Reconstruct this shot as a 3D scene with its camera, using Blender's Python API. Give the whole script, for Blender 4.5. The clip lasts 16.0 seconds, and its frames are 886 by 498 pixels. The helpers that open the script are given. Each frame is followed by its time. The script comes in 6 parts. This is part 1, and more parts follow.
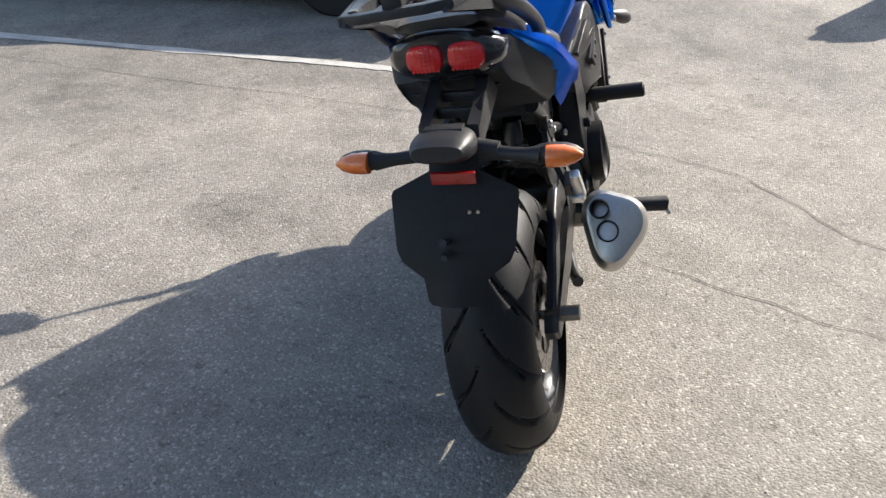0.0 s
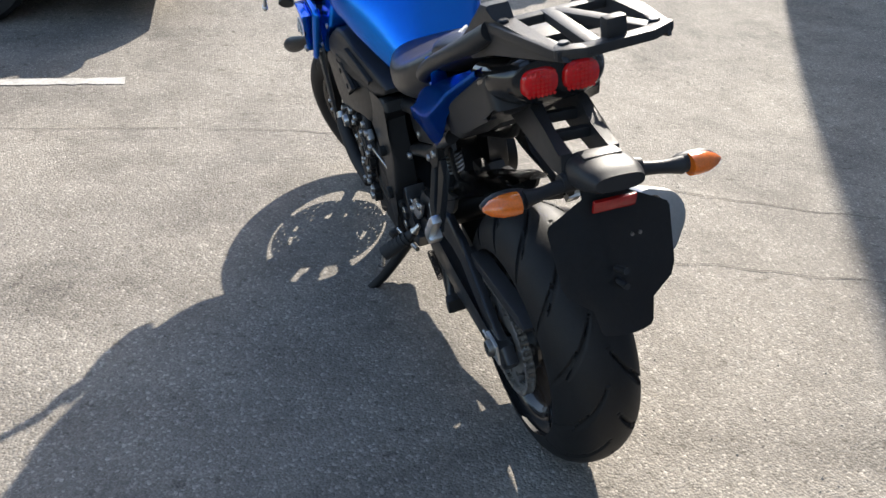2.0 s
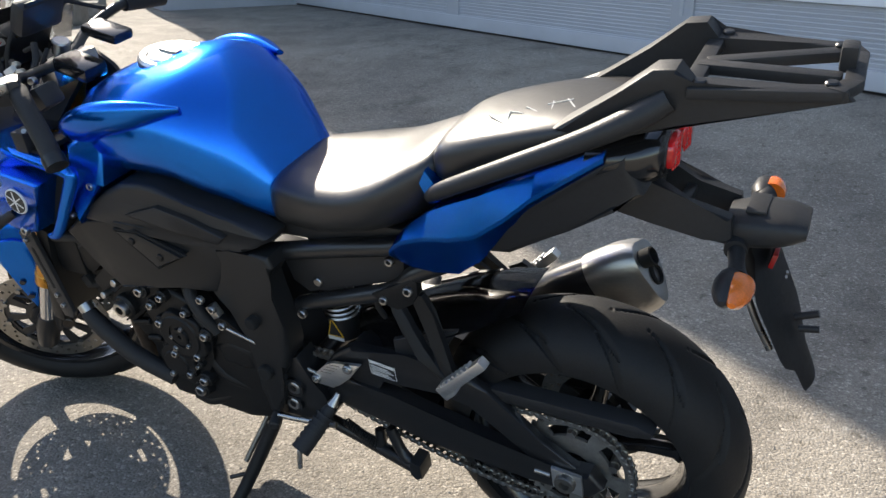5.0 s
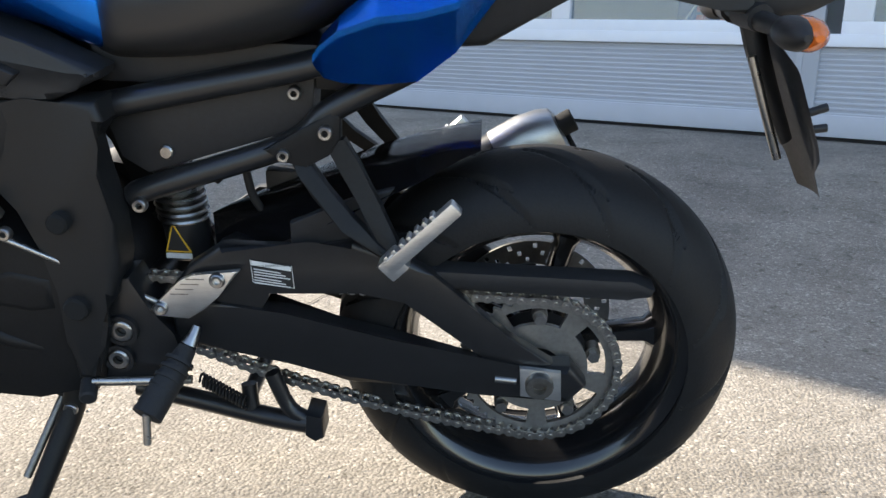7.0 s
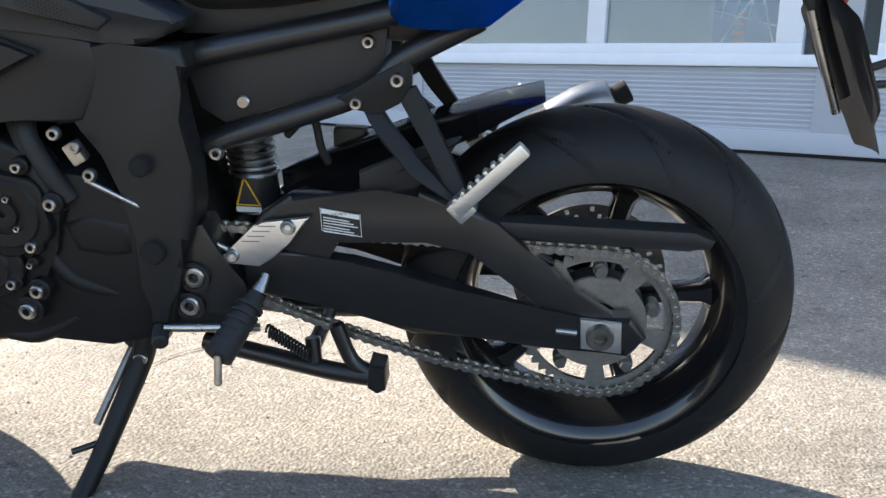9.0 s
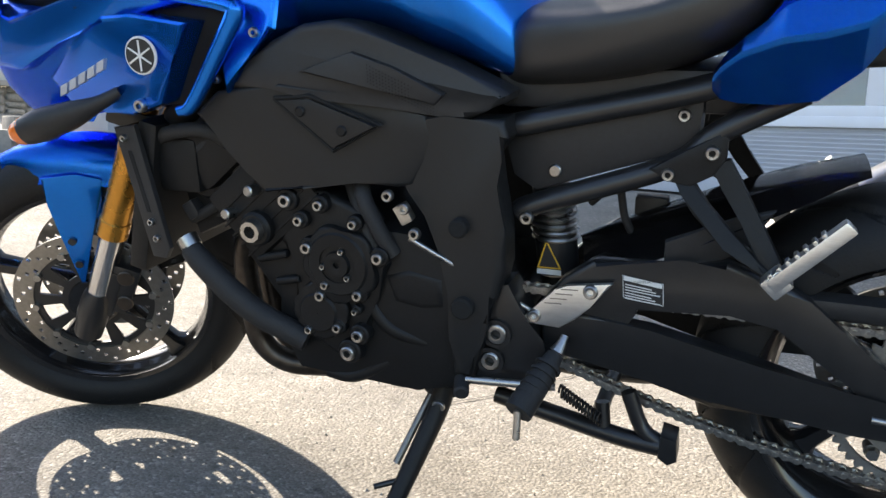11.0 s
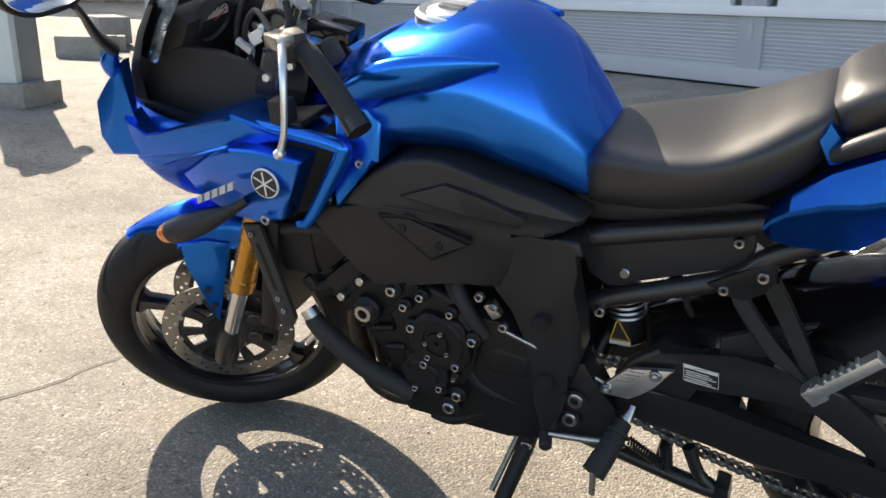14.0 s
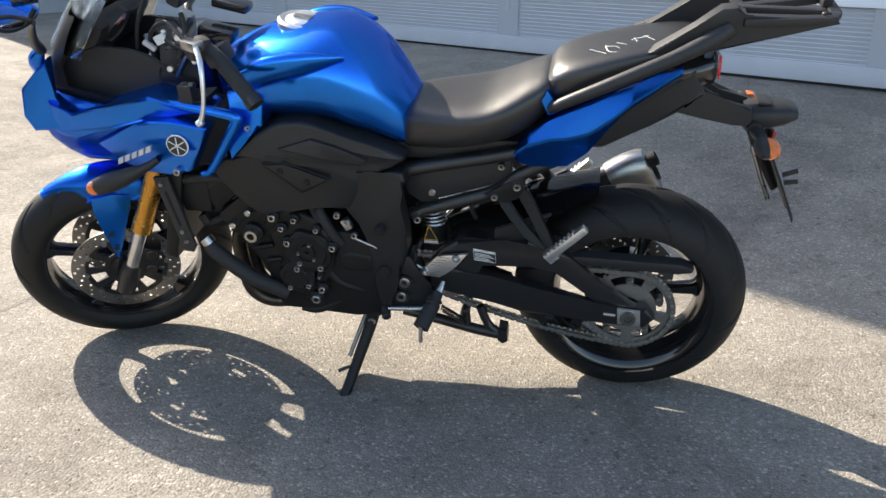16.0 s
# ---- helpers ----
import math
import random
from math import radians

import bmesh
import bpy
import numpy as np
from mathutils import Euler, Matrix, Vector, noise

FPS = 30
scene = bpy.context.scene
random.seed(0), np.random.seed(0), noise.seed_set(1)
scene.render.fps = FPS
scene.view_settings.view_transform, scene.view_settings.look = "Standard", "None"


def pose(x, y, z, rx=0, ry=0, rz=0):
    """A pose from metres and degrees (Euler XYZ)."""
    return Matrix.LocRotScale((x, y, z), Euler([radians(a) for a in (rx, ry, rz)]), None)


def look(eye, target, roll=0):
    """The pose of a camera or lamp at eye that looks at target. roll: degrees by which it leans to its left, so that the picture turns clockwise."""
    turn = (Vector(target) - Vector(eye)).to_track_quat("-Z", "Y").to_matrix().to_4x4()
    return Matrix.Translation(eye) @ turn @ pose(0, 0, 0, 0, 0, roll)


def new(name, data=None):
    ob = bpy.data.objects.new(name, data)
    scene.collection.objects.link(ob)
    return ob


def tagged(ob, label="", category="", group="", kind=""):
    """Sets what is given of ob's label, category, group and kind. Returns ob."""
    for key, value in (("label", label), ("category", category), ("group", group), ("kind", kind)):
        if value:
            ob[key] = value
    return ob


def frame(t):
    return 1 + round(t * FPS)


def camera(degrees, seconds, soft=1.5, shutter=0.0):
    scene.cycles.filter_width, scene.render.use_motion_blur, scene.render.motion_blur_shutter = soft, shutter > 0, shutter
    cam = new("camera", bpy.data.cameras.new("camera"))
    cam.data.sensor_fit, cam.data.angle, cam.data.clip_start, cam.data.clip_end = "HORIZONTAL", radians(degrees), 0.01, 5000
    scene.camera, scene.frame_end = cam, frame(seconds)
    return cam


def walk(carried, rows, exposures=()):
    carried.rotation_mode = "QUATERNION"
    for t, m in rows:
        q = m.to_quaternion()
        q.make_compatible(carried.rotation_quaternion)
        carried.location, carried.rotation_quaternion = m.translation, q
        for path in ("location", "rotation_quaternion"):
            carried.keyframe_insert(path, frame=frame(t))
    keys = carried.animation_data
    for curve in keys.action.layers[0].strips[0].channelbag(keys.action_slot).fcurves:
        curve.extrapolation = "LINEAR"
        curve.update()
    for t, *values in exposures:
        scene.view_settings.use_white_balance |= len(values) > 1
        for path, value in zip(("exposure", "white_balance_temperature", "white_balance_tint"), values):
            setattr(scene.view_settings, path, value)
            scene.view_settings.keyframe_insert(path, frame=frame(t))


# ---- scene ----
cam = camera(55.8, 16.0)
PATH = [
    (0, (-1.58, -0.293, 1.329), (0.117, 0.19, 0.387), 1.5),
    (0.5, (-1.619, -0.033, 1.354), (0.124, 0.174, 0.396), 2.3),
    (1, (-1.587, 0.194, 1.339), (0.167, 0.19, 0.379), 4.1),
    (1.5, (-1.507, 0.45, 1.331), (0.238, 0.248, 0.374), 3.8),
    (2, (-1.431, 0.696, 1.325), (0.256, 0.186, 0.379), 4.9),
    (2.5, (-1.322, 0.897, 1.321), (0.26, 0.133, 0.364), 5.5),
    (3, (-1.193, 1.002, 1.276), (0.302, 0.074, 0.324), 4.6),
    (3.5, (-1.027, 1.105, 1.285), (0.354, -0.014, 0.369), 3.6),
    (4, (-0.83, 1.227, 1.276), (0.416, -0.074, 0.407), 3.3),
    (4.2, (-0.758, 1.274, 1.26), (0.445, -0.085, 0.42), 2.5),
    (6.3, (-0.064, 1.381, 1.012), (0.356, -0.49, 0.443), 1.1),
    (6.5, (-0.025, 1.329, 0.953), (0.324, -0.554, 0.376), 1.5),
    (7, (0.013, 1.247, 0.705), (0.235, -0.691, 0.267), 2.2),
    (7.5, (-0.009, 1.249, 0.56), (0.143, -0.715, 0.216), 1.6),
    (8, (-0.005, 1.276, 0.563), (0.144, -0.69, 0.226), 1.8),
    (8.5, (0.022, 1.287, 0.57), (0.196, -0.677, 0.236), 2.2),
    (9, (0.054, 1.306, 0.587), (0.343, -0.643, 0.24), 2.4),
    (9.5, (0.086, 1.329, 0.584), (0.528, -0.598, 0.281), 2.6),
    (10, (0.111, 1.352, 0.587), (0.704, -0.541, 0.328), 3.0),
    (10.2, (0.12, 1.356, 0.591), (0.765, -0.521, 0.339), 3.2),
    (12.3, (0.165, 1.369, 0.618), (1.168, -0.345, 0.377), 2.0),
    (12.5, (0.173, 1.361, 0.63), (1.188, -0.345, 0.387), 1.8),
    (13, (0.178, 1.348, 0.682), (1.221, -0.331, 0.376), 1.3),
    (13.5, (0.162, 1.385, 0.855), (1.167, -0.277, 0.378), 0.5),
    (14, (0.116, 1.485, 1.022), (1.061, -0.174, 0.426), 0.5),
    (14.5, (0.039, 1.62, 1.097), (0.913, -0.067, 0.473), 0.0),
    (15, (-0.077, 1.817, 1.12), (0.712, 0.075, 0.533), -0.4),
    (15.5, (-0.114, 1.97, 1.157), (0.546, 0.188, 0.532), -0.3),
    (16, (-0.031, 2.15, 1.146), (0.439, 0.326, 0.474), 0.9),
]
walk(cam, [(t, look(eye, target, roll)) for t, eye, target, roll in PATH],
     [(0, 1.04, 6500, 10), (1.0, 1.0, 6500, 10), (1.5, 1.03, 6500, 10), (3.5, 1.06, 7000, 10), (4.2, 1.02, 6900, 10), (6.5, 1.5, 6900, 10), (7.5, 1.6, 6750, 10), (9.2, 1.70, 6750, 10), (10, 1.60, 6750, 10), (12.5, 1.42, 7300, 10), (13.5, 1.20, 7500, 10), (14.0, 1.28, 7450, 10), (15.4, 1.22, 7350, 10), (16, 1.4, 7000, 10)])

# ---- world and sun ----
SUN = Vector((1.25, -0.735, 1.0)).normalized()
w = bpy.data.worlds.new("sky")
scene.world = w
w.use_nodes = True
wn = w.node_tree.nodes
sky = wn.new("ShaderNodeTexSky")
sky.sky_type, sky.sun_disc = "NISHITA", False
sky.sun_elevation = math.asin(SUN.z)
sky.sun_rotation = math.atan2(SUN.x, SUN.y)
sky.air_density, sky.dust_density, sky.ozone_density = 1.0, 1.2, 1.0
w.node_tree.links.new(sky.outputs[0], wn["Background"].inputs[0])
wn["Background"].inputs[1].default_value = 0.15
sun = new("sun", bpy.data.lights.new("sun", "SUN"))
sun.data.energy, sun.data.angle, sun.data.color = 4.5, radians(0.53), (1.0, 0.93, 0.83)
sun.matrix_world = look(SUN * 40, (0, 0, 0))


# ---- materials ----
def mat(name, color, rough=0.5, metal=0.0, var=0.15, scale=40.0, bump=0.0, coat=0.0, spec=0.5, fine=6.0, rvar=0.1, stretch=(1, 1, 1)):
    """A worn surface: colour and roughness vary at two scales, with a fine relief."""
    m = bpy.data.materials.new(name)
    m.use_nodes = True
    nt = m.node_tree
    b = nt.nodes["Principled BSDF"]
    tc = nt.nodes.new("ShaderNodeTexCoord")
    mp = nt.nodes.new("ShaderNodeMapping")
    mp.inputs["Scale"].default_value = stretch
    nt.links.new(tc.outputs["Object"], mp.inputs[0])
    n1, n2 = nt.nodes.new("ShaderNodeTexNoise"), nt.nodes.new("ShaderNodeTexNoise")
    n1.inputs["Scale"].default_value, n1.inputs["Detail"].default_value = scale / fine, 4
    n2.inputs["Scale"].default_value, n2.inputs["Detail"].default_value = scale, 3
    for n in (n1, n2):
        nt.links.new(mp.outputs[0], n.inputs["Vector"])
    mx = nt.nodes.new("ShaderNodeMath")
    mx.operation = "ADD"
    nt.links.new(n1.outputs[0], mx.inputs[0])
    nt.links.new(n2.outputs[0], mx.inputs[1])
    rng = nt.nodes.new("ShaderNodeMapRange")
    rng.inputs["From Min"].default_value, rng.inputs["From Max"].default_value = 0.6, 1.4
    nt.links.new(mx.outputs[0], rng.inputs[0])
    mix = nt.nodes.new("ShaderNodeMix")
    mix.data_type = "RGBA"
    mix.inputs[6].default_value = (*[c * (1 - var) for c in color], 1)
    mix.inputs[7].default_value = (*[min(1, c * (1 + var)) for c in color], 1)
    nt.links.new(rng.outputs[0], mix.inputs[0])
    nt.links.new(mix.outputs[2], b.inputs["Base Color"])
    rr = nt.nodes.new("ShaderNodeMapRange")
    rr.inputs["To Min"].default_value, rr.inputs["To Max"].default_value = max(0.02, rough - rvar), min(1, rough + rvar)
    nt.links.new(n1.outputs[0], rr.inputs[0])
    nt.links.new(rr.outputs[0], b.inputs["Roughness"])
    b.inputs["Metallic"].default_value = metal
    b.inputs["Specular IOR Level"].default_value = spec
    b.inputs["Coat Weight"].default_value = coat
    b.inputs["Coat Roughness"].default_value = 0.04
    if bump:
        bp = nt.nodes.new("ShaderNodeBump")
        bp.inputs["Strength"].default_value, bp.inputs["Distance"].default_value = bump, 0.004
        nt.links.new(n2.outputs[0], bp.inputs["Height"])
        nt.links.new(bp.outputs[0], b.inputs["Normal"])
    return m


def glass(name, color, rough=0.02, transmit=1.0, ior=1.45):
    m = bpy.data.materials.new(name)
    m.use_nodes = True
    b = m.node_tree.nodes["Principled BSDF"]
    b.inputs["Base Color"].default_value = (*color, 1)
    b.inputs["Transmission Weight"].default_value = transmit
    b.inputs["Roughness"].default_value, b.inputs["IOR"].default_value = rough, ior
    return m


def ground_material():
    m = bpy.data.materials.new("weathered_concrete_asphalt")
    m.use_nodes = True
    nt = m.node_tree
    N, K = nt.nodes.new, nt.links.new
    b = nt.nodes["Principled BSDF"]
    tc = N("ShaderNodeTexCoord")
    vec = tc.outputs["Object"]

    def noise_at(scale, detail=4, rough=0.6):
        n = N("ShaderNodeTexNoise")
        n.inputs["Scale"].default_value, n.inputs["Detail"].default_value, n.inputs["Roughness"].default_value = scale, detail, rough
        K(vec, n.inputs["Vector"])
        return n.outputs[0]

    def ramp(src, stops):
        r = N("ShaderNodeValToRGB")
        e = r.color_ramp.elements
        e[0].position, e[0].color = stops[0][0], (*stops[0][1], 1)
        e[1].position, e[1].color = stops[1][0], (*stops[1][1], 1)
        for p, c in stops[2:]:
            k = e.new(p)
            k.color = (*c, 1)
        K(src, r.inputs[0])
        return r.outputs[0]

    def mixed(kind, fac, a, c):
        x = N("ShaderNodeMix")
        x.data_type, x.blend_type = "RGBA", kind
        x.inputs[0].default_value = fac
        K(a, x.inputs[6])
        K(c, x.inputs[7])
        return x

    vor = N("ShaderNodeTexVoronoi")
    vor.inputs["Scale"].default_value = 140
    K(vec, vor.inputs["Vector"])
    vor2 = N("ShaderNodeTexVoronoi")
    vor2.inputs["Scale"].default_value = 300
    K(vec, vor2.inputs["Vector"])
    sep = N("ShaderNodeSeparateColor")
    K(vor.outputs["Color"], sep.inputs[0])
    sep2 = N("ShaderNodeSeparateColor")
    K(vor2.outputs["Color"], sep2.inputs[0])
    stones = ramp(sep.outputs[0], [(0.0, (0.15, 0.139, 0.123)), (0.55, (0.25, 0.232, 0.205)), (0.90, (0.33, 0.307, 0.273)), (0.965, (0.62, 0.58, 0.52))])
    fines = ramp(sep2.outputs[0], [(0.0, (0.17, 0.155, 0.135)), (0.7, (0.27, 0.25, 0.22)), (1.0, (0.40, 0.37, 0.33))])
    base = mixed("MIX", 0.55, stones, fines)
    big = ramp(noise_at(0.55, 5, 0.62), [(0.35, (0.74, 0.73, 0.72)), (0.62, (1.12, 1.10, 1.06))])
    c1 = mixed("MULTIPLY", 1.0, base.outputs[2], big)
    mid = ramp(noise_at(3.1, 6, 0.7), [(0.36, (0.72, 0.71, 0.70)), (0.55, (1.0, 1.0, 1.0)), (0.75, (1.14, 1.13, 1.10))])
    c2 = mixed("MULTIPLY", 0.8, c1.outputs[2], mid)
    pits = ramp(noise_at(24, 3, 0.6), [(0.30, (0.45, 0.43, 0.40)), (0.40, (1, 1, 1))])
    c2b = mixed("MULTIPLY", 0.7, c2.outputs[2], pits)
    stain = ramp(noise_at(1.35, 7, 0.72), [(0.34, (0.60, 0.60, 0.60)), (0.44, (1, 1, 1))])
    c2c = mixed("MULTIPLY", 0.75, c2b.outputs[2], stain)
    specks = ramp(noise_at(58, 2, 0.5), [(0.255, (0.30, 0.29, 0.27)), (0.29, (1, 1, 1))])
    c3 = mixed("MULTIPLY", 0.8, c2c.outputs[2], specks)
    K(c3.outputs[2], b.inputs["Base Color"])
    b.inputs["Roughness"].default_value = 0.82
    b.inputs["Specular IOR Level"].default_value = 0.35
    h = N("ShaderNodeMath")
    h.operation = "MULTIPLY_ADD"
    K(vor.outputs["Distance"], h.inputs[0])
    h.inputs[1].default_value = -1.2
    K(noise_at(24, 3, 0.6), h.inputs[2])
    bp = N("ShaderNodeBump")
    bp.inputs["Strength"].default_value, bp.inputs["Distance"].default_value = 0.62, 0.0040
    K(h.outputs[0], bp.inputs["Height"])
    K(bp.outputs[0], b.inputs["Normal"])
    return m


BLUE = mat("metallic_blue_paint", (0.0005, 0.165, 0.72), 0.25, 0.92, 0.05, 900, coat=0.4, rvar=0.0)
BLUE.node_tree.nodes["Principled BSDF"].inputs["Specular Tint"].default_value = (0.12, 0.42, 1.0, 1.0)
BLACK_PLASTIC = mat("grained_black_plastic", (0.023, 0.023, 0.0245), 0.44, 0, 0.2, 700, 0.12, spec=0.36)
BLACK_PAINT = mat("satin_black_paint", (0.012, 0.012, 0.013), 0.36, 0.0, 0.2, 300, 0.03, coat=0.15)
GREY_BLACK = mat("charcoal_frame_paint", (0.016, 0.0162, 0.017), 0.42, 0.1, 0.12, 500, 0.05, spec=0.36)
ENGINE = mat("matt_black_engine_paint", (0.0105, 0.0105, 0.011), 0.48, 0.1, 0.25, 200, 0.1, spec=0.27)
GLOSS_BLACK = mat("gloss_black_plastic", (0.010, 0.010, 0.011), 0.16, 0, 0.1, 200, coat=0.5)
RUBBER = mat("tyre_rubber", (0.011, 0.011, 0.0115), 0.58, 0, 0.3, 260, 0.12, spec=0.28)
GRIP = mat("grip_rubber", (0.014, 0.014, 0.015), 0.7, 0, 0.2, 300, 0.2)
VINYL = mat("black_seat_vinyl", (0.022, 0.021, 0.021), 0.34, 0, 0.12, 1500, 0.13, spec=0.6, rvar=0.05)
STEEL = mat("brushed_steel", (0.46, 0.45, 0.43), 0.30, 1.0, 0.15, 220)
BOLT = mat("zinc_bolt_steel", (0.40, 0.39, 0.375), 0.32, 1.0, 0.2, 400)
ALU = mat("satin_aluminium", (0.80, 0.80, 0.79), 0.36, 1.0, 0.1, 160, 0.03, stretch=(1, 1, 8))
DARK_STEEL = mat("dark_sprocket_steel", (0.20, 0.19, 0.175), 0.42, 0.9, 0.25, 150, 0.05)
CHAIN = mat("oily_chain_steel", (0.48, 0.46, 0.43), 0.33, 1.0, 0.35, 300)
SPROCKET = mat("worn_sprocket_steel", (0.36, 0.35, 0.33), 0.40, 0.85, 0.2, 150, 0.05)
ROTOR = mat("brake_rotor_steel", (0.30, 0.29, 0.27), 0.33, 1.0, 0.2, 120)
CHROME = mat("chrome_tube", (0.72, 0.72, 0.72), 0.10, 1.0, 0.04, 100, rvar=0.03)
GOLD = mat("gold_anodised_fork", (0.62, 0.30, 0.055), 0.28, 0.85, 0.1, 120)
HEADER_PIPE = mat("heat_stained_header", (0.075, 0.062, 0.052), 0.36, 0.8, 0.4, 60)
MUFFLER = mat("brushed_muffler_steel", (0.42, 0.41, 0.395), 0.36, 1.0, 0.12, 120, 0.03, stretch=(1, 8, 8))
# Near-black for sooty outlets, seams and plugs, and for painted-in shade of hollows.
HOLE = mat("soot_and_shade_black", (0.006, 0.006, 0.006), 0.9, 0, 0.1, 60)
RED_LENS = mat("red_lens", (0.62, 0.006, 0.008), 0.14, 0, 0.25, 160, coat=0.8)
# Lens facets in a brighter red, so their sparkle is put into the colour.
RED_GLINT_FACET = mat("red_glint_facets", (0.90, 0.030, 0.025), 0.10, 0.3, 0.2, 300, coat=0.8)
RED_REFLECTOR = mat("red_reflector", (0.34, 0.010, 0.010), 0.2, 0, 0.3, 700, 0.2, coat=0.6)
AMBER = mat("amber_lens", (0.75, 0.16, 0.015), 0.16, 0, 0.2, 300, 0.12, coat=0.8)
WHITE_LABEL = mat("printed_white", (0.72, 0.72, 0.70), 0.5, 0, 0.06, 100)
CHALK = mat("white_marker", (0.62, 0.62, 0.60), 0.9, 0, 0.15, 400)
INK = mat("black_print", (0.02, 0.02, 0.02), 0.5, 0, 0.1, 100)
YELLOW = mat("yellow_print", (0.72, 0.42, 0.03), 0.5, 0, 0.1, 100)
SILVER_PRINT = mat("silver_print", (0.52, 0.54, 0.58), 0.35, 0.4, 0.06, 100)
SPRING = mat("grey_shock_spring", (0.10, 0.10, 0.10), 0.4, 0.6, 0.15, 100)
SCREEN = glass("smoked_screen", (0.32, 0.34, 0.37), 0.02)
MIRROR = mat("mirror_glass", (0.85, 0.85, 0.85), 0.02, 1.0, 0.0, 10, rvar=0.0)
GROUND = ground_material()
CRACK = mat("crack_dirt", (0.085, 0.078, 0.068), 0.95, 0, 0.2, 80)
LINE = mat("worn_white_road_paint", (0.45, 0.43, 0.395), 0.85, 0, 0.32, 60, 0.3)
PANEL = mat("grey_wall_panel", (0.40, 0.42, 0.46), 0.45, 0, 0.06, 6, 0.02)
PLINTH = mat("grey_plinth_panel", (0.43, 0.45, 0.49), 0.5, 0, 0.07, 6)
PVC = mat("white_window_frame", (0.74, 0.76, 0.80), 0.35, 0, 0.04, 8)
GAP_SHADE = mat("gap_shade", (0.03, 0.03, 0.035), 0.8, 0, 0.1, 10)
CONCRETE = mat("old_concrete", (0.27, 0.255, 0.23), 0.9, 0, 0.25, 22, 0.5)
STONE = mat("rubble_stone", (0.27, 0.25, 0.22), 0.9, 0, 0.3, 26, 0.6)
GREY_PAINT = mat("grey_cabinet_paint", (0.20, 0.215, 0.225), 0.45, 0, 0.08, 12)
PALE_PAINT = mat("pale_cabinet_paint", (0.55, 0.60, 0.59), 0.4, 0, 0.08, 12)
RED_PAINT = mat("red_print", (0.55, 0.04, 0.03), 0.5, 0, 0.1, 60)
BARK = mat("tree_bark", (0.09, 0.07, 0.05), 0.9, 0, 0.3, 30, 0.6)
LEAF = mat("tree_leaf", (0.10, 0.15, 0.035), 0.6, 0, 0.4, 5)
CAR_PAINT = mat("dark_car_paint", (0.012, 0.013, 0.015), 0.25, 0.2, 0.1, 40, coat=0.8)
BLUE_SIGN = mat("blue_sign_panel", (0.012, 0.07, 0.22), 0.45, 0, 0.08, 10)


# ---- shape helpers ----
def part(name, bm, material, parent, label="", sharp=38, smooth=True):
    """Links a bmesh as one mesh object under a thing or a part."""
    bmesh.ops.recalc_face_normals(bm, faces=bm.faces)
    lim = radians(sharp)
    for f in bm.faces:
        f.smooth = smooth
    for e in bm.edges:
        if len(e.link_faces) == 2 and e.calc_face_angle(0) > lim:
            e.smooth = False
    me = bpy.data.meshes.new(name)
    bm.to_mesh(me)
    bm.free()
    me.materials.append(material)
    ob = new(name, me)
    ob.parent = parent
    if label:
        ob["label"] = label
    return ob


def loft(rings, cap=True, bm=None, closed=True):
    bm = bm or bmesh.new()
    vs = [[bm.verts.new(p) for p in r] for r in rings]
    n = len(vs[0])
    for a, b in zip(vs, vs[1:]):
        for i in range(n if closed else n - 1):
            j = (i + 1) % n
            bm.faces.new((a[i], a[j], b[j], b[i]))
    if cap and closed:
        bm.faces.new(vs[0][::-1])
        bm.faces.new(vs[-1])
    return bm


def spline(pts, steps=6):
    """Catmull-Rom through rows of numbers."""
    p = [np.array(q, float) for q in pts]
    p = [2 * p[0] - p[1]] + p + [2 * p[-1] - p[-2]]
    out = []
    for i in range(1, len(p) - 2):
        a, b, c, d = p[i - 1 : i + 3]
        for k in range(steps):
            t = k / steps
            out.append(0.5 * (2 * b + (c - a) * t + (2 * a - 5 * b + 4 * c - d) * t * t + (3 * b - a - 3 * c + d) * t**3))
    out.append(p[-2])
    return out


def body(stations, n=28, steps=5, bm=None):
    """A closed skin through cross sections at x: (x, bottom, top, half width, where it is widest 0..1, squareness)."""
    rings = []
    for x, z0, z1, hw, f, pw in spline(stations, steps):
        zc = z0 + f * (z1 - z0)
        ring = []
        for k in range(n):
            a = 2 * math.pi * k / n
            c, s = math.cos(a), math.sin(a)
            y = hw * math.copysign(abs(c) ** (2 / pw), c)
            z = zc + math.copysign(abs(s) ** (2 / pw), s) * ((z1 - zc) if s > 0 else (zc - z0))
            ring.append((x, y, z))
        rings.append(ring)
    return loft(rings, bm=bm)


def tube(pts, r, n=12, steps=6, bm=None, flat=1.0):
    """A round bar along points; r may be one radius or one for each point."""
    radii = [r] * len(pts) if not isinstance(r, (list, tuple)) else r
    rows = spline([(*p, q) for p, q in zip(pts, radii)], steps) if steps > 1 and len(pts) > 2 else [np.array((*p, q), float) for p, q in zip(pts, radii)]
    rings, last = [], None
    for i, row in enumerate(rows):
        d = Vector(rows[min(i + 1, len(rows) - 1)][:3] - rows[max(i - 1, 0)][:3]).normalized()
        side = last - d * last.dot(d) if last else d.orthogonal()
        side.normalize()
        last, up = side, d.cross(side)
        c = Vector(row[:3])
        rings.append([c + float(row[3]) * (side * math.cos(2 * math.pi * k / n) + up * flat * math.sin(2 * math.pi * k / n)) for k in range(n)])
    return loft(rings, bm=bm)


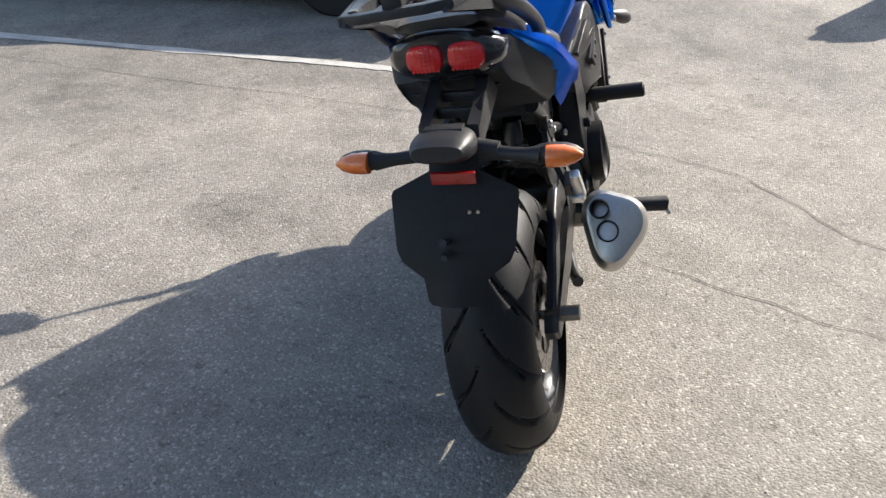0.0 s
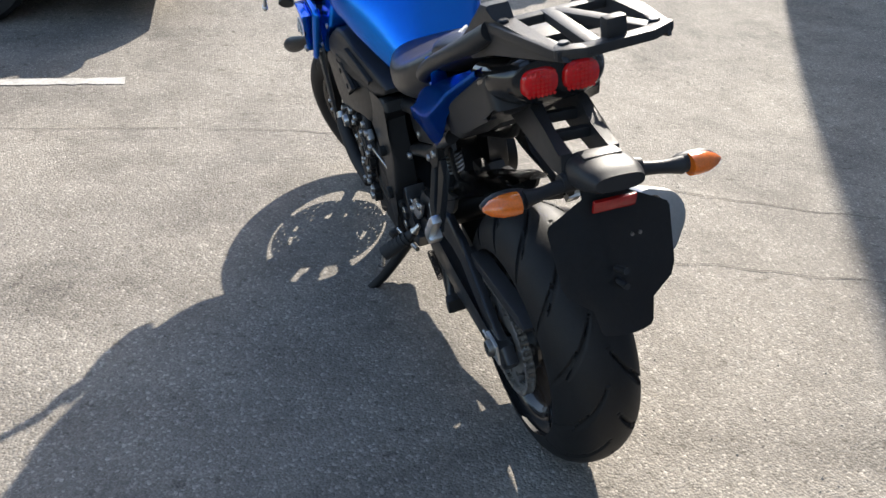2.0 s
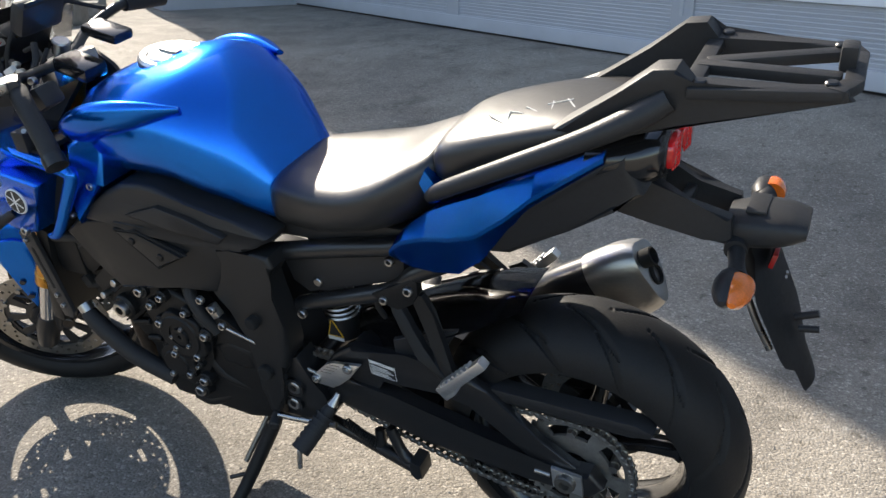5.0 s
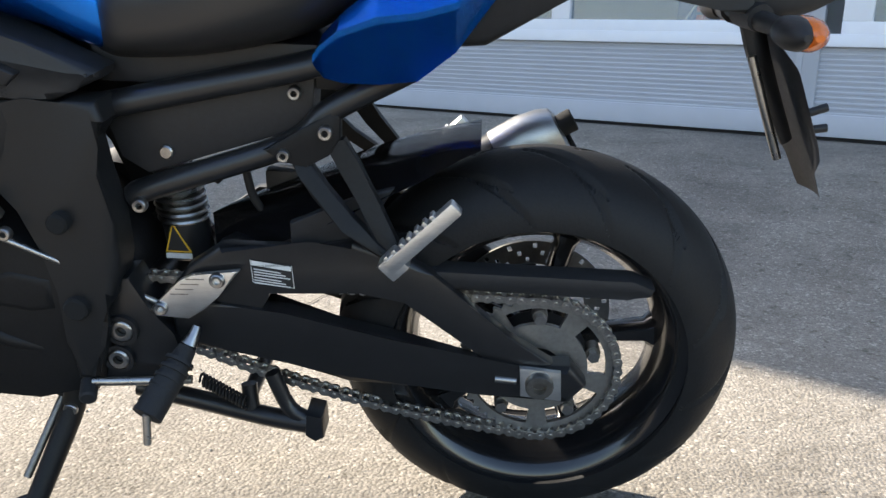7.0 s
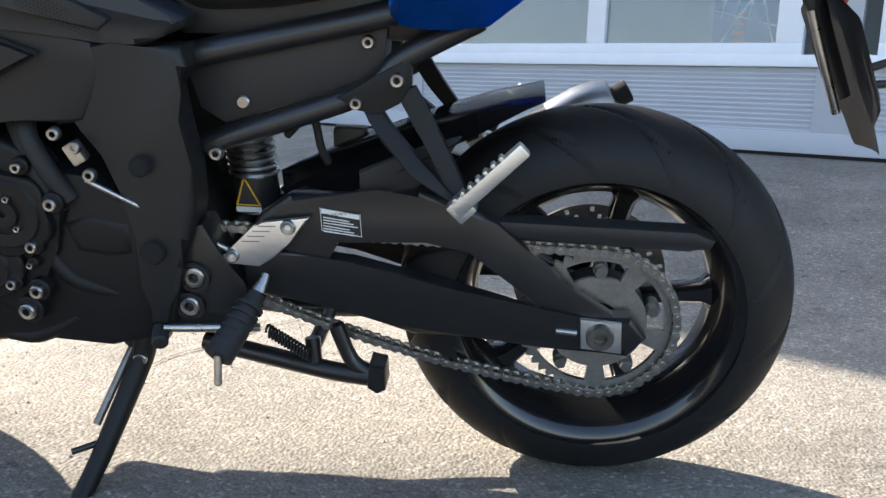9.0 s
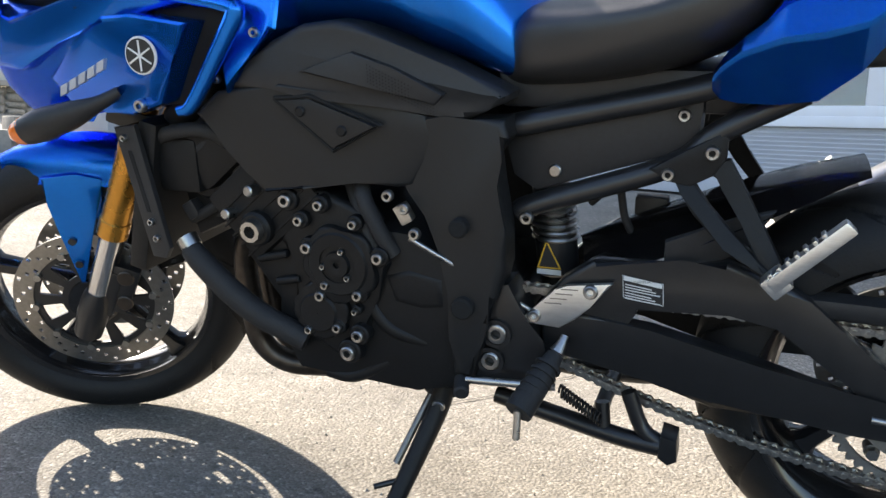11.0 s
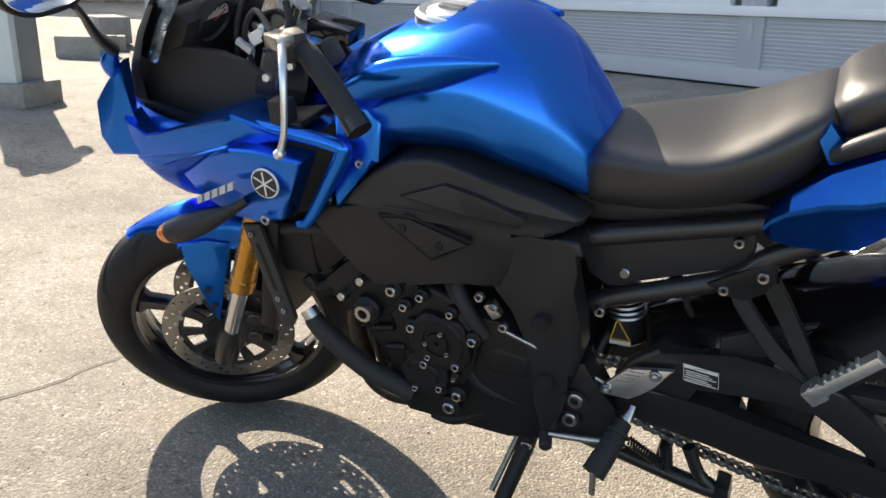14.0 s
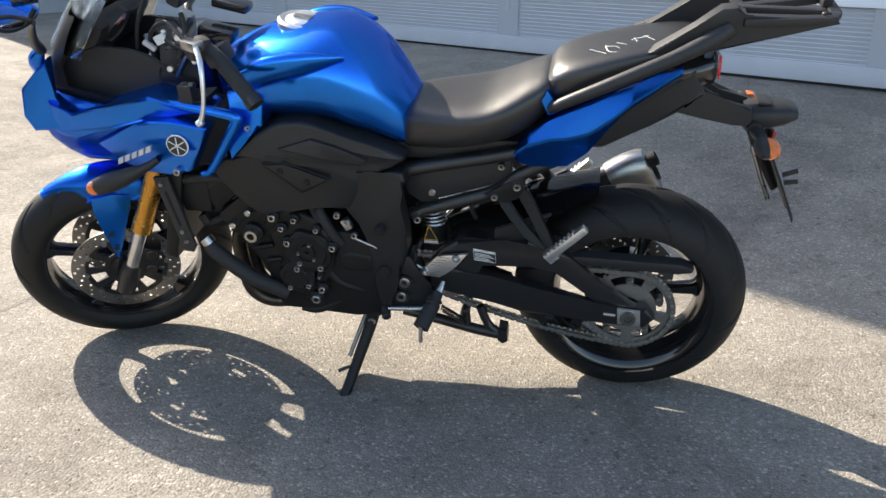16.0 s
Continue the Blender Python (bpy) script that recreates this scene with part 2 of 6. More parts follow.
def plate(pts, y0, y1, bevel=0.006, bm=None, seg=2):
    """A slab cut to an outline of (x, z) or (x, z, dy), from y0 to y1, with rounded edges on the outside y1."""
    own = bmesh.new()
    a = [own.verts.new((p[0], y0, p[1])) for p in pts]
    b = [own.verts.new((p[0], y1 + (p[2] if len(p) > 2 else 0), p[1])) for p in pts]
    n = len(pts)
    own.faces.new(a)
    top = own.faces.new(b)
    for i in range(n):
        own.faces.new((a[i], b[i], b[(i + 1) % n], a[(i + 1) % n]))
    if bevel:
        bmesh.ops.bevel(own, geom=list(top.edges), offset=bevel, segments=seg, affect="EDGES", profile=0.6)
    if bm is None:
        return own
    me = bpy.data.meshes.new("tmp")
    own.to_mesh(me)
    own.free()
    bm.from_mesh(me)
    bpy.data.meshes.remove(me)
    return bm


def both(make, *args):
    """One bmesh with the outcome of make(side) for side 1 and -1."""
    bm = bmesh.new()
    for side in (1, -1):
        own = make(side, *args)
        me = bpy.data.meshes.new("tmp")
        own.to_mesh(me)
        own.free()
        bm.from_mesh(me)
        bpy.data.meshes.remove(me)
    return bm


def lathe(profile, centre=(0, 0, 0), n=64, arc=2 * math.pi, axis="Y", bm=None):
    """Turns (radius, offset along the axis) round an axis; the profile is closed when its ends meet."""
    rings = []
    for k in range(n + (0 if arc > 6.28 else 1)):
        a = arc * k / n
        c, s = math.cos(a), math.sin(a)
        if axis == "Y":
            rings.append([(centre[0] + r * c, centre[1] + o, centre[2] + r * s) for r, o in profile])
        elif axis == "X":
            rings.append([(centre[0] + o, centre[1] + r * c, centre[2] + r * s) for r, o in profile])
        else:
            rings.append([(centre[0] + r * c, centre[1] + r * s, centre[2] + o) for r, o in profile])
    if arc > 6.28:
        rings.append(rings[0])
    bm = loft(rings, cap=False, bm=bm)
    bmesh.ops.remove_doubles(bm, verts=bm.verts, dist=1e-5)
    return bm


def box(c, s, bevel=0.004, m=None, bm=None, seg=2):
    own = bmesh.new()
    bmesh.ops.create_cube(own, size=1, matrix=Matrix.Translation(c) @ (m or Matrix()) @ Matrix.Diagonal((*s, 1)))
    if bevel:
        bmesh.ops.bevel(own, geom=own.edges[:], offset=bevel, segments=seg, affect="EDGES", profile=0.6)
    if bm is None:
        return own
    me = bpy.data.meshes.new("tmp")
    own.to_mesh(me)
    own.free()
    bm.from_mesh(me)
    bpy.data.meshes.remove(me)
    return bm


def rod(a, b, r, n=16, bevel=0.0):
    """A straight round bar from a to b."""
    a, b = Vector(a), Vector(b)
    d = (b - a).normalized()
    s = d.orthogonal().normalized()
    u = d.cross(s)
    L = (b - a).length
    stops = [(0, r)] + [(L, r)] if not bevel else [(0, r - bevel), (bevel, r), (L - bevel, r), (L, r - bevel)]
    return loft([[a + d * t + q * (s * math.cos(2 * math.pi * k / n) + u * math.sin(2 * math.pi * k / n)) for k in range(n)] for t, q in stops])


def cell_disc(keep, r0, r1, nr, na, y, thick, centre, bump=None):
    """A flat ring cut into cells; keep(radius, angle) says which cells are metal, so that holes and slots go right through."""
    bm = bmesh.new()
    seen = {}

    def v(i, j, side):
        j %= na
        if (i, j, side) not in seen:
            r = r0 + (r1 - r0) * i / nr
            if bump and i == nr:
                r += bump(2 * math.pi * j / na)
            a = 2 * math.pi * j / na
            seen[i, j, side] = bm.verts.new((centre[0] + r * math.cos(a), centre[1] + y + side * thick / 2, centre[2] + r * math.sin(a)))
        return seen[i, j, side]

    on = [[keep(r0 + (r1 - r0) * (i + 0.5) / nr, 2 * math.pi * (j + 0.5) / na) for j in range(na)] for i in range(nr)]
    for i in range(nr):
        for j in range(na):
            if not on[i][j]:
                continue
            for s in (1, -1):
                q = [v(i, j, s), v(i + 1, j, s), v(i + 1, j + 1, s), v(i, j + 1, s)]
                bm.faces.new(q if s < 0 else q[::-1])
            for di, dj, e in ((-1, 0, ((i, j), (i, j + 1))), (1, 0, ((i + 1, j), (i + 1, j + 1))), (0, -1, ((i, j), (i + 1, j))), (0, 1, ((i, j + 1), (i + 1, j + 1)))):
                k, l = i + di, (j + dj) % na
                if 0 <= k < nr and on[k][l]:
                    continue
                (a, b), (c, d) = e
                try:
                    bm.faces.new((v(a, b, 1), v(c, d, 1), v(c, d, -1), v(a, b, -1)))
                except ValueError:
                    pass
    return bm


# ---- ground ----
WALL_A, WALL_B = -4.19, -0.458          # the building's front: y = A + B x
WALL_DIR = Vector((1, WALL_B, 0)).normalized()
WALL_OUT = Vector((-WALL_DIR.y, WALL_DIR.x, 0))


def smooth(a, b, x):
    t = max(0.0, min(1.0, (x - a) / (b - a)))
    return t * t * (3 - 2 * t)


def level(x, y):
    """Height of the yard: flat round the motorcycle, rising to the building and to the gate."""
    s = -((Vector((x, y, 0)) - Vector((0, WALL_A, 0))).dot(WALL_OUT) - 3.81)
    a, b = smooth(0.9, 3.85, s), smooth(2.0, 6.5, x)
    return 0.365 * (1 - (1 - a) * (1 - 0.85 * b)) + 0.42 * smooth(7.0, 13.0, x)


def build_ground():
    fine = [-6 + 0.25 * i for i in range(81)]
    xs = [-400, -150, -60, -25, -12] + fine + [16, 20, 28, 40, 80, 200, 400]
    ys = [-400, -150, -60, -30, -20, -14] + [-10 + 0.25 * i for i in range(69)] + [10, 15, 30, 80, 200, 400]
    bm = bmesh.new()
    vs = [[bm.verts.new((x, y, level(x, y) + (0.004 * noise.noise((x * 0.9, y * 0.9, 0)) if abs(x) + abs(y) > 4 else 0))) for y in ys] for x in xs]
    for a, b in zip(vs, vs[1:]):
        for i in range(len(ys) - 1):
            bm.faces.new((a[i], b[i], b[i + 1], a[i + 1]))
    return part("ground", bm, GROUND, None)


ground = tagged(build_ground(), "worn pale asphalt yard with stains and cracks", "ground", kind="structure")


def ribbon(name, pts, width, material, label, category, lift=0.003, jitter=0.0):
    bm = bmesh.new()
    rows = spline(pts, 10)
    left, right = [], []
    for i, p in enumerate(rows):
        d = rows[min(i + 1, len(rows) - 1)] - rows[max(i - 1, 0)]
        d = Vector((d[0], d[1])).normalized()
        o = jitter * noise.noise((p[0] * 7, p[1] * 7, 3.0))
        wd = width * (0.5 + (0.35 * noise.noise((p[0] * 19, p[1] * 19, 1.0)) if jitter else 0))
        for lst, sgn in ((left, 1), (right, -1)):
            x, y = p[0] - d.y * (o + sgn * wd), p[1] + d.x * (o + sgn * wd)
            lst.append(bm.verts.new((x, y, level(x, y) + lift)))
    for i in range(len(rows) - 1):
        bm.faces.new((left[i], left[i + 1], right[i + 1], right[i]))
    return tagged(part(name, bm, material, None), label, category, kind="structure")


ribbon("crack", [(2.2, 3.6), (2.15, 2.3), (2.14, 1.5), (2.06, 0.36), (1.95, -0.2), (1.80, -0.6), (1.38, -0.96), (1.18, -1.33), (0.95, -1.8)], 0.005, CRACK, "thin dark crack across the asphalt", "crack", 0.004, 0.03)
ribbon("crack", [(0.95, -0.25), (0.86, -0.49), (0.69, -0.95), (0.5, -1.5)], 0.004, CRACK, "thin dark crack across the asphalt", "crack", 0.004, 0.03)
ribbon("parking_line", [(2.71, 1.10), (2.69, 1.7), (2.63, 2.54), (2.5, 4.6)], 0.078, LINE, "worn white painted parking line on asphalt", "road marking", 0.004, 0.004)


# ---- building ----
def wall_pose(x, z, out=0.0):
    p = Vector((x, WALL_A + WALL_B * x, z)) + WALL_OUT * out
    return Matrix.Translation(p) @ Matrix.Rotation(math.atan2(WALL_DIR.y, WALL_DIR.x), 4, "Z")


building = new("building")
tagged(building, "grey panelled building with white-framed windows", "building", kind="structure")
X_RIGHT, X_LEFT, ROOF = -17.0, 8.4, 11.0
STEP = 2.56
gaps = [1.23 + STEP * k for k in range(-7, 5) if 1.23 + STEP * k < 8.2]


def slab(name, x0, x1, z0, z1, out, depth, material, bevel=0.003, label=""):
    """A board on the front of the building between two x, two heights; its face stands out of the wall line."""
    a, b = Vector((x0, WALL_A + WALL_B * x0, 0)), Vector((x1, WALL_A + WALL_B * x1, 0))
    c = (a + b) / 2 + WALL_OUT * (out - depth / 2)
    m = Matrix.Rotation(math.atan2(WALL_DIR.y, WALL_DIR.x), 4, "Z")
    return part(name, box((c.x, c.y, (z0 + z1) / 2), ((b - a).length, depth, z1 - z0), bevel, m), material, building, label)


slab("plinth", X_RIGHT, X_LEFT, 0.385, 0.50, 0.02, 0.30, PLINTH)
# Recessed board coloured dark for the shade in the gap below the plinth.
slab("base_gap_shade", X_RIGHT, X_LEFT, 0.1, 0.385, -0.03, 0.26, GAP_SHADE)


def ribbed(x0, x1, z0, z1, pitch, name="ribbed_panel"):
    """Sheet panel with shallow horizontal ribs."""
    bm = bmesh.new()
    prof = []
    z = z0
    while z < z1 - 1e-4:
        prof += [(z, 0.0), (z + pitch * 0.35, 0.0), (z + pitch * 0.45, -0.006), (z + pitch * 0.9, -0.006)]
        z += pitch
    prof = [p for p in prof if p[0] < z1] + [(z1, 0.0)]
    rows = []
    for x in (x0, x1):
        p = Vector((x, WALL_A + WALL_B * x, 0))
        rows.append([bm.verts.new(p + WALL_OUT * o + Vector((0, 0, zz))) for zz, o in prof])
    for i in range(len(prof) - 1):
        bm.faces.new((rows[0][i], rows[1][i], rows[1][i + 1], rows[0][i + 1]))
    return part(name, bm, PANEL, building, sharp=20)


for a, b in zip([X_RIGHT] + gaps, gaps + [X_LEFT]):
    ribbed(a + 0.07, b - 0.07, 0.50, 0.86, 0.028)
    ribbed(a + 0.07, b - 0.07, 2.45, ROOF, 0.20)
for g in gaps:
    slab("post", g - 0.09, g + 0.09, 0.50, ROOF, 0.012, 0.08, PANEL)
    slab("post_cover", g - 0.015, g + 0.015, 0.70, 2.45, 0.020, 0.03, PLINTH)
slab("sill_board", X_RIGHT, X_LEFT, 0.855, 0.92, 0.03, 0.10, PVC)
slab("back_wall", X_RIGHT, X_LEFT, 0.2, ROOF, -3.0, 0.12, PANEL)
slab("roof_edge", X_RIGHT, X_LEFT, ROOF, ROOF + 0.12, 0.05, 3.2, PLINTH)
slab("inner_floor", X_RIGHT, X_LEFT, 0.35, 0.42, -0.06, 2.9, CONCRETE)
slab("ceiling_slab", X_RIGHT, X_LEFT, 2.75, 2.85, -0.06, 2.9, PVC)
for x in (X_RIGHT, X_LEFT):
    p = Vector((x, WALL_A + WALL_B * x, ROOF / 2 + 0.1)) - WALL_OUT * 1.53
    part("end_wall", box(p, (0.12, 2.98, ROOF - 0.2), 0.003, Matrix.Rotation(math.atan2(WALL_DIR.y, WALL_DIR.x), 4, "Z")), PANEL, building)

def shade_wing():
    """Added projecting end of the building; its corner casts the yard's shade edge."""
    x0, x1, depth = 7.0, X_LEFT, 1.75
    a, c = Vector((x0, WALL_A + WALL_B * x0, 0)), Vector((x1, WALL_A + WALL_B * x1, 0))
    p = (a + c) / 2 + WALL_OUT * (depth / 2 + 0.01)
    part("shade_wing", box((p.x, p.y, ROOF / 2 + 0.1), ((c - a).length, depth, ROOF - 0.2), 0.01, Matrix.Rotation(math.atan2(WALL_DIR.y, WALL_DIR.x), 4, "Z")), PANEL, building, "added grey panelled projection that casts the shade edge on the yard")


shade_wing()
PANE = mat("window_pane", (0.62, 0.70, 0.78), 0.03, 0.0, 0.0, 4, rvar=0.0, spec=1.0)
PANE.node_tree.nodes["Principled BSDF"].inputs["Transmission Weight"].default_value = 0.85


def window(n, x0, x1):
    """White frame with two panes; x1 > x0."""
    win = new("window_%d" % n)
    tagged(win, "white-framed double window in a grey panel wall", "window", kind="structure")
    mid = (x0 + x1) / 2
    for nm, a, b, z0, z1 in (("bottom_rail", x0, x1, 0.92, 0.985), ("top_rail", x0, x1, 2.37, 2.45), ("stile", x0, x0 + 0.13, 0.985, 2.37), ("stile", x1 - 0.13, x1, 0.985, 2.37), ("mullion", mid - 0.055, mid + 0.055, 0.985, 2.37)):
        ob = slab(nm, a, b, z0, z1, 0.022, 0.07, PVC, 0.005)
        ob.parent = win
    for a, b in ((x0 + 0.13, mid - 0.055), (mid + 0.055, x1 - 0.13)):
        ob = slab("pane", a, b, 0.985, 2.37, -0.012, 0.012, PANE, 0)
        ob.parent = win
        ob.visible_shadow = False
    return win


for i, (a, b) in enumerate(zip(gaps, gaps[1:])):
    window(i + 1, a + 0.17, b - 0.17)


# ---- motorcycle ----
bike = new("motorcycle")
tagged(bike, "blue and black half-faired sport touring motorcycle leaning on its side stand", "motorcycle")
bike.matrix_world = Matrix.Translation((0, -0.067, 0)) @ Matrix.Rotation(radians(4.4), 4, "Z") @ Matrix.Rotation(radians(-13), 4, "X")
REAR, FRONT = (0.014, -0.005, 0.304), (1.474, 0.0, 0.301)
AXIS = Vector((-0.4226, 0, 0.9063))
PIVOT = Vector((1.446, 0, 0.30))
STEER = Matrix.Translation(PIVOT) @ Matrix.Rotation(radians(29), 4, AXIS) @ Matrix.Translation(-PIVOT)


def steered(bm):
    bm.transform(STEER)
    return bm


def tyre(name, centre, R, half, bead, grooves, turn, parent, steer=False):
    """Road tyre with cut grooves sweeping from the crown to the shoulders."""
    na, npf = 700, 92
    section = []
    for k in range(npf + 1):
        u = -1 + 2 * k / npf
        a = u * 1.95
        y = half * math.sin(a) * (1.0 if abs(a) < 1.2 else 1.0)
        r = R - half * 0.92 * (1 - math.cos(min(abs(a), 1.5708)))
        if abs(a) > 1.5708:
            t = (abs(a) - 1.5708) / (1.95 - 1.5708)
            r = (R - half * 0.92) + (bead - (R - half * 0.92)) * t
            y = math.copysign(half * (1 - 0.25 * t * t), a)
        section.append((r, y, u))
    section.append((bead - 0.004, half * 0.62, 9))
    section.append((bead - 0.004, -half * 0.62, 9))
    step = 2 * math.pi / grooves
    rings = []
    for i in range(na + 1):
        a = 2 * math.pi * (i % na) / na
        ring = []
        for r, y, u in section:
            d = 0.0
            if abs(u) < 0.76:
                side = 1 if u > 0 else -1
                v = abs(u)
                ph = a * turn + (0.5 * step if side < 0 else 0)
                for k, (v0, v1, skew, wd) in enumerate(((0.04, 0.46, 0.85, 0.0088), (0.28, 0.76, 0.62, 0.0085))):
                    if v0 < v < v1:
                        t = (v - v0) / (v1 - v0)
                        off = (ph - skew * step * t**0.8 - k * 0.45 * step + step / 2) % step - step / 2
                        ww = wd * (1 - 0.75 * abs(2 * t - 1) ** 3)
                        d = max(d, 0.0085 * smooth(1.0, 0.5, abs(off) * R / ww))
            rr = r - d
            ring.append((centre[0] + rr * math.cos(a), centre[1] + y, centre[2] + rr * math.sin(a)))
        rings.append(ring)
    bm = loft(rings, cap=False)
    bmesh.ops.remove_doubles(bm, verts=bm.verts, dist=1e-5)
    if steer:
        steered(bm)
    return part(name, bm, RUBBER, parent, "black grooved road tyre", sharp=75)


def cast_wheel(prefix, centre, R, half, spokes, phase, steer, deep=0.042):
    hub = lathe([(0.012, -0.075), (0.048, -0.075), (0.052, -0.05), (0.036, -0.03), (0.036, 0.03), (0.052, 0.05), (0.048, 0.075), (0.012, 0.075), (0.012, -0.075)], centre, 40)
    if steer:
        steered(hub)
    wheel = part(prefix, hub, GLOSS_BLACK, bike, "black cast-aluminium wheel")
    rim = lathe([(R, -half), (R + 0.004, -half + 0.004), (R - 0.010, -half + 0.012), (R - deep * 0.7, -half * 0.35), (R - deep * 0.7, half * 0.35), (R - 0.010, half - 0.012), (R + 0.004, half - 0.004), (R, half), (R - 0.010, half - 0.003), (R - deep * 0.52, half - 0.018), (R - deep, half * 0.32), (R - deep, -half * 0.32), (R - deep * 0.52, -half + 0.018), (R - 0.010, -half + 0.003), (R, -half)], centre, 96)
    if steer:
        steered(rim)
    part("rim", rim, GLOSS_BLACK, wheel)
    for k in range(spokes):
        a = phase + 2 * math.pi * k / spokes
        e = Vector((math.cos(a), 0, math.sin(a)))
        t = Vector((-math.sin(a), 0, math.cos(a)))
        rings = []
        for r, wd, th in ((0.035, 0.020, 0.030), (0.07, 0.017, 0.024), (0.12, 0.014, 0.018), (R - deep - 0.013, 0.017, 0.020), (R - deep + 0.006, 0.034, 0.026)):
            c = Vector(centre) + e * r
            rings.append([c + t * wd * x + Vector((0, th * y, 0)) for x, y in ((-1, -0.5), (-0.55, -1), (0.55, -1), (1, -0.5), (1, 0.5), (0.55, 1), (-0.55, 1), (-1, 0.5))])
        bm = loft(rings)
        if steer:
            steered(bm)
        part("spoke", bm, GLOSS_BLACK, wheel)
    return wheel


rear_wheel = cast_wheel("rear_wheel", REAR, 0.222, 0.078, 5, 0.52, False)
tyre("rear_tyre", REAR, 0.303, 0.095, 0.222, 13, 1, rear_wheel)
front_wheel = cast_wheel("front_wheel", FRONT, 0.222, 0.046, 5, 0.35, True, 0.018)
tyre("front_tyre", FRONT, 0.306, 0.061, 0.222, 13, -1, front_wheel, True)


def drilled(r0, r1, n):
    def keep(r, a):
        f = (r - r0) / (r1 - r0)
        for k, fr in enumerate((0.2, 0.5, 0.8)):
            if abs(f - fr) < 0.10 and ((a * n / (2 * math.pi) + k / 3.0) % 1) < 0.17:
                return False
        return True
    return keep


def rotor(name, centre, r0, r1, y, parent, steer):
    bm = cell_disc(drilled(r0, r1, 18), r0, r1, 10, 216, y, 0.005, centre)
    if steer:
        steered(bm)
    return part(name, bm, ROTOR, parent, "drilled steel brake disc", sharp=30)


for side in (1, -1):
    rotor("brake_disc", FRONT, 0.113, 0.150, 0.068 * side, front_wheel, True)
    bm = cell_disc(lambda r, a: r < 0.062 or r > 0.105 or (a * 5 / math.pi) % 1 < 0.42, 0.030, 0.113, 8, 120, 0.064 * side, 0.006, FRONT)
    part("disc_carrier", steered(bm), BLACK_PAINT, front_wheel, sharp=30)
    for k in range(10):
        a = 2 * math.pi * k / 10
        c = Vector(FRONT) + Vector((0.112 * math.cos(a), 0.071 * side, 0.112 * math.sin(a)))
        part("disc_bobbin", steered(rod(c - Vector((0, 0.004, 0)), c + Vector((0, 0.004, 0)), 0.007, 12)), BOLT, front_wheel)
rotor("rear_brake_disc", REAR, 0.085, 0.125, -0.075, rear_wheel, False)
part("rear_disc_carrier", cell_disc(lambda r, a: (a * 3 / math.pi) % 1 < 0.5, 0.03, 0.087, 5, 96, -0.072, 0.005, REAR), BLACK_PAINT, rear_wheel)

# sprocket and chain
SPY = 0.092
teeth = 46
part("rear_sprocket", cell_disc(lambda r, a: not (0.072 < r < 0.098 and 0.10 < ((a + 0.35) * 5 / (2 * math.pi)) % 1 < 0.84), 0.034, 0.112, 12, teeth * 6, SPY, 0.007, REAR, lambda a: 0.0045 * math.cos(a * teeth)), SPROCKET, rear_wheel, "worn steel rear sprocket", sharp=30)
for k in range(5):
    a = 0.30 + 2 * math.pi * k / 5
    c = Vector(REAR) + Vector((0.083 * math.cos(a), SPY, 0.083 * math.sin(a)))
    part("sprocket_nut", rod(c, c + Vector((0, 0.012, 0)), 0.009, 6), BOLT, rear_wheel)
    bm = rod(c - Vector((0, 0.02, 0)), c, 0.011, 12)
    part("sprocket_boss", bm, DARK_STEEL, rear_wheel)
part("sprocket_carrier", lathe([(0.02, 0.05), (0.07, 0.05), (0.075, 0.06), (0.07, 0.082), (0.02, 0.086), (0.02, 0.05)], REAR, 48), BLACK_PAINT, rear_wheel)


def link_mesh(wide):
    """One chain link of 15.9 mm pitch along x: two waisted plates and two rollers."""
    bm = bmesh.new()
    p, outer = 0.0159, 0.0098 if wide else 0.0072
    for s in (1, -1):
        pts = []
        for k in range(7):
            a = math.pi / 2 + math.pi * k / 6
            pts.append((-p / 2 + 0.0068 * math.cos(a), 0.0068 * math.sin(a)))
        pts.append((0, -0.0046))
        for k in range(7):
            a = -math.pi / 2 + math.pi * k / 6
            pts.append((p / 2 + 0.0068 * math.cos(a), 0.0068 * math.sin(a)))
        pts.append((0, 0.0046))
        plate(pts, s * (outer - 0.002), s * outer, 0, bm)
        if wide:
            for e in (-p / 2, p / 2):
                me = bpy.data.meshes.new("tmp")
                own = rod((e, s * outer, 0), (e, s * (outer + 0.0016), 0), 0.0028, 8)
                own.to_mesh(me)
                own.free()
                bm.from_mesh(me)
                bpy.data.meshes.remove(me)
    if not wide:
        for e in (-p / 2, p / 2):
            me = bpy.data.meshes.new("tmp")
            own = rod((e, -0.0055, 0), (e, 0.0055, 0), 0.005, 8)
            own.to_mesh(me)
            own.free()
            bm.from_mesh(me)
            bpy.data.meshes.remove(me)
    bmesh.ops.recalc_face_normals(bm, faces=bm.faces)
    me = bpy.data.meshes.new("link")
    bm.to_mesh(me)
    bm.free()
    me.materials.append(CHAIN)
    return me


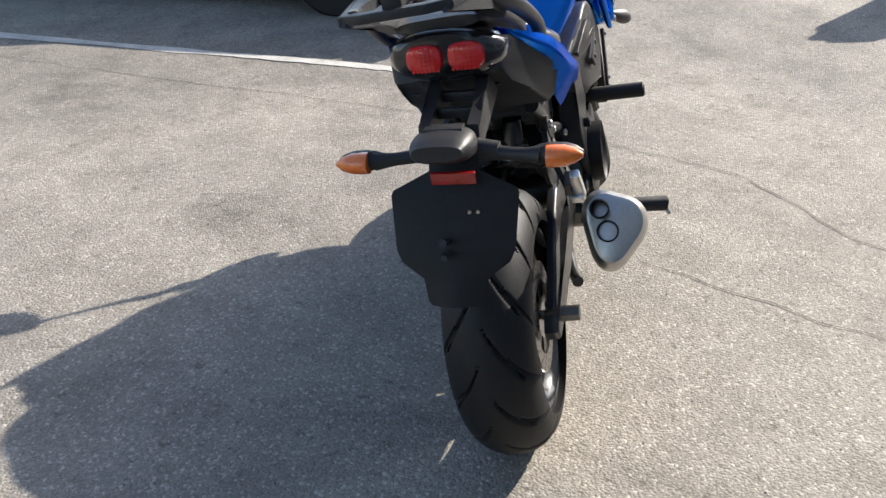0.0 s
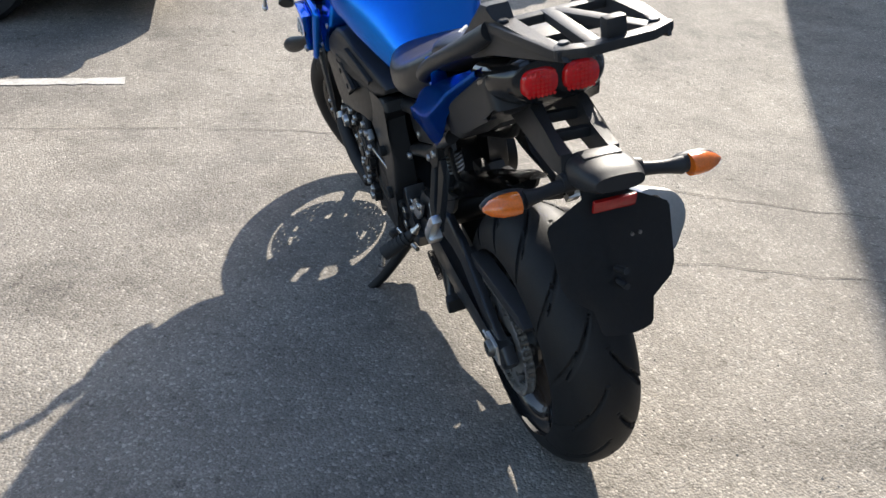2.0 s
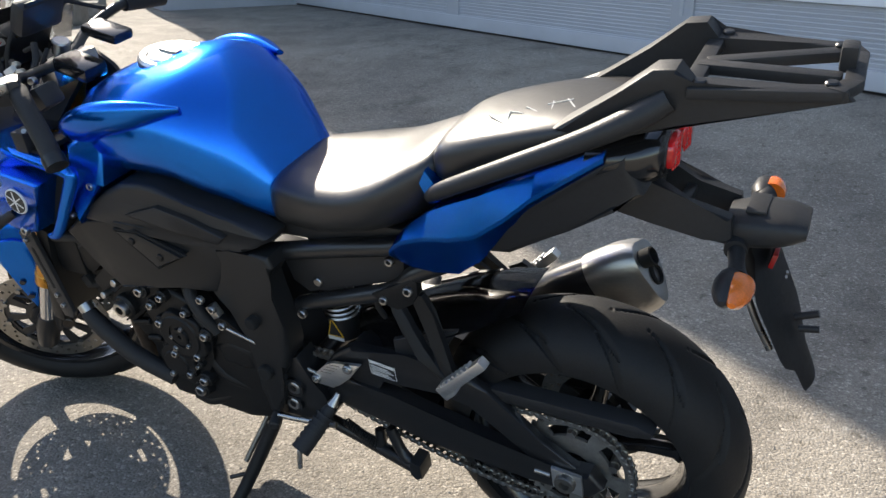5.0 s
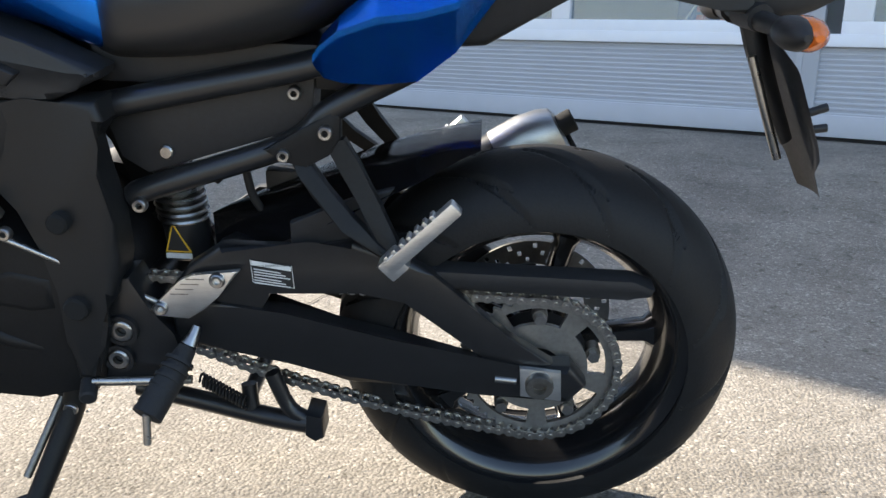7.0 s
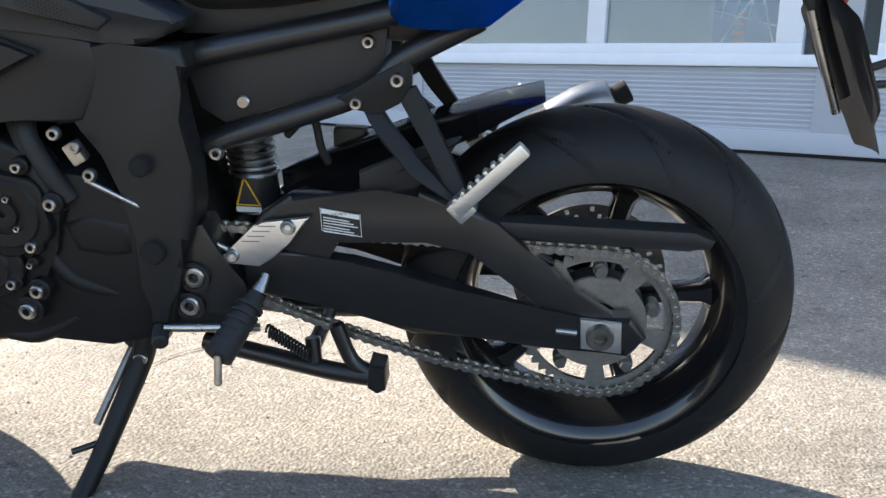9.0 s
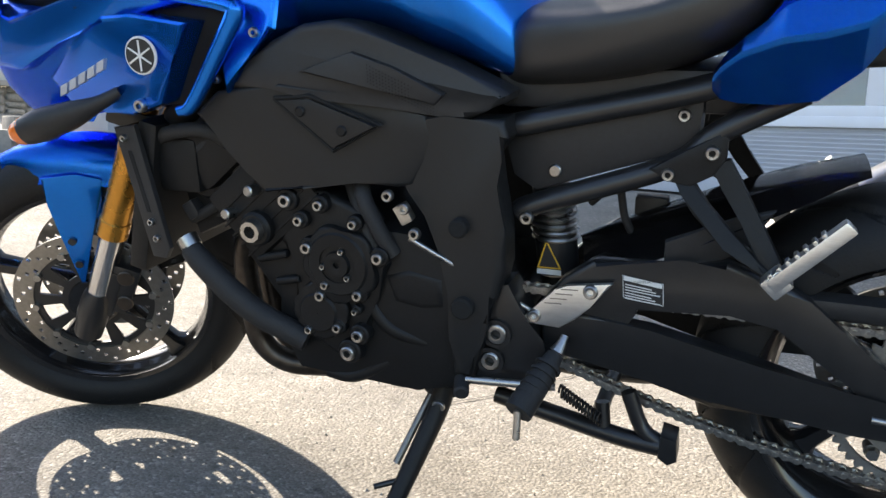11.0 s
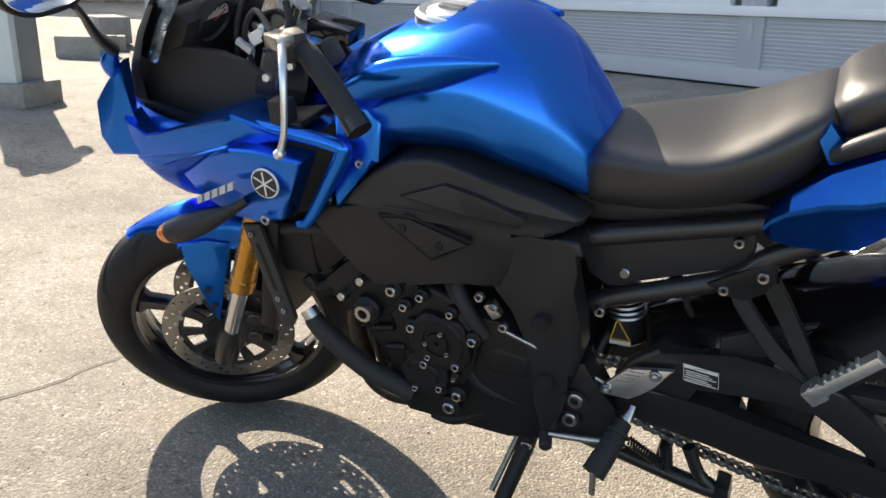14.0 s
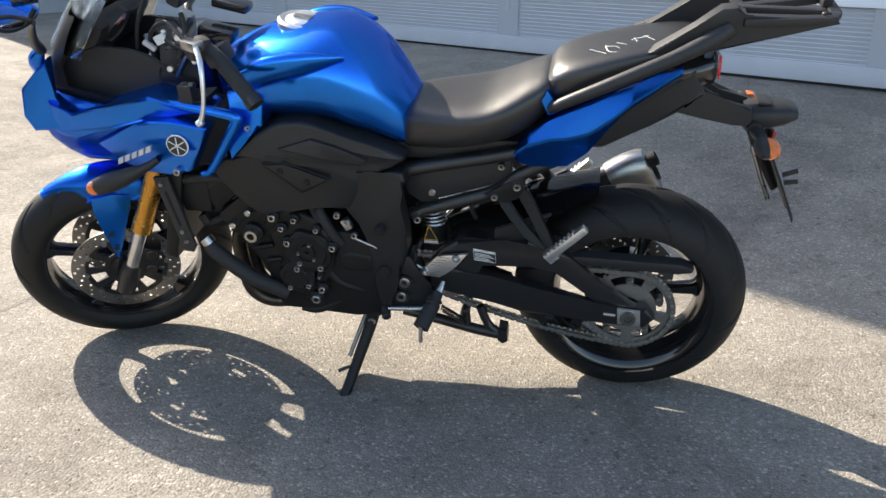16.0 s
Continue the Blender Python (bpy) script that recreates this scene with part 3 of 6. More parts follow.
def chain_path():
    """Closed line round the two sprockets, the lower run sagging a little."""
    R1, R2 = 0.115, 0.042
    c1, c2 = Vector((REAR[0], REAR[2])), Vector((0.575, 0.385))
    pts = []
    d = (c2 - c1)
    base = math.atan2(d.y, d.x)
    off = math.acos((R1 - R2) / d.length)
    for k in range(49):
        a = base + off + (2 * math.pi - 2 * off) * k / 48
        pts.append(c1 + R1 * Vector((math.cos(a), math.sin(a))))
    e = c2 + R2 * Vector((math.cos(base - off), math.sin(base - off)))
    s = pts[-1]
    for k in range(1, 24):
        t = k / 24
        pts.append(s.lerp(e, t) + Vector((0, -0.022 * 4 * t * (1 - t))))
    for k in range(17):
        a = base - off + 2 * off * k / 16
        pts.append(c2 + R2 * Vector((math.cos(a), math.sin(a))))
    s2, e2 = pts[-1], pts[0]
    for k in range(1, 24):
        pts.append(s2.lerp(e2, k / 24))
    pts.append(pts[0].copy())
    return pts


def build_chain():
    ch = new("chain")
    ch.parent = bike
    ch["label"] = "oily steel drive chain"
    pts = chain_path()
    total = sum((b - a).length for a, b in zip(pts, pts[1:]))
    n = 2 * round(total / 0.0159 / 2)
    step = total / n
    meshes = link_mesh(True), link_mesh(False)
    marks, i, done = [], 0, 0.0
    for k in range(n + 1):
        want = min(k * step, total - 1e-6)
        while done + (pts[i + 1] - pts[i]).length < want:
            done += (pts[i + 1] - pts[i]).length
            i += 1
        marks.append(pts[i].lerp(pts[i + 1], (want - done) / (pts[i + 1] - pts[i]).length))
    for k in range(n):
        a, b = marks[k], marks[k + 1]
        c = (a + b) / 2
        ob = new("link", meshes[k % 2])
        ob.parent = ch
        ob.matrix_local = Matrix.Translation((c.x, SPY, c.y)) @ Matrix.Rotation(-math.atan2(b.y - a.y, b.x - a.x), 4, "Y")


build_chain()


def bolt(c, r, parent, side=1, depth=0.006, material=None, label=""):
    """Socket-head bolt whose head faces sideways: a domed ring round a dark hollow."""
    x, y, z = c
    s = side
    prof = [(r * 0.46, -0.002 * s), (r * 0.46, depth * s * 0.9), (r * 0.80, depth * s), (r * 0.92, depth * s * 0.8), (r, depth * s * 0.35), (r, -0.004 * s), (r * 0.46, -0.002 * s)]
    ob = part("bolt", lathe(prof, c, 18), material or BOLT, parent, label)
    return ob


# frame and swingarm
def lean(side, pts, more=0.0):
    return [(x, z, side * (0.040 * smooth(0.62, 0.95, x) + 0.012 * smooth(0.55, 0.35, z) + more)) for x, z in pts]


def spar_front(side):
    """Forward half of the spar, arching over the engine."""
    pts = [(1.052, 0.692), (1.009, 0.727), (0.904, 0.740), (0.779, 0.722), (0.690, 0.700), (0.679, 0.663), (0.697, 0.630), (0.712, 0.595), (0.735, 0.591), (0.80, 0.596), (0.88, 0.590), (0.942, 0.575), (0.970, 0.605), (0.995, 0.641)]
    return plate(lean(side, pts, 0.003), side * 0.105, side * 0.158, 0.007, seg=3)


def spar_rear(side):
    """Rear half of the spar, running down to the swingarm pivot."""
    pts = [(0.740, 0.696), (0.664, 0.685), (0.620, 0.692), (0.578, 0.694), (0.572, 0.668), (0.594, 0.640), (0.589, 0.599), (0.578, 0.536), (0.577, 0.478), (0.588, 0.430), (0.612, 0.395), (0.622, 0.355), (0.626, 0.300), (0.656, 0.298), (0.661, 0.36), (0.663, 0.432), (0.666, 0.50), (0.686, 0.555), (0.712, 0.593), (0.745, 0.600)]
    return plate(lean(side, pts), side * 0.105, side * 0.158, 0.012, seg=3)


for side in (1, -1):
    sp = part("frame_spar", spar_rear(side), GREY_BLACK, bike, "charcoal cast-aluminium frame spar")
    part("spar_arch", spar_front(side), GREY_BLACK, sp)
    part("frame_cover", plate([(0.911, 0.716), (0.857, 0.720), (0.753, 0.684), (0.823, 0.649)], side * 0.17, side * 0.199, 0.005), GREY_BLACK, sp)
    part("cover_seam", tube([(0.915, side * 0.1945, 0.718), (0.857, side * 0.1945, 0.7235), (0.748, side * 0.188, 0.684), (0.823, side * 0.1945, 0.6455), (0.915, side * 0.1945, 0.718)], 0.0035, steps=1, n=6), HOLE, sp)
    for x, z in ((0.871, 0.701), (0.806, 0.676)):
        part("cover_screw", rod((x, side * 0.185, z), (x, side * 0.2025, z), 0.008, 14, 0.002), ENGINE, sp)
    for x, z, r in ((0.642, 0.538, 0.014), (0.638, 0.414, 0.017)):
        part("frame_plug", rod((x, side * 0.13, z), (x, side * 0.1795, z), r, 20, 0.003), HOLE, sp)
    part("pivot_plate", plate([(0.63, 0.44), (0.575, 0.45), (0.55, 0.40), (0.53, 0.36), (0.50, 0.33), (0.53, 0.285), (0.60, 0.275), (0.68, 0.29), (0.72, 0.27), (0.73, 0.31), (0.67, 0.33)], side * 0.09, side * 0.146, 0.010), BLACK_PAINT, bike)
    for x, z, r in ((0.592, 0.370, 0.017), (0.602, 0.324, 0.016), (0.556, 0.545, 0.010), (0.616, 0.662, 0.010), (0.473, 0.372, 0.008), (0.493, 0.385, 0.008), (0.675, 0.315, 0.009), (0.645, 0.312, 0.008)):
        bolt((x, side * (0.150 if x > 0.58 and z < 0.5 else 0.118), z), r, bike, side)
        if r > 0.0155:
            part("pivot_washer", lathe([(r, 0.0), (r + 0.006, 0.0), (r + 0.006, side * 0.154), (r, side * 0.154), (r, 0.0)], (x, 0, z), 24), BLACK_PAINT, bike)

# subframe tubes and side covers
for side in (1, -1):
    part("upper_seat_rail", tube([(0.66, side * 0.105, 0.660), (0.60, side * 0.100, 0.672), (0.45, side * 0.098, 0.706), (0.31, side * 0.100, 0.740), (0.15, side * 0.095, 0.79), (-0.02, side * 0.08, 0.87)], 0.015, flat=1.25), BLACK_PAINT, bike)
    part("lower_seat_rail", tube([(0.575, side * 0.098, 0.548), (0.545, side * 0.098, 0.563), (0.36, side * 0.098, 0.630), (0.30, side * 0.100, 0.68), (0.20, side * 0.10, 0.735)], 0.0145, flat=1.2), BLACK_PAINT, bike)
    cover = part("side_cover", plate([(0.60, 0.655), (0.32, 0.722), (0.325, 0.665), (0.36, 0.642), (0.55, 0.578), (0.585, 0.60)], side * 0.05, side * 0.092, 0.012), BLACK_PLASTIC, bike, "black plastic side cover")
    part("key_lock", rod((0.521, side * 0.085, 0.612), (0.521, side * 0.098, 0.612), 0.0095, 16, 0.002), BOLT if side > 0 else BLACK_PLASTIC, cover)
    bolt((0.346, side * 0.102, 0.700), 0.009, bike, side)

# swingarm
for side in (1, -1):
    y0, y1 = (0.098, 0.128) if side > 0 else (0.092, 0.124)
    part("swingarm_beam", plate([(0.53, 0.415), (0.43, 0.402), (0.37, 0.396), (0.22, 0.362), (0.085, 0.326), (-0.03, 0.332), (-0.055, 0.30), (-0.03, 0.268), (0.09, 0.290), (0.28, 0.285), (0.405, 0.322), (0.53, 0.34)], side * y0, side * y1, 0.012, seg=3), BLACK_PAINT, bike, "black aluminium swingarm")
    part("swingarm_brace", plate([(0.455, 0.492), (0.33, 0.495), (0.275, 0.507), (0.195, 0.480), (0.165, 0.462), (0.06, 0.372), (-0.035, 0.312), (0.04, 0.288), (0.095, 0.338), (0.20, 0.428), (0.265, 0.44), (0.415, 0.432), (0.50, 0.40), (0.53, 0.42), (0.50, 0.46)], side * (y0 + 0.004), side * (y1 - 0.006), 0.010, seg=3), BLACK_PAINT, bike)
part("swingarm_cross", tube([(0.44, -0.12, 0.43), (0.44, 0.12, 0.43)], 0.05, steps=1), BLACK_PAINT, bike)
part("chain_guard", plate([(0.20, 0.455), (0.16, 0.462), (-0.105, 0.460), (-0.135, 0.448), (-0.13, 0.436), (-0.10, 0.432), (0.14, 0.434)], 0.072, 0.108, 0.006), BLACK_PLASTIC, bike, "long black plastic chain guard")
adj = part("chain_adjuster", plate([(0.042, 0.330), (-0.016, 0.326), (-0.020, 0.278), (0.038, 0.283)], 0.126, 0.134, 0.002), ALU, bike, "bare aluminium chain adjuster block")
part("axle_nut", lathe([(0.010, 0.13), (0.010, 0.146), (0.018, 0.146), (0.020, 0.142), (0.020, 0.13), (0.010, 0.13)], (0.013, 0, 0.306), 24), DARK_STEEL, adj)
part("axle", rod((0.013, -0.15, 0.308), (0.013, 0.136, 0.308), 0.0105), DARK_STEEL, bike)
part("adjuster_screw", rod((0.045, 0.128, 0.305), (0.075, 0.128, 0.307), 0.005, 10), BOLT, adj)
part("right_axle_nut", rod((0.013, -0.165, 0.308), (0.013, -0.124, 0.308), 0.018, 6), DARK_STEEL, bike)

label_plate = part("tyre_label", plate([(0.413, 0.475), (0.357, 0.468), (0.355, 0.434), (0.411, 0.441)], 0.1225, 0.1237, 0), INK, bike, "black and white printed tyre information label")
part("label_header", plate([(0.4115, 0.474), (0.358, 0.467), (0.358, 0.460), (0.4115, 0.467)], 0.1237, 0.1241, 0), WHITE_LABEL, label_plate)
for k in range(6):
    z = 0.462 - k * 0.0042
    part("print_line", plate([(0.409, z), (0.372 - 0.006 * (k % 3), z - 0.0048), (0.372 - 0.006 * (k % 3), z - 0.0063), (0.409, z - 0.0015)], 0.1237, 0.1241, 0), WHITE_LABEL, label_plate)
for a, b in (((0.413, 0.475), (0.411, 0.441)), ((0.357, 0.468), (0.355, 0.434)), ((0.411, 0.4415), (0.355, 0.4345))):
    part("label_border", rod((a[0], 0.1237, a[1]), (b[0], 0.1237, b[1]), 0.0005, 6), WHITE_LABEL, label_plate)
tx = bpy.data.curves.new("label_text", "FONT")
tx.body, tx.size, tx.align_x = "TIRE INFORMATION", 0.0055, "CENTER"
tx.materials.append(INK)
t_ob = new("label_text", tx)
t_ob.parent = label_plate
t_ob.matrix_local = Matrix.Translation((0.385, 0.12435, 0.4652)) @ Matrix.Rotation(radians(7), 4, "Y") @ Matrix.Rotation(radians(180), 4, "Z") @ Matrix.Rotation(radians(90), 4, "X")

# hugger over the rear tyre
rings = []
for k in range(15):
    t = k / 14
    x = 0.50 - 0.39 * t
    zt = 0.487 + 0.165 * t ** 0.9 - 0.02 * t**4
    hw = 0.055 + 0.055 * smooth(0, 0.5, t) - 0.035 * smooth(0.75, 1, t)
    rings.append([Vector((x - 0.02 * abs(q) * (1 - t), hw * q, zt - 0.06 * abs(q) ** 2.6 * (1 - 0.88 * t**1.5))) for q in [-1 + j / 8 for j in range(17)]])
bm = loft(rings, cap=False, closed=False)
bmesh.ops.solidify(bm, geom=bm.faces[:], thickness=0.004)
part("rear_hugger", bm, GLOSS_BLACK, bike, "gloss black rear tyre hugger")
for side in (1, -1):
    part("hugger_side", plate([(0.36, 0.525), (0.27, 0.565), (0.22, 0.58), (0.25, 0.53), (0.30, 0.49), (0.36, 0.48)], side * 0.098, side * 0.108, 0.003), BLACK_PLASTIC, bike)

# shock
shock = part("shock_body", rod((0.552, 0.02, 0.60), (0.528, 0.02, 0.43), 0.026, 24, 0.004), SPRING, bike, "rear shock absorber with warning sticker")
bm = None
for k in range(5):
    z = 0.535 - k * 0.011
    x = 0.541 - k * 0.0015
    bm = lathe([(0.024, -0.003), (0.036, -0.003), (0.038, 0), (0.036, 0.003), (0.024, 0.003), (0.024, -0.003)], (x, 0.02, z), 32, axis="Z", bm=bm)
part("shock_collar", bm, STEEL, shock)
part("shock_sleeve", rod((0.536, 0.02, 0.50), (0.529, 0.02, 0.43), 0.033, 28, 0.004), BLACK_PAINT, shock)
part("warning_sticker", plate([(0.542, 0.492), (0.518, 0.446), (0.556, 0.446)], 0.0515, 0.054, 0.0), YELLOW, shock)
part("warning_mark", plate([(0.5412, 0.487), (0.5215, 0.4485), (0.5525, 0.4485)], 0.054, 0.0545, 0.0), INK, shock)
part("sticker_text", plate([(0.556, 0.444), (0.518, 0.444), (0.518, 0.436), (0.556, 0.436)], 0.0525, 0.054, 0.0), WHITE_LABEL, shock)
part("brake_hose", tube([(0.48, 0.03, 0.55), (0.44, 0.04, 0.585), (0.425, 0.04, 0.53), (0.40, 0.03, 0.50), (0.33, 0.02, 0.515), (0.26, 0.0, 0.56)], 0.006), GRIP, bike)
part("brake_reservoir_bracket", box((0.395, -0.02, 0.525), (0.05, 0.03, 0.06), 0.006), BLACK_PLASTIC, bike)
part("linkage_arm", plate([(0.50, 0.36), (0.33, 0.30), (0.315, 0.265), (0.36, 0.255), (0.47, 0.29)], -0.04, 0.03, 0.006), BLACK_PAINT, bike)

# passenger footpegs
for side in (1, -1):
    def splayed(pts, y0, y1, bevel=0.004):
        bm = plate(pts, side * y0, side * y1, bevel)
        for v in bm.verts:
            v.co.y += side * 0.052 * smooth(0.63, 0.50, v.co.z)
        return bm

    hang = part("passenger_peg_bracket", splayed([(0.388, 0.627), (0.372, 0.625), (0.358, 0.612), (0.331, 0.608), (0.303, 0.623), (0.288, 0.647), (0.287, 0.675), (0.299, 0.682), (0.340, 0.655)], 0.098, 0.116), ENGINE, bike, "black cast passenger footpeg bracket")
    part("bracket_arm", splayed([(0.357, 0.620), (0.344, 0.599), (0.323, 0.572), (0.281, 0.536), (0.229, 0.503), (0.219, 0.513), (0.267, 0.551), (0.305, 0.586), (0.331, 0.618)], 0.098, 0.113), ENGINE, hang)
    part("bracket_arm", splayed([(0.311, 0.640), (0.301, 0.624), (0.286, 0.600), (0.262, 0.567), (0.230, 0.517), (0.225, 0.500), (0.206, 0.510), (0.209, 0.525), (0.235, 0.567), (0.264, 0.614), (0.283, 0.646)], 0.098, 0.113), ENGINE, hang)
    bolt((0.306, side * 0.118, 0.655), 0.010, hang, side)
    bolt((0.361, side * 0.116, 0.622), 0.009, hang, side)
    c = Matrix.Translation((0.178, side * 0.180, 0.546)) @ Matrix.Rotation(radians(46), 4, "Y")
    peg = part("passenger_footpeg", box((0, 0, 0), (0.122, 0.022, 0.020), 0.004, c), ALU, bike, "polished aluminium folding footpeg")
    for k in range(7):
        part("peg_rib", box((0, 0, 0), (0.006, 0.018, 0.006), 0.0015, c @ Matrix.Translation((-0.03 + 0.0135 * k, 0, 0.0115))), ALU, peg)
    part("peg_block", box((0, 0, 0), (0.03, 0.032, 0.03), 0.004, Matrix.Translation((0.213, side * 0.172, 0.505)) @ Matrix.Rotation(radians(46), 4, "Y")), ALU, peg)

# heel guard, rider peg and shift lever
PEG = [(0.500, 0.158, 0.352), (0.515, 0.195, 0.325), (0.533, 0.240, 0.296)]
for side in (1, -1):
    heel = part("heel_guard", plate([(0.562, 0.390), (0.508, 0.446), (0.49, 0.455), (0.424, 0.465), (0.455, 0.425), (0.478, 0.402), (0.50, 0.387)], side * 0.132, side * 0.140, 0.003), ALU, bike, "brushed aluminium heel guard plate")
    bolt((0.455, side * 0.140, 0.450), 0.011, heel, side)
    bolt((0.537, side * 0.140, 0.403), 0.010, heel, side)
    for k in range(4):
        part("guard_groove", rod((0.522 - 0.008 * k, side * 0.1402, 0.425 + 0.008 * k), (0.497 - 0.008 * k, side * 0.1402, 0.426 + 0.008 * k), 0.0008, 6), DARK_STEEL, heel)
    pegm = part("rider_footpeg", tube([(0.478, -0.16, 0.372), (0.50, -0.27, 0.342), (0.53, -0.36, 0.322)] if side < 0 else PEG, [0.013, 0.019, 0.021], steps=4), GRIP, bike, "rubber-covered rider footpeg")
    for k in range(7):
        t = k / 6
        c = Vector((0.506 + 0.026 * t, 0.173 + 0.062 * t, 0.341 - 0.042 * t))
        if side < 0:
            c = Vector((0.497 + 0.03 * t, -0.265 - 0.09 * t, 0.344 - 0.02 * t))
        part("peg_rib", rod(c, c + Vector((0.006, side * 0.0150, -0.0105)) * 0.28, 0.0205 if side > 0 else 0.0182, 16), GRIP, pegm)
    part("peg_joint", tube([(0.490, side * 0.140, 0.376), (0.493, side * 0.148, 0.367), (0.498, side * 0.156, 0.356)], [0.006, 0.008, 0.012], steps=4), STEEL, pegm)
    part("peg_feeler", rod((0.533, side * (0.240 if side > 0 else 0.352), 0.300 if side > 0 else 0.324), (0.532, side * (0.252 if side > 0 else 0.368), 0.258 if side > 0 else 0.288), 0.0055, 12, 0.002), STEEL, pegm)
part("shift_lever", tube([(0.50, 0.155, 0.298), (0.58, 0.165, 0.297), (0.635, 0.17, 0.296)], 0.0065, steps=3), STEEL, bike, "steel gear shift lever")
part("shift_pad", rod((0.648, 0.15, 0.292), (0.634, 0.195, 0.284), 0.012, 16, 0.003), GRIP, bike)
part("shift_rod", rod((0.716, 0.180, 0.518), (0.540, 0.128, 0.402), 0.0038, 10), STEEL, bike, "thin steel shift linkage rod")

# side stand and centre stand
stand = part("side_stand", tube([(0.69, 0.115, 0.25), (0.70, 0.135, 0.205), (0.735, 0.215, 0.10), (0.752, 0.268, 0.052)], [0.018, 0.017, 0.015, 0.014], steps=5), ENGINE, bike, "black steel side stand, folded out")
part("stand_foot", box((0.755, 0.28, 0.052), (0.05, 0.055, 0.007), 0.003, Matrix.Rotation(radians(-13), 4, "X")), STEEL, stand)
part("stand_tang", rod((0.733, 0.20, 0.115), (0.775, 0.225, 0.108), 0.005, 10), BLACK_PAINT, stand)
part("stand_spring", tube([(0.715, 0.115, 0.23), (0.750, 0.190, 0.135)], 0.006, steps=1), DARK_STEEL, stand)
part("stand_mount", plate([(0.735, 0.29), (0.66, 0.295), (0.665, 0.235), (0.70, 0.215), (0.725, 0.235)], 0.08, 0.122, 0.006), BLACK_PAINT, bike)
bolt((0.694, 0.137, 0.222), 0.011, bike)
cst = part("centre_stand", tube([(0.615, 0.075, 0.225), (0.52, 0.085, 0.212), (0.41, 0.105, 0.203), (0.335, 0.125, 0.208)], 0.015, steps=5), BLACK_PAINT, bike, "black tubular centre stand, folded up")
part("stand_leg", tube([(0.615, -0.075, 0.225), (0.52, -0.085, 0.212), (0.41, -0.105, 0.203), (0.335, -0.125, 0.208)], 0.015, steps=5), BLACK_PAINT, cst)
part("stand_arm", tube([(0.398, 0.11, 0.285), (0.375, 0.115, 0.23), (0.345, 0.12, 0.212)], 0.012, steps=3), BLACK_PAINT, cst)
part("stand_strut", tube([(0.44, 0.09, 0.25), (0.435, 0.10, 0.208)], 0.012, steps=1), BLACK_PAINT, cst)
part("stand_cross", tube([(0.45, -0.10, 0.208), (0.45, 0.10, 0.208)], 0.013, steps=1), BLACK_PAINT, cst)
part("stand_foot", plate([(0.345, 0.235), (0.322, 0.23), (0.320, 0.195), (0.333, 0.187), (0.348, 0.197)], 0.095, 0.14, 0.004), BLACK_PAINT, cst)
coil = [(0.50 - 0.064 * k / 112, 0.12 + 0.009 * math.cos(k * math.pi / 4), 0.275 - 0.040 * k / 112 + 0.009 * math.sin(k * math.pi / 4)) for k in range(113)]
part("stand_return_spring", tube(coil, 0.0021, n=6, steps=1), ENGINE, cst, "coiled black return spring")

# engine
def joined(*bms):
    bm = bmesh.new()
    for own in bms:
        me = bpy.data.meshes.new("tmp")
        own.to_mesh(me)
        own.free()
        bm.from_mesh(me)
        bpy.data.meshes.remove(me)
    return bm


case = part("crankcase", joined(plate([(0.955, 0.42), (0.93, 0.50), (0.86, 0.53), (0.72, 0.52), (0.64, 0.46), (0.60, 0.38), (0.63, 0.28), (0.72, 0.255), (0.93, 0.265), (0.965, 0.33)], 0.0, 0.165, 0.015), plate([(0.955, 0.42), (0.93, 0.50), (0.86, 0.53), (0.72, 0.52), (0.64, 0.46), (0.60, 0.38), (0.63, 0.28), (0.72, 0.255), (0.93, 0.265), (0.965, 0.33)], 0.0, -0.165, 0.015)), ENGINE, bike, "black engine block and crankcase")
part("sump", body([(0.66, 0.24, 0.30, 0.08, 0.5, 4), (0.72, 0.228, 0.30, 0.10, 0.5, 4), (0.86, 0.235, 0.31, 0.11, 0.5, 4), (0.95, 0.255, 0.32, 0.09, 0.5, 4)], 24, 3), ENGINE, case)
T = Matrix.Translation((0.965, 0, 0.555)) @ Matrix.Rotation(radians(40), 4, "Y")
part("cylinder_block", box((0, 0, 0), (0.17, 0.35, 0.13), 0.012, T), ENGINE, case)
part("cylinder_head", box((0, 0, 0), (0.17, 0.34, 0.10), 0.02, T @ Matrix.Translation((0, 0, 0.118))), ENGINE, case)
part("cam_cover", box((0, 0, 0), (0.14, 0.32, 0.05), 0.02, T @ Matrix.Translation((0, 0, 0.195)), seg=3), ENGINE, case)
for k in range(5):
    part("cooling_fin", box((0, 0, 0), (0.174, 0.356, 0.004), 0.001, T @ Matrix.Translation((0, 0, -0.05 + 0.02 * k))), ENGINE, case)


def disc_cover(name, c, r, y0, y1, dome=0.012, n=40):
    x, z = c
    return part(name, lathe([(0.001, y1), (r * 0.55, y1), (r * 0.62, y1 - 0.004), (r * 0.80, y1 - 0.004), (r * 0.92, y1 - dome * 0.7), (r, y1 - dome - 0.004), (r, y0), (0.001, y0)], (x, 0, z), n), ENGINE, case)


part("side_case", plate([(0.940, 0.490), (0.930, 0.550), (0.912, 0.578), (0.862, 0.577), (0.800, 0.552), (0.768, 0.505), (0.752, 0.470), (0.784, 0.415), (0.792, 0.360), (0.812, 0.302), (0.845, 0.300), (0.905, 0.332), (0.925, 0.385), (0.905, 0.440)], 0.12, 0.172, 0.010, seg=3), ENGINE, case, "ribbed matt black engine side case")


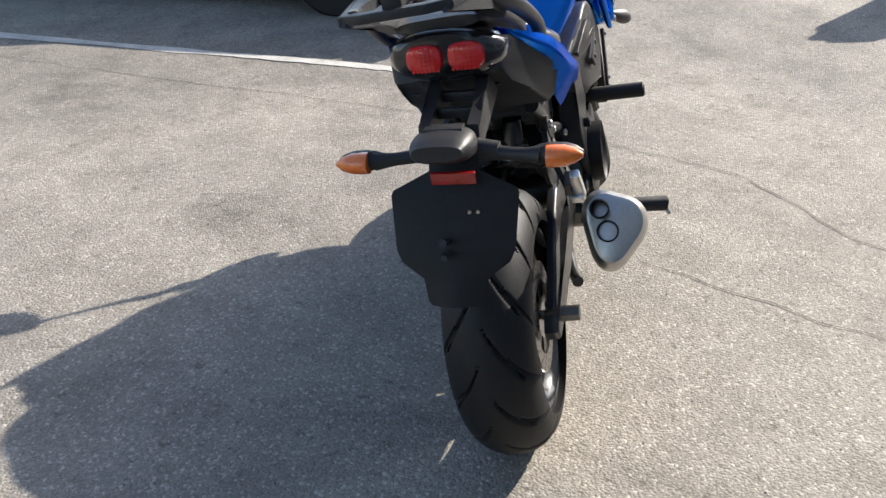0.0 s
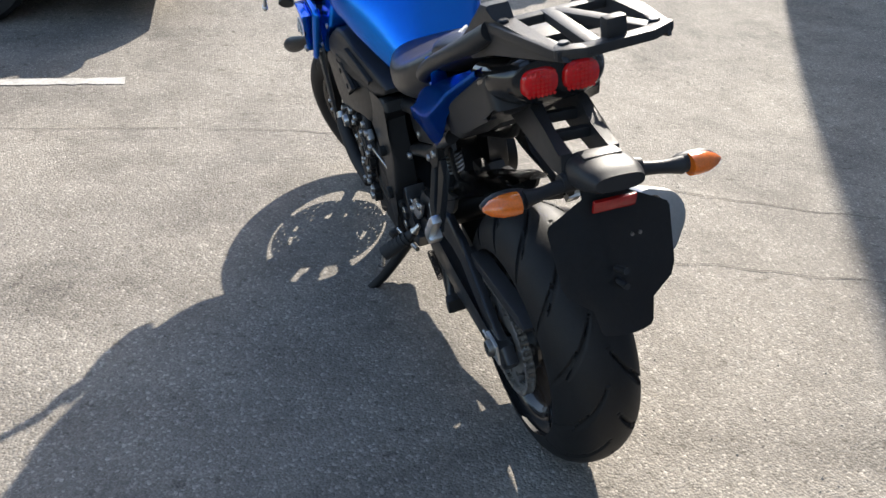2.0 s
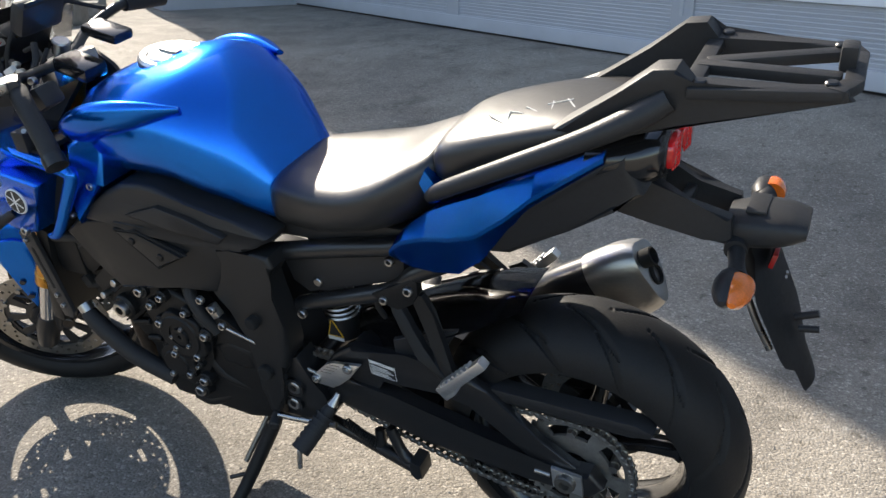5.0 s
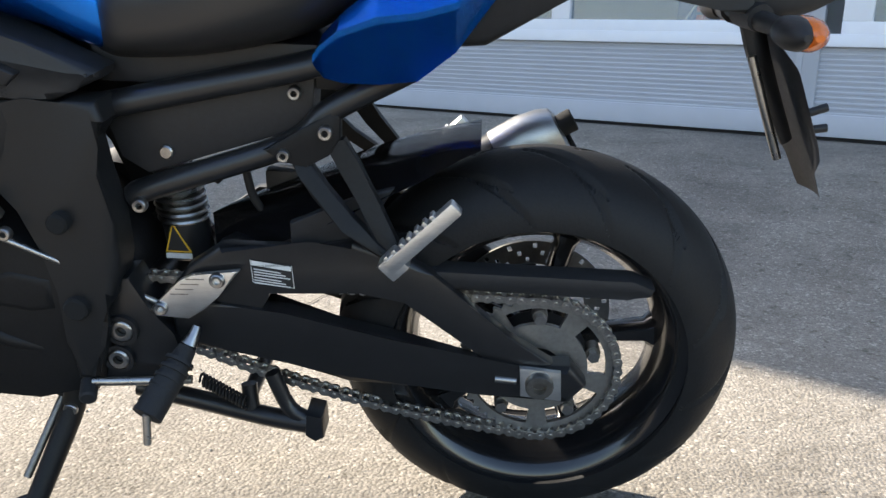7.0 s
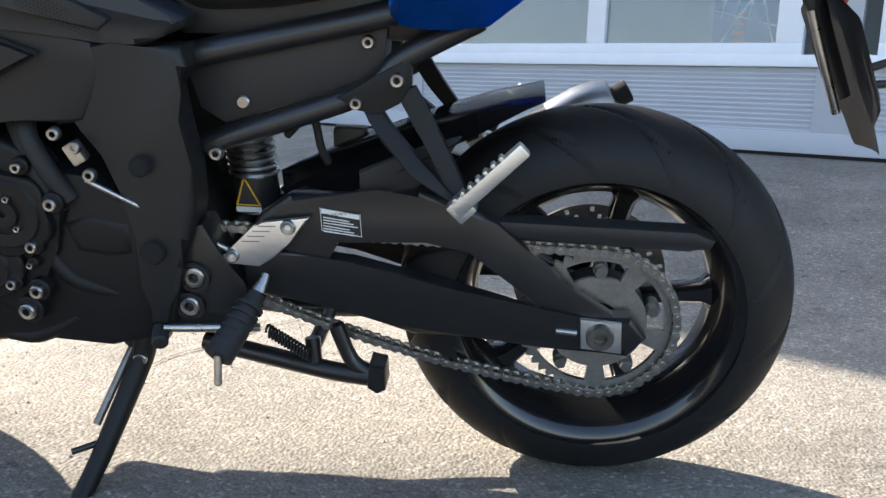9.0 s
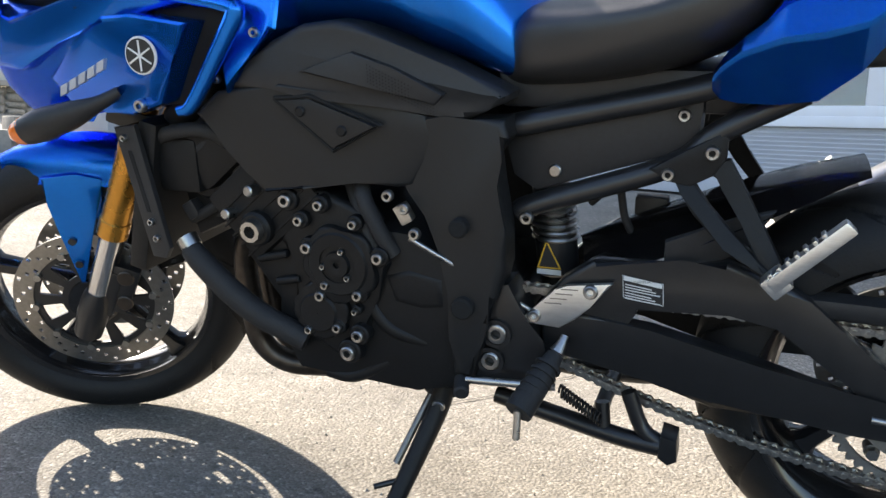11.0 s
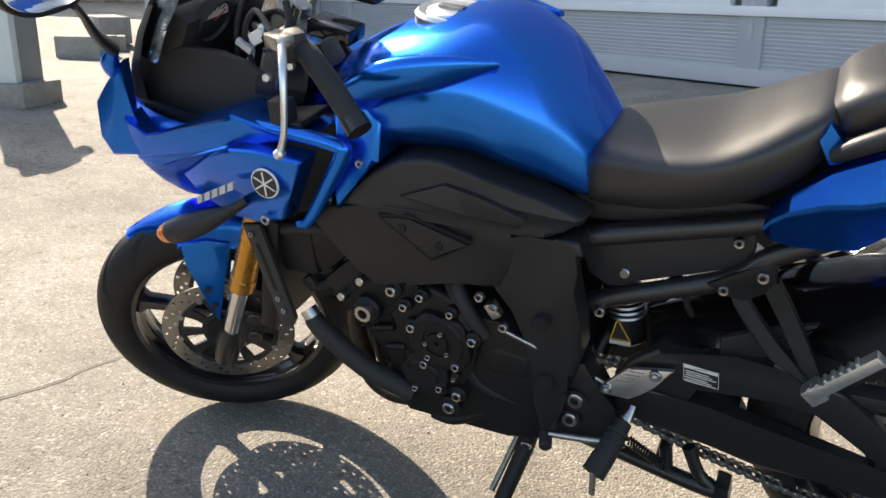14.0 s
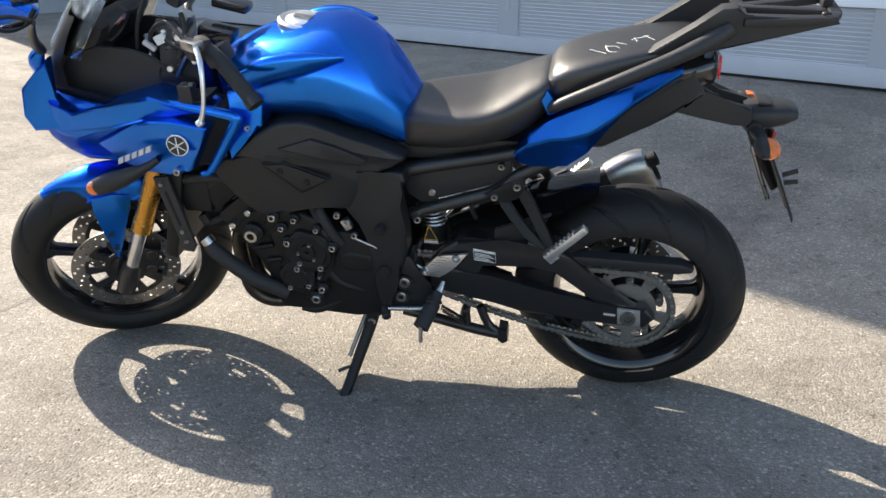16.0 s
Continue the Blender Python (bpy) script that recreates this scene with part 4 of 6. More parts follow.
def lobed(cx, cz, r, lobes, y0, y1, turn=0.0):
    """Cover whose rim swells round its bolts."""
    return plate([(cx + r * (1 + 0.07 * math.cos(lobes * a + turn)) * math.cos(a), cz + r * (1 + 0.07 * math.cos(lobes * a + turn)) * math.sin(a)) for a in [2 * math.pi * k / 48 for k in range(48)]], y0, y1, 0.006, seg=3)


part("alternator_cover", lobed(0.832, 0.465, 0.061, 5, 0.12, 0.187, 0.7), ENGINE, case)
part("alternator_ring", lathe([(0.030, 0.185), (0.030, 0.1895), (0.048, 0.1905), (0.052, 0.186), (0.030, 0.185)], (0.834, 0, 0.467), 40), ENGINE, case)
part("starter_cover", lobed(0.872, 0.384, 0.047, 4, 0.12, 0.184, 0.3), ENGINE, case)
part("starter_disc", lathe([(0.001, 0.188), (0.030, 0.188), (0.034, 0.183), (0.001, 0.183)], (0.875, 0, 0.381), 32), ENGINE, case)
for k in range(3):
    part("case_rib", rod((0.985 - 0.030 * k, 0.168, 0.455 - 0.036 * k), (0.930 - 0.020 * k, 0.172, 0.470 - 0.040 * k), 0.007, 10, 0.002), ENGINE, case)
part("case_web", plate([(1.015, 0.46), (0.985, 0.50), (0.935, 0.49), (0.90, 0.40), (0.92, 0.36), (0.955, 0.38)], 0.10, 0.160, 0.008), ENGINE, case)
disc_cover("sprocket_cover_boss", (0.655, 0.43), 0.05, 0.10, 0.14)
disc_cover("clutch_cover", (0.70, 0.43), 0.085, -0.12, -0.185)
part("sprocket_cover", plate([(0.782, 0.462), (0.723, 0.474), (0.662, 0.464), (0.662, 0.364), (0.672, 0.318), (0.747, 0.330), (0.788, 0.365), (0.800, 0.403)], 0.10, 0.152, 0.012, seg=3), ENGINE, case)
part("cover_bulge", plate([(0.768, 0.452), (0.725, 0.466), (0.668, 0.455), (0.667, 0.405), (0.705, 0.398), (0.752, 0.405)], 0.12, 0.168, 0.014, seg=3), ENGINE, case)
part("cover_ridge", tube([(0.788, 0.152, 0.450), (0.795, 0.158, 0.405), (0.765, 0.158, 0.362), (0.715, 0.155, 0.345), (0.668, 0.152, 0.338)], [0.010, 0.012, 0.013, 0.012, 0.010], steps=5), ENGINE, case)
part("cover_hub", lathe([(0.005, 0.186), (0.005, 0.192), (0.013, 0.194), (0.020, 0.193), (0.022, 0.186), (0.005, 0.186)], (0.834, 0, 0.467), 24), ENGINE, case)
part("oil_pipe", tube([(0.880, 0.150, 0.262), (0.837, 0.156, 0.263), (0.790, 0.156, 0.285), (0.745, 0.150, 0.312), (0.70, 0.140, 0.322)], 0.012, steps=5), ENGINE, case)
ring_bolts = [(0.916, 0.562, 0.013), (0.859, 0.559, 0.010), (0.895, 0.532, 0.010), (0.885, 0.489, 0.011), (0.765, 0.484, 0.011), (0.867, 0.412, 0.010), (0.802, 0.420, 0.010), (0.825, 0.489, 0.006), (0.858, 0.462, 0.006), (0.817, 0.447, 0.006), (0.857, 0.431, 0.008), (0.808, 0.393, 0.006), (0.841, 0.361, 0.009), (0.892, 0.351, 0.008), (0.806, 0.352, 0.012), (0.825, 0.320, 0.0145), (0.803, 0.534, 0.009)]
for x, z, r in ring_bolts:
    y = 0.1885
    part("bolt_boss", rod((x, 0.15, z), (x, y - 0.003, z), r * 1.4, 16, 0.002), ENGINE, case)
    bolt((x, y, z), r * 0.88, case)
part("oil_filler_ring", lathe([(0.010, 0.236), (0.010, 0.252), (0.017, 0.252), (0.019, 0.246), (0.019, 0.22), (0.010, 0.236)], (0.974, -0.046, 0.511), 10), STEEL, case)
part("cam_end_boss", rod((0.974, 0.12, 0.511), (0.974, 0.193, 0.511), 0.028, 24, 0.004), ENGINE, case)
part("water_pump_pipe", tube([(0.81, 0.13, 0.602), (0.795, 0.165, 0.575), (0.772, 0.172, 0.530), (0.748, 0.165, 0.485)], 0.013), GRIP, case)
part("breather_hose", tube([(0.84, 0.12, 0.600), (0.815, 0.15, 0.570), (0.79, 0.165, 0.520), (0.775, 0.165, 0.480)], 0.012), GRIP, case)
clamp = part("hose_clamp", box((0.722, 0.18, 0.556), (0.020, 0.018, 0.030), 0.003, Matrix.Rotation(radians(30), 4, "Y")), STEEL, case, "steel shift arm clamp")
for x, z in ((0.743, 0.583), (0.703, 0.529), (0.718, 0.566)):
    bolt((x, 0.190, z), 0.009, case)
for x, z in ((0.973, 0.570), (1.019, 0.529)):
    part("spark_plug_stud", rod((x, 0.165, z), (x + 0.004, 0.197, z + 0.004), 0.009, 10, 0.002), STEEL, case)
part("crash_slider", tube([(1.106, 0.185, 0.478), (1.085, 0.192, 0.452), (1.00, 0.188, 0.375), (0.905, 0.175, 0.325)], [0.014, 0.020, 0.021, 0.020], steps=3), GRIP, bike, "black rubber radiator hose")
part("hose_band", rod((1.110, 0.185, 0.484), (1.098, 0.188, 0.469), 0.0175, 16), STEEL, bike)

part("frame_slider", rod((0.87, -0.15, 0.545), (0.865, -0.325, 0.543), 0.022, 20, 0.005), GRIP, bike, "black plastic crash bobbin")

# exhaust
for k, y in enumerate((0.10, 0.035, -0.035, -0.10)):
    part("exhaust_header", tube([(1.03, y, 0.50), (1.06, y, 0.43), (1.056, y, 0.33), (1.045, y * 0.98, 0.268), (1.00, y * 0.9, 0.232), (0.93, y * 0.7, 0.225), (0.80, y * 0.45, 0.228)], 0.020), HEADER_PIPE, bike, "heat-stained steel exhaust header pipe")
part("collector_box", body([(0.86, 0.205, 0.25, 0.06, 0.5, 3), (0.80, 0.20, 0.265, 0.09, 0.5, 3), (0.74, 0.205, 0.27, 0.09, 0.5, 3), (0.70, 0.215, 0.265, 0.06, 0.5, 3)], 24, 3), BLACK_PAINT, bike)
part("link_pipe", tube([(0.72, -0.06, 0.215), (0.60, -0.13, 0.27), (0.45, -0.18, 0.33), (0.30, -0.22, 0.375), (0.21, -0.235, 0.41)], 0.026), HEADER_PIPE, bike)


def muffler_ring(t, grow=1.0):
    """Three-cornered section with round corners, tilted along the silencer's axis."""
    c = Vector((0.222, -0.238, 0.389)).lerp(Vector((-0.003, -0.262, 0.518)), t)
    ax = Vector((-0.225, -0.017, 0.135)).normalized()
    u = Vector((0, 1, 0)).cross(ax).normalized() * -1
    v = ax.cross(u)
    out = []
    for k in range(36):
        a = 2 * math.pi * k / 36
        r = 0.068 * (1 + 0.12 * math.cos(3 * (a - 1.85)))
        out.append(c + grow * r * (u * math.sin(a) * 1.18 + v * math.cos(a) * 0.92))
    return out


can = part("silencer", loft([muffler_ring(-0.05, 0.45), muffler_ring(0.06, 0.80), muffler_ring(0.2, 0.95), muffler_ring(0.5, 1.0), muffler_ring(0.80, 1.0)]), BLACK_PAINT, bike, "stubby three-cornered silencer with brushed steel end cap")
part("end_cap", loft([muffler_ring(0.72, 1.03), muffler_ring(0.92, 1.05), muffler_ring(1.06, 0.97), muffler_ring(1.13, 0.86), muffler_ring(1.15, 0.70)]), MUFFLER, can, "brushed steel end cap")
ax = Vector((-0.225, -0.017, 0.135)).normalized()
for off, r in (((0.004, 0.010, 0.030), 0.017), ((-0.004, -0.002, -0.018), 0.0195)):
    c = Vector((-0.040, -0.2515, 0.546)) + Vector(off)
    bm = bmesh.new()
    s = ax.orthogonal().normalized()
    u = ax.cross(s)
    rings = [[c + ax * d + q * (s * math.cos(2 * math.pi * k / 20) + u * math.sin(2 * math.pi * k / 20)) for k in range(20)] for d, q in ((-0.02, r + 0.002), (0.006, r + 0.003), (0.008, r), (-0.018, r * 0.96), (-0.018, 0.001))]
    part("outlet", loft(rings, bm=bm), HOLE, can)
part("silencer_hanger", plate([(0.23, 0.555), (0.20, 0.572), (0.165, 0.552), (0.18, 0.52), (0.21, 0.53)], -0.15, -0.165, 0.003), BLACK_PAINT, bike)

# ---- tank, seat, tail ----
part("fuel_tank", body([(1.045, 0.83, 0.930, 0.085, 0.5, 2.4), (1.01, 0.80, 0.958, 0.125, 0.45, 2.5), (0.95, 0.79, 0.984, 0.165, 0.5, 2.5), (0.88, 0.80, 1.004, 0.188, 0.52, 2.4), (0.80, 0.80, 1.018, 0.197, 0.54, 2.3), (0.745, 0.79, 1.019, 0.189, 0.52, 2.3), (0.70, 0.77, 1.003, 0.176, 0.48, 2.3), (0.65, 0.755, 0.969, 0.155, 0.42, 2.3), (0.615, 0.74, 0.924, 0.134, 0.38, 2.4), (0.58, 0.73, 0.868, 0.112, 0.35, 2.5), (0.558, 0.735, 0.832, 0.09, 0.35, 2.5)], 40, 5), BLUE, bike, "glossy metallic blue fuel tank", sharp=60)
for side in (1, -1):
    own = []
    for x, z, y in ((0.985, 0.900, 0.155), (0.93, 0.925, 0.188), (0.86, 0.955, 0.196), (0.78, 0.968, 0.184), (0.70, 0.972, 0.150)):
        own.append((x, side * y, z))
    part("tank_shoulder", tube(own, [0.012, 0.034, 0.042, 0.036, 0.008], steps=6, flat=0.6, n=20), BLUE, bike)
cap = part("fuel_cap", lathe([(0.001, 0.008), (0.040, 0.008), (0.046, 0.005), (0.050, 0.0), (0.050, -0.012), (0.001, -0.012)], (0, 0, 0), 48, axis="Z"), ALU, bike, "aluminium fuel filler cap")
cap.matrix_local = Matrix.Translation((0.835, 0, 1.008)) @ Matrix.Rotation(radians(-8), 4, "Y")
part("cap_ring", lathe([(0.050, 0.004), (0.062, 0.006), (0.067, 0.0), (0.067, -0.014), (0.050, -0.014), (0.050, 0.004)], (0, 0, 0), 48, axis="Z"), ALU, cap)
part("key_flap", box((0.006, 0, 0.010), (0.045, 0.018, 0.006), 0.002), BOLT, cap)


def airbox_cover(side):
    pts = [(0.998, 0.729, 0.012), (0.955, 0.768, 0.010), (0.913, 0.800, 0.006), (0.865, 0.822, 0.002), (0.816, 0.827, 0.0), (0.787, 0.822, -0.002), (0.731, 0.797, -0.010), (0.654, 0.764, -0.028), (0.575, 0.727, -0.05), (0.578, 0.716, -0.05), (0.604, 0.704, -0.045), (0.635, 0.690, -0.034), (0.660, 0.690, -0.025), (0.763, 0.711, -0.002), (0.859, 0.731, 0.004), (0.924, 0.733, 0.010)]
    return plate([(x, z, side * d) for x, z, d in pts], side * 0.09, side * 0.190, 0.012, seg=3)


for side in (1, -1):
    cov = part("airbox_cover", airbox_cover(side), BLACK_PLASTIC, bike, "grained black plastic cover below the tank")
    part("cover_panel", plate([(0.872, 0.757, 0.004 * side), (0.790, 0.785, 0), (0.735, 0.765, -0.008 * side), (0.662, 0.727, -0.024 * side), (0.676, 0.712, -0.022 * side), (0.76, 0.735, -0.004 * side)], side * 0.15, side * 0.1915, 0.003), BLACK_PLASTIC, cov)
    bm = bmesh.new()
    for i in range(22):
        for j in range(6):
            x, z = 0.765 - 0.0042 * i, 0.768 - 0.0022 * i - 0.0046 * j
            bmesh.ops.create_circle(bm, cap_ends=True, segments=6, radius=0.0011, matrix=Matrix.Translation((x, side * (0.1921 - 0.024 * smooth(0.78, 0.66, x)), z)) @ Matrix.Rotation(radians(90), 4, "X"))
    # Flat discs; the dark inside each small hole is their colour.
    part("perforation", bm, HOLE, cov)

part("rider_seat", body([(0.600, 0.728, 0.800, 0.085, 0.5, 3.0), (0.57, 0.725, 0.838, 0.115, 0.55, 3.2), (0.52, 0.728, 0.846, 0.132, 0.62, 3.2), (0.46, 0.735, 0.852, 0.150, 0.66, 3.0), (0.39, 0.748, 0.864, 0.158, 0.68, 2.8), (0.33, 0.765, 0.888, 0.152, 0.66, 2.7), (0.28, 0.79, 0.913, 0.132, 0.62, 2.7), (0.245, 0.83, 0.925, 0.112, 0.6, 2.8), (0.225, 0.86, 0.915, 0.09, 0.55, 2.8)], 40, 5), VINYL, bike, "black vinyl rider seat", sharp=70)
part("seat_base", box((0.43, 0, 0.728), (0.36, 0.165, 0.060), 0.012), BLACK_PLASTIC, bike)
pill = part("pillion_seat", body([(0.245, 0.885, 0.925, 0.085, 0.5, 3.2), (0.225, 0.868, 0.948, 0.108, 0.5, 3.2), (0.18, 0.878, 0.968, 0.118, 0.55, 3.0), (0.10, 0.915, 0.990, 0.116, 0.55, 3.0), (0.02, 0.950, 1.006, 0.108, 0.55, 3.0), (-0.05, 0.975, 1.015, 0.098, 0.55, 3.0), (-0.09, 0.985, 1.008, 0.08, 0.5, 3.0)], 36, 5), VINYL, bike, "black vinyl pillion seat with white hand-drawn marks", sharp=70)
marks = [[(0.150, 0.055), (0.125, 0.075)], [(0.118, 0.050), (0.100, 0.058), (0.094, 0.075), (0.112, 0.070), (0.118, 0.050)], [(0.092, 0.040), (0.062, 0.062)], [(0.058, 0.028), (0.052, 0.052)], [(0.060, 0.030), (0.035, 0.022)], [(0.035, 0.022), (0.020, 0.045)]]
for m in marks:
    cx, cy = sum(p[0] for p in m) / len(m), sum(p[1] for p in m) / len(m)
    m = [(cx + 1.45 * (x - cx), cy + 1.45 * (y - cy)) for x, y in m]
    pts = [(x, y, 0.9905 + (0.10 - x) * 0.19 - 0.35 * max(0, y - 0.03) ** 1.3) for x, y in m]
    part("chalk_mark", tube(pts, 0.0027, n=6, steps=4, flat=0.5), CHALK, pill)

# tail cowl and under tail
def flared(pts, side):
    """The cowl stands further out on the exhaust side."""
    more = 0.0 if side > 0 else 0.045
    return [(x, z, side * (d + more * smooth(-0.08, 0.10, x))) for x, z, d in pts]


for side in (1, -1):
    rows = []
    for x, zt, zr, zb, out in ((0.312, 0.762, 0.754, 0.738, 0.000), (0.302, 0.780, 0.768, 0.728, 0.004), (0.280, 0.804, 0.786, 0.724, 0.010), (0.234, 0.842, 0.804, 0.724, 0.014), (0.189, 0.864, 0.810, 0.730, 0.014), (0.145, 0.882, 0.822, 0.765, 0.010), (0.100, 0.904, 0.854, 0.828, 0.004), (0.056, 0.924, 0.892, 0.872, -0.008), (-0.045, 0.968, 0.958, 0.948, -0.036)):
        o = out + (0.0 if side > 0 else 0.045 * smooth(-0.08, 0.10, x))
        rows.append([Vector((x, side * (0.100 + 0.5 * o), zt - 0.004)), Vector((x, side * (0.128 + o), zt)), Vector((x, side * (0.135 + o), zt - 0.25 * (zt - zr))), Vector((x, side * (0.150 + o), zr + 0.004)), Vector((x, side * (0.150 + o), zr - 0.004)), Vector((x, side * (0.130 + 0.6 * o), zb))])
    bm = loft(rows, cap=False, closed=False)
    bmesh.ops.solidify(bm, geom=bm.faces[:], thickness=0.006)
    cowl = part("tail_cowl", bm, BLUE, bike, "metallic blue tail cowl", sharp=14)
    part("cowl_tongue", plate([(0.256, 0.880), (0.243, 0.905), (0.225, 0.880), (0.222, 0.850), (0.240, 0.845)], side * 0.085, side * 0.122, 0.004), BLUE, cowl)
    part("tail_side", plate(flared([(0.155, 0.765, -0.02), (0.115, 0.828, 0.004), (0.085, 0.862, 0.004), (-0.045, 0.950, -0.020), (-0.075, 0.965, -0.03), (-0.10, 0.90, -0.034), (-0.055, 0.880, -0.024), (0.013, 0.828, -0.022), (0.11, 0.768, -0.022)], side), side * 0.05, side * 0.136, 0.014, seg=3), BLACK_PLASTIC, bike, "black plastic tail side panel")
part("under_tray", body([(0.28, 0.70, 0.80, 0.09, 0.5, 4), (0.15, 0.76, 0.87, 0.095, 0.5, 4), (0.02, 0.83, 0.94, 0.09, 0.5, 4), (-0.08, 0.885, 0.985, 0.075, 0.5, 4), (-0.12, 0.93, 0.985, 0.05, 0.5, 4)], 20, 3), BLACK_PLASTIC, bike)

# tail lamp
lampbox = part("tail_lamp", body([(-0.02, 0.885, 0.965, 0.118, 0.5, 2.4), (-0.085, 0.882, 0.978, 0.112, 0.5, 2.4), (-0.118, 0.888, 0.982, 0.096, 0.5, 2.4), (-0.128, 0.898, 0.974, 0.082, 0.5, 2.4)], 32, 4), GLOSS_BLACK, bike, "black-rimmed red twin tail lamp")
for side in (1, -1):
    part("red_lens", body([(-0.045, 0.912, 0.950, 0.040, 0.5, 2.8), (-0.105, 0.906, 0.960, 0.037, 0.5, 2.8), (-0.132, 0.908, 0.958, 0.034, 0.5, 2.8), (-0.137, 0.914, 0.952, 0.028, 0.5, 2.8)], 24, 4), RED_LENS, lampbox, "red faceted tail lamp lens").location = (0.0, side * 0.039 - 0.006, 0)
    bm = bmesh.new()
    for i in range(7):
        for j in range(6):
            x = -0.1368 + 0.0010 * abs(i - 3)
            own = rod((x, side * (0.014 + 0.0078 * i) - 0.006, 0.912 + 0.0078 * j), (x - 0.0025, side * (0.014 + 0.0078 * i) - 0.006, 0.912 + 0.0078 * j), 0.0032, 6)
            me = bpy.data.meshes.new("tmp")
            own.to_mesh(me)
            own.free()
            bm.from_mesh(me)
            bpy.data.meshes.remove(me)
    part("lens_relief", bm, RED_GLINT_FACET, lampbox)

# plate holder and rear indicators
holder = part("plate_holder", body([(-0.205, 0.780, 0.828, 0.044, 0.5, 3.0), (-0.245, 0.778, 0.838, 0.056, 0.5, 2.8), (-0.29, 0.788, 0.838, 0.054, 0.5, 2.8), (-0.318, 0.802, 0.830, 0.044, 0.5, 2.8)], 28, 4), BLACK_PLASTIC, bike, "black plastic number plate holder and mudguard")
for side in (1, -1):
    part("holder_leg", plate([(-0.055, 0.882), (-0.095, 0.880), (-0.15, 0.848), (-0.215, 0.832), (-0.22, 0.788), (-0.178, 0.792), (-0.10, 0.806), (0.01, 0.828)], side * 0.034, side * 0.056, 0.006), BLACK_PLASTIC, holder)
for x, z in ((-0.09, 0.848), (-0.14, 0.832)):
    part("cross_web", box((x, 0, z), (0.018, 0.07, 0.02), 0.004), BLACK_PLASTIC, holder)
part("lamp_lid", box((-0.245, 0, 0.838), (0.03, 0.07, 0.006), 0.003), BLACK_PLASTIC, holder)
part("red_reflector", box((-0.277, -0.014, 0.757), (0.008, 0.080, 0.024), 0.002, Matrix.Rotation(radians(-14), 4, "Y")), RED_REFLECTOR, holder, "red rear reflector bar")


def flap_x(z):
    return -0.235 - (0.80 - z) * 0.46


bm = bmesh.new()
rows = []
for z, hw in [(0.80, 0.045), (0.762, 0.045), (0.732, 0.112), (0.724, 0.116), (0.635, 0.108), (0.615, 0.098), (0.588, 0.058), (0.552, 0.050), (0.545, 0.044)]:
    rows.append([bm.verts.new((flap_x(z) - 0.010 * (1 - (q) ** 2), hw * q - 0.010, z)) for q in (-1, -0.6, -0.2, 0.2, 0.6, 1)])
for a, b in zip(rows, rows[1:]):
    for i in range(5):
        bm.faces.new((a[i], a[i + 1], b[i + 1], b[i]))
bmesh.ops.solidify(bm, geom=bm.faces[:], thickness=0.012)
part("mudflap", bm, BLACK_PLASTIC, holder, "black plastic mudflap with no number plate")
part("flap_spine", tube([(-0.225, 0, 0.80), (-0.255, 0, 0.72), (-0.305, 0, 0.62)], [0.022, 0.020, 0.012], steps=3, flat=0.6), BLACK_PLASTIC, holder)
part("flap_bracket", tube([(-0.232, 0.03, 0.735), (-0.262, 0.03, 0.66), (-0.29, 0.02, 0.60)], 0.006, steps=3), STEEL, holder)
for y in (-0.055, -0.04):
    part("flap_rivet", rod((flap_x(0.70) - 0.013, y, 0.70), (flap_x(0.70) - 0.0165, y, 0.70), 0.0035, 10), BOLT, holder)
part("flap_peg", rod((-0.318, 0, 0.655), (-0.352, 0, 0.668), 0.006, 10), BLACK_PLASTIC, holder)
part("flap_peg", rod((-0.326, 0, 0.635), (-0.356, 0, 0.640), 0.006, 10), BLACK_PLASTIC, holder)
for side in (1, -1):
    def at(x, y, z):
        return Vector((x, side * y - 0.014, z))
    ind = part("rear_indicator", tube([at(-0.225, 0.03, 0.785), at(-0.228, 0.075, 0.782), at(-0.235, 0.115, 0.780), at(-0.240, 0.150, 0.779)], [0.014, 0.013, 0.012, 0.017], steps=4, n=16), BLACK_PLASTIC, bike, "black indicator stalk with an amber lens")
    part("stalk_base", tube([at(-0.222, 0.02, 0.79), at(-0.226, 0.075, 0.785)], [0.022, 0.017], steps=1, n=14), BLACK_PLASTIC, ind)
    oval = [2 * math.pi * k / 24 for k in range(24)]
    prof = ((0.140, 0.014, 0.014), (0.150, 0.0175, 0.020), (0.170, 0.0195, 0.023), (0.192, 0.0185, 0.021), (0.210, 0.013, 0.014), (0.222, 0.004, 0.005))
    part("indicator_shell", loft([[at(-0.233 + rx * 0.9 * math.cos(a), y, 0.779 + rz * math.sin(a)) for a in oval] for y, rz, rx in prof]), BLACK_PLASTIC, ind)
    part("amber_lens", loft([[at(-0.246 + rx * math.cos(a), y, 0.779 + rz * 1.02 * math.sin(a)) for a in oval] for y, rz, rx in ((0.160, 0.0188, 0.0215),) + prof[2:]]), AMBER, ind, "amber indicator lens")

ROLLED = Matrix.Translation((0, -0.014, 0.802)) @ Matrix.Rotation(radians(4.5), 4, "X") @ Matrix.Translation((0, 0, -0.79))
holder.matrix_local = ROLLED
for ob in bike.children:
    if ob.name.startswith("rear_indicator"):
        ob.matrix_local = ROLLED
lampbox.matrix_local = Matrix.Translation((0.006, -0.006, 0.010)) @ Matrix.Translation((0, 0, 0.93)) @ Matrix.Rotation(radians(3), 4, "X") @ Matrix.Translation((0, 0, -0.93))

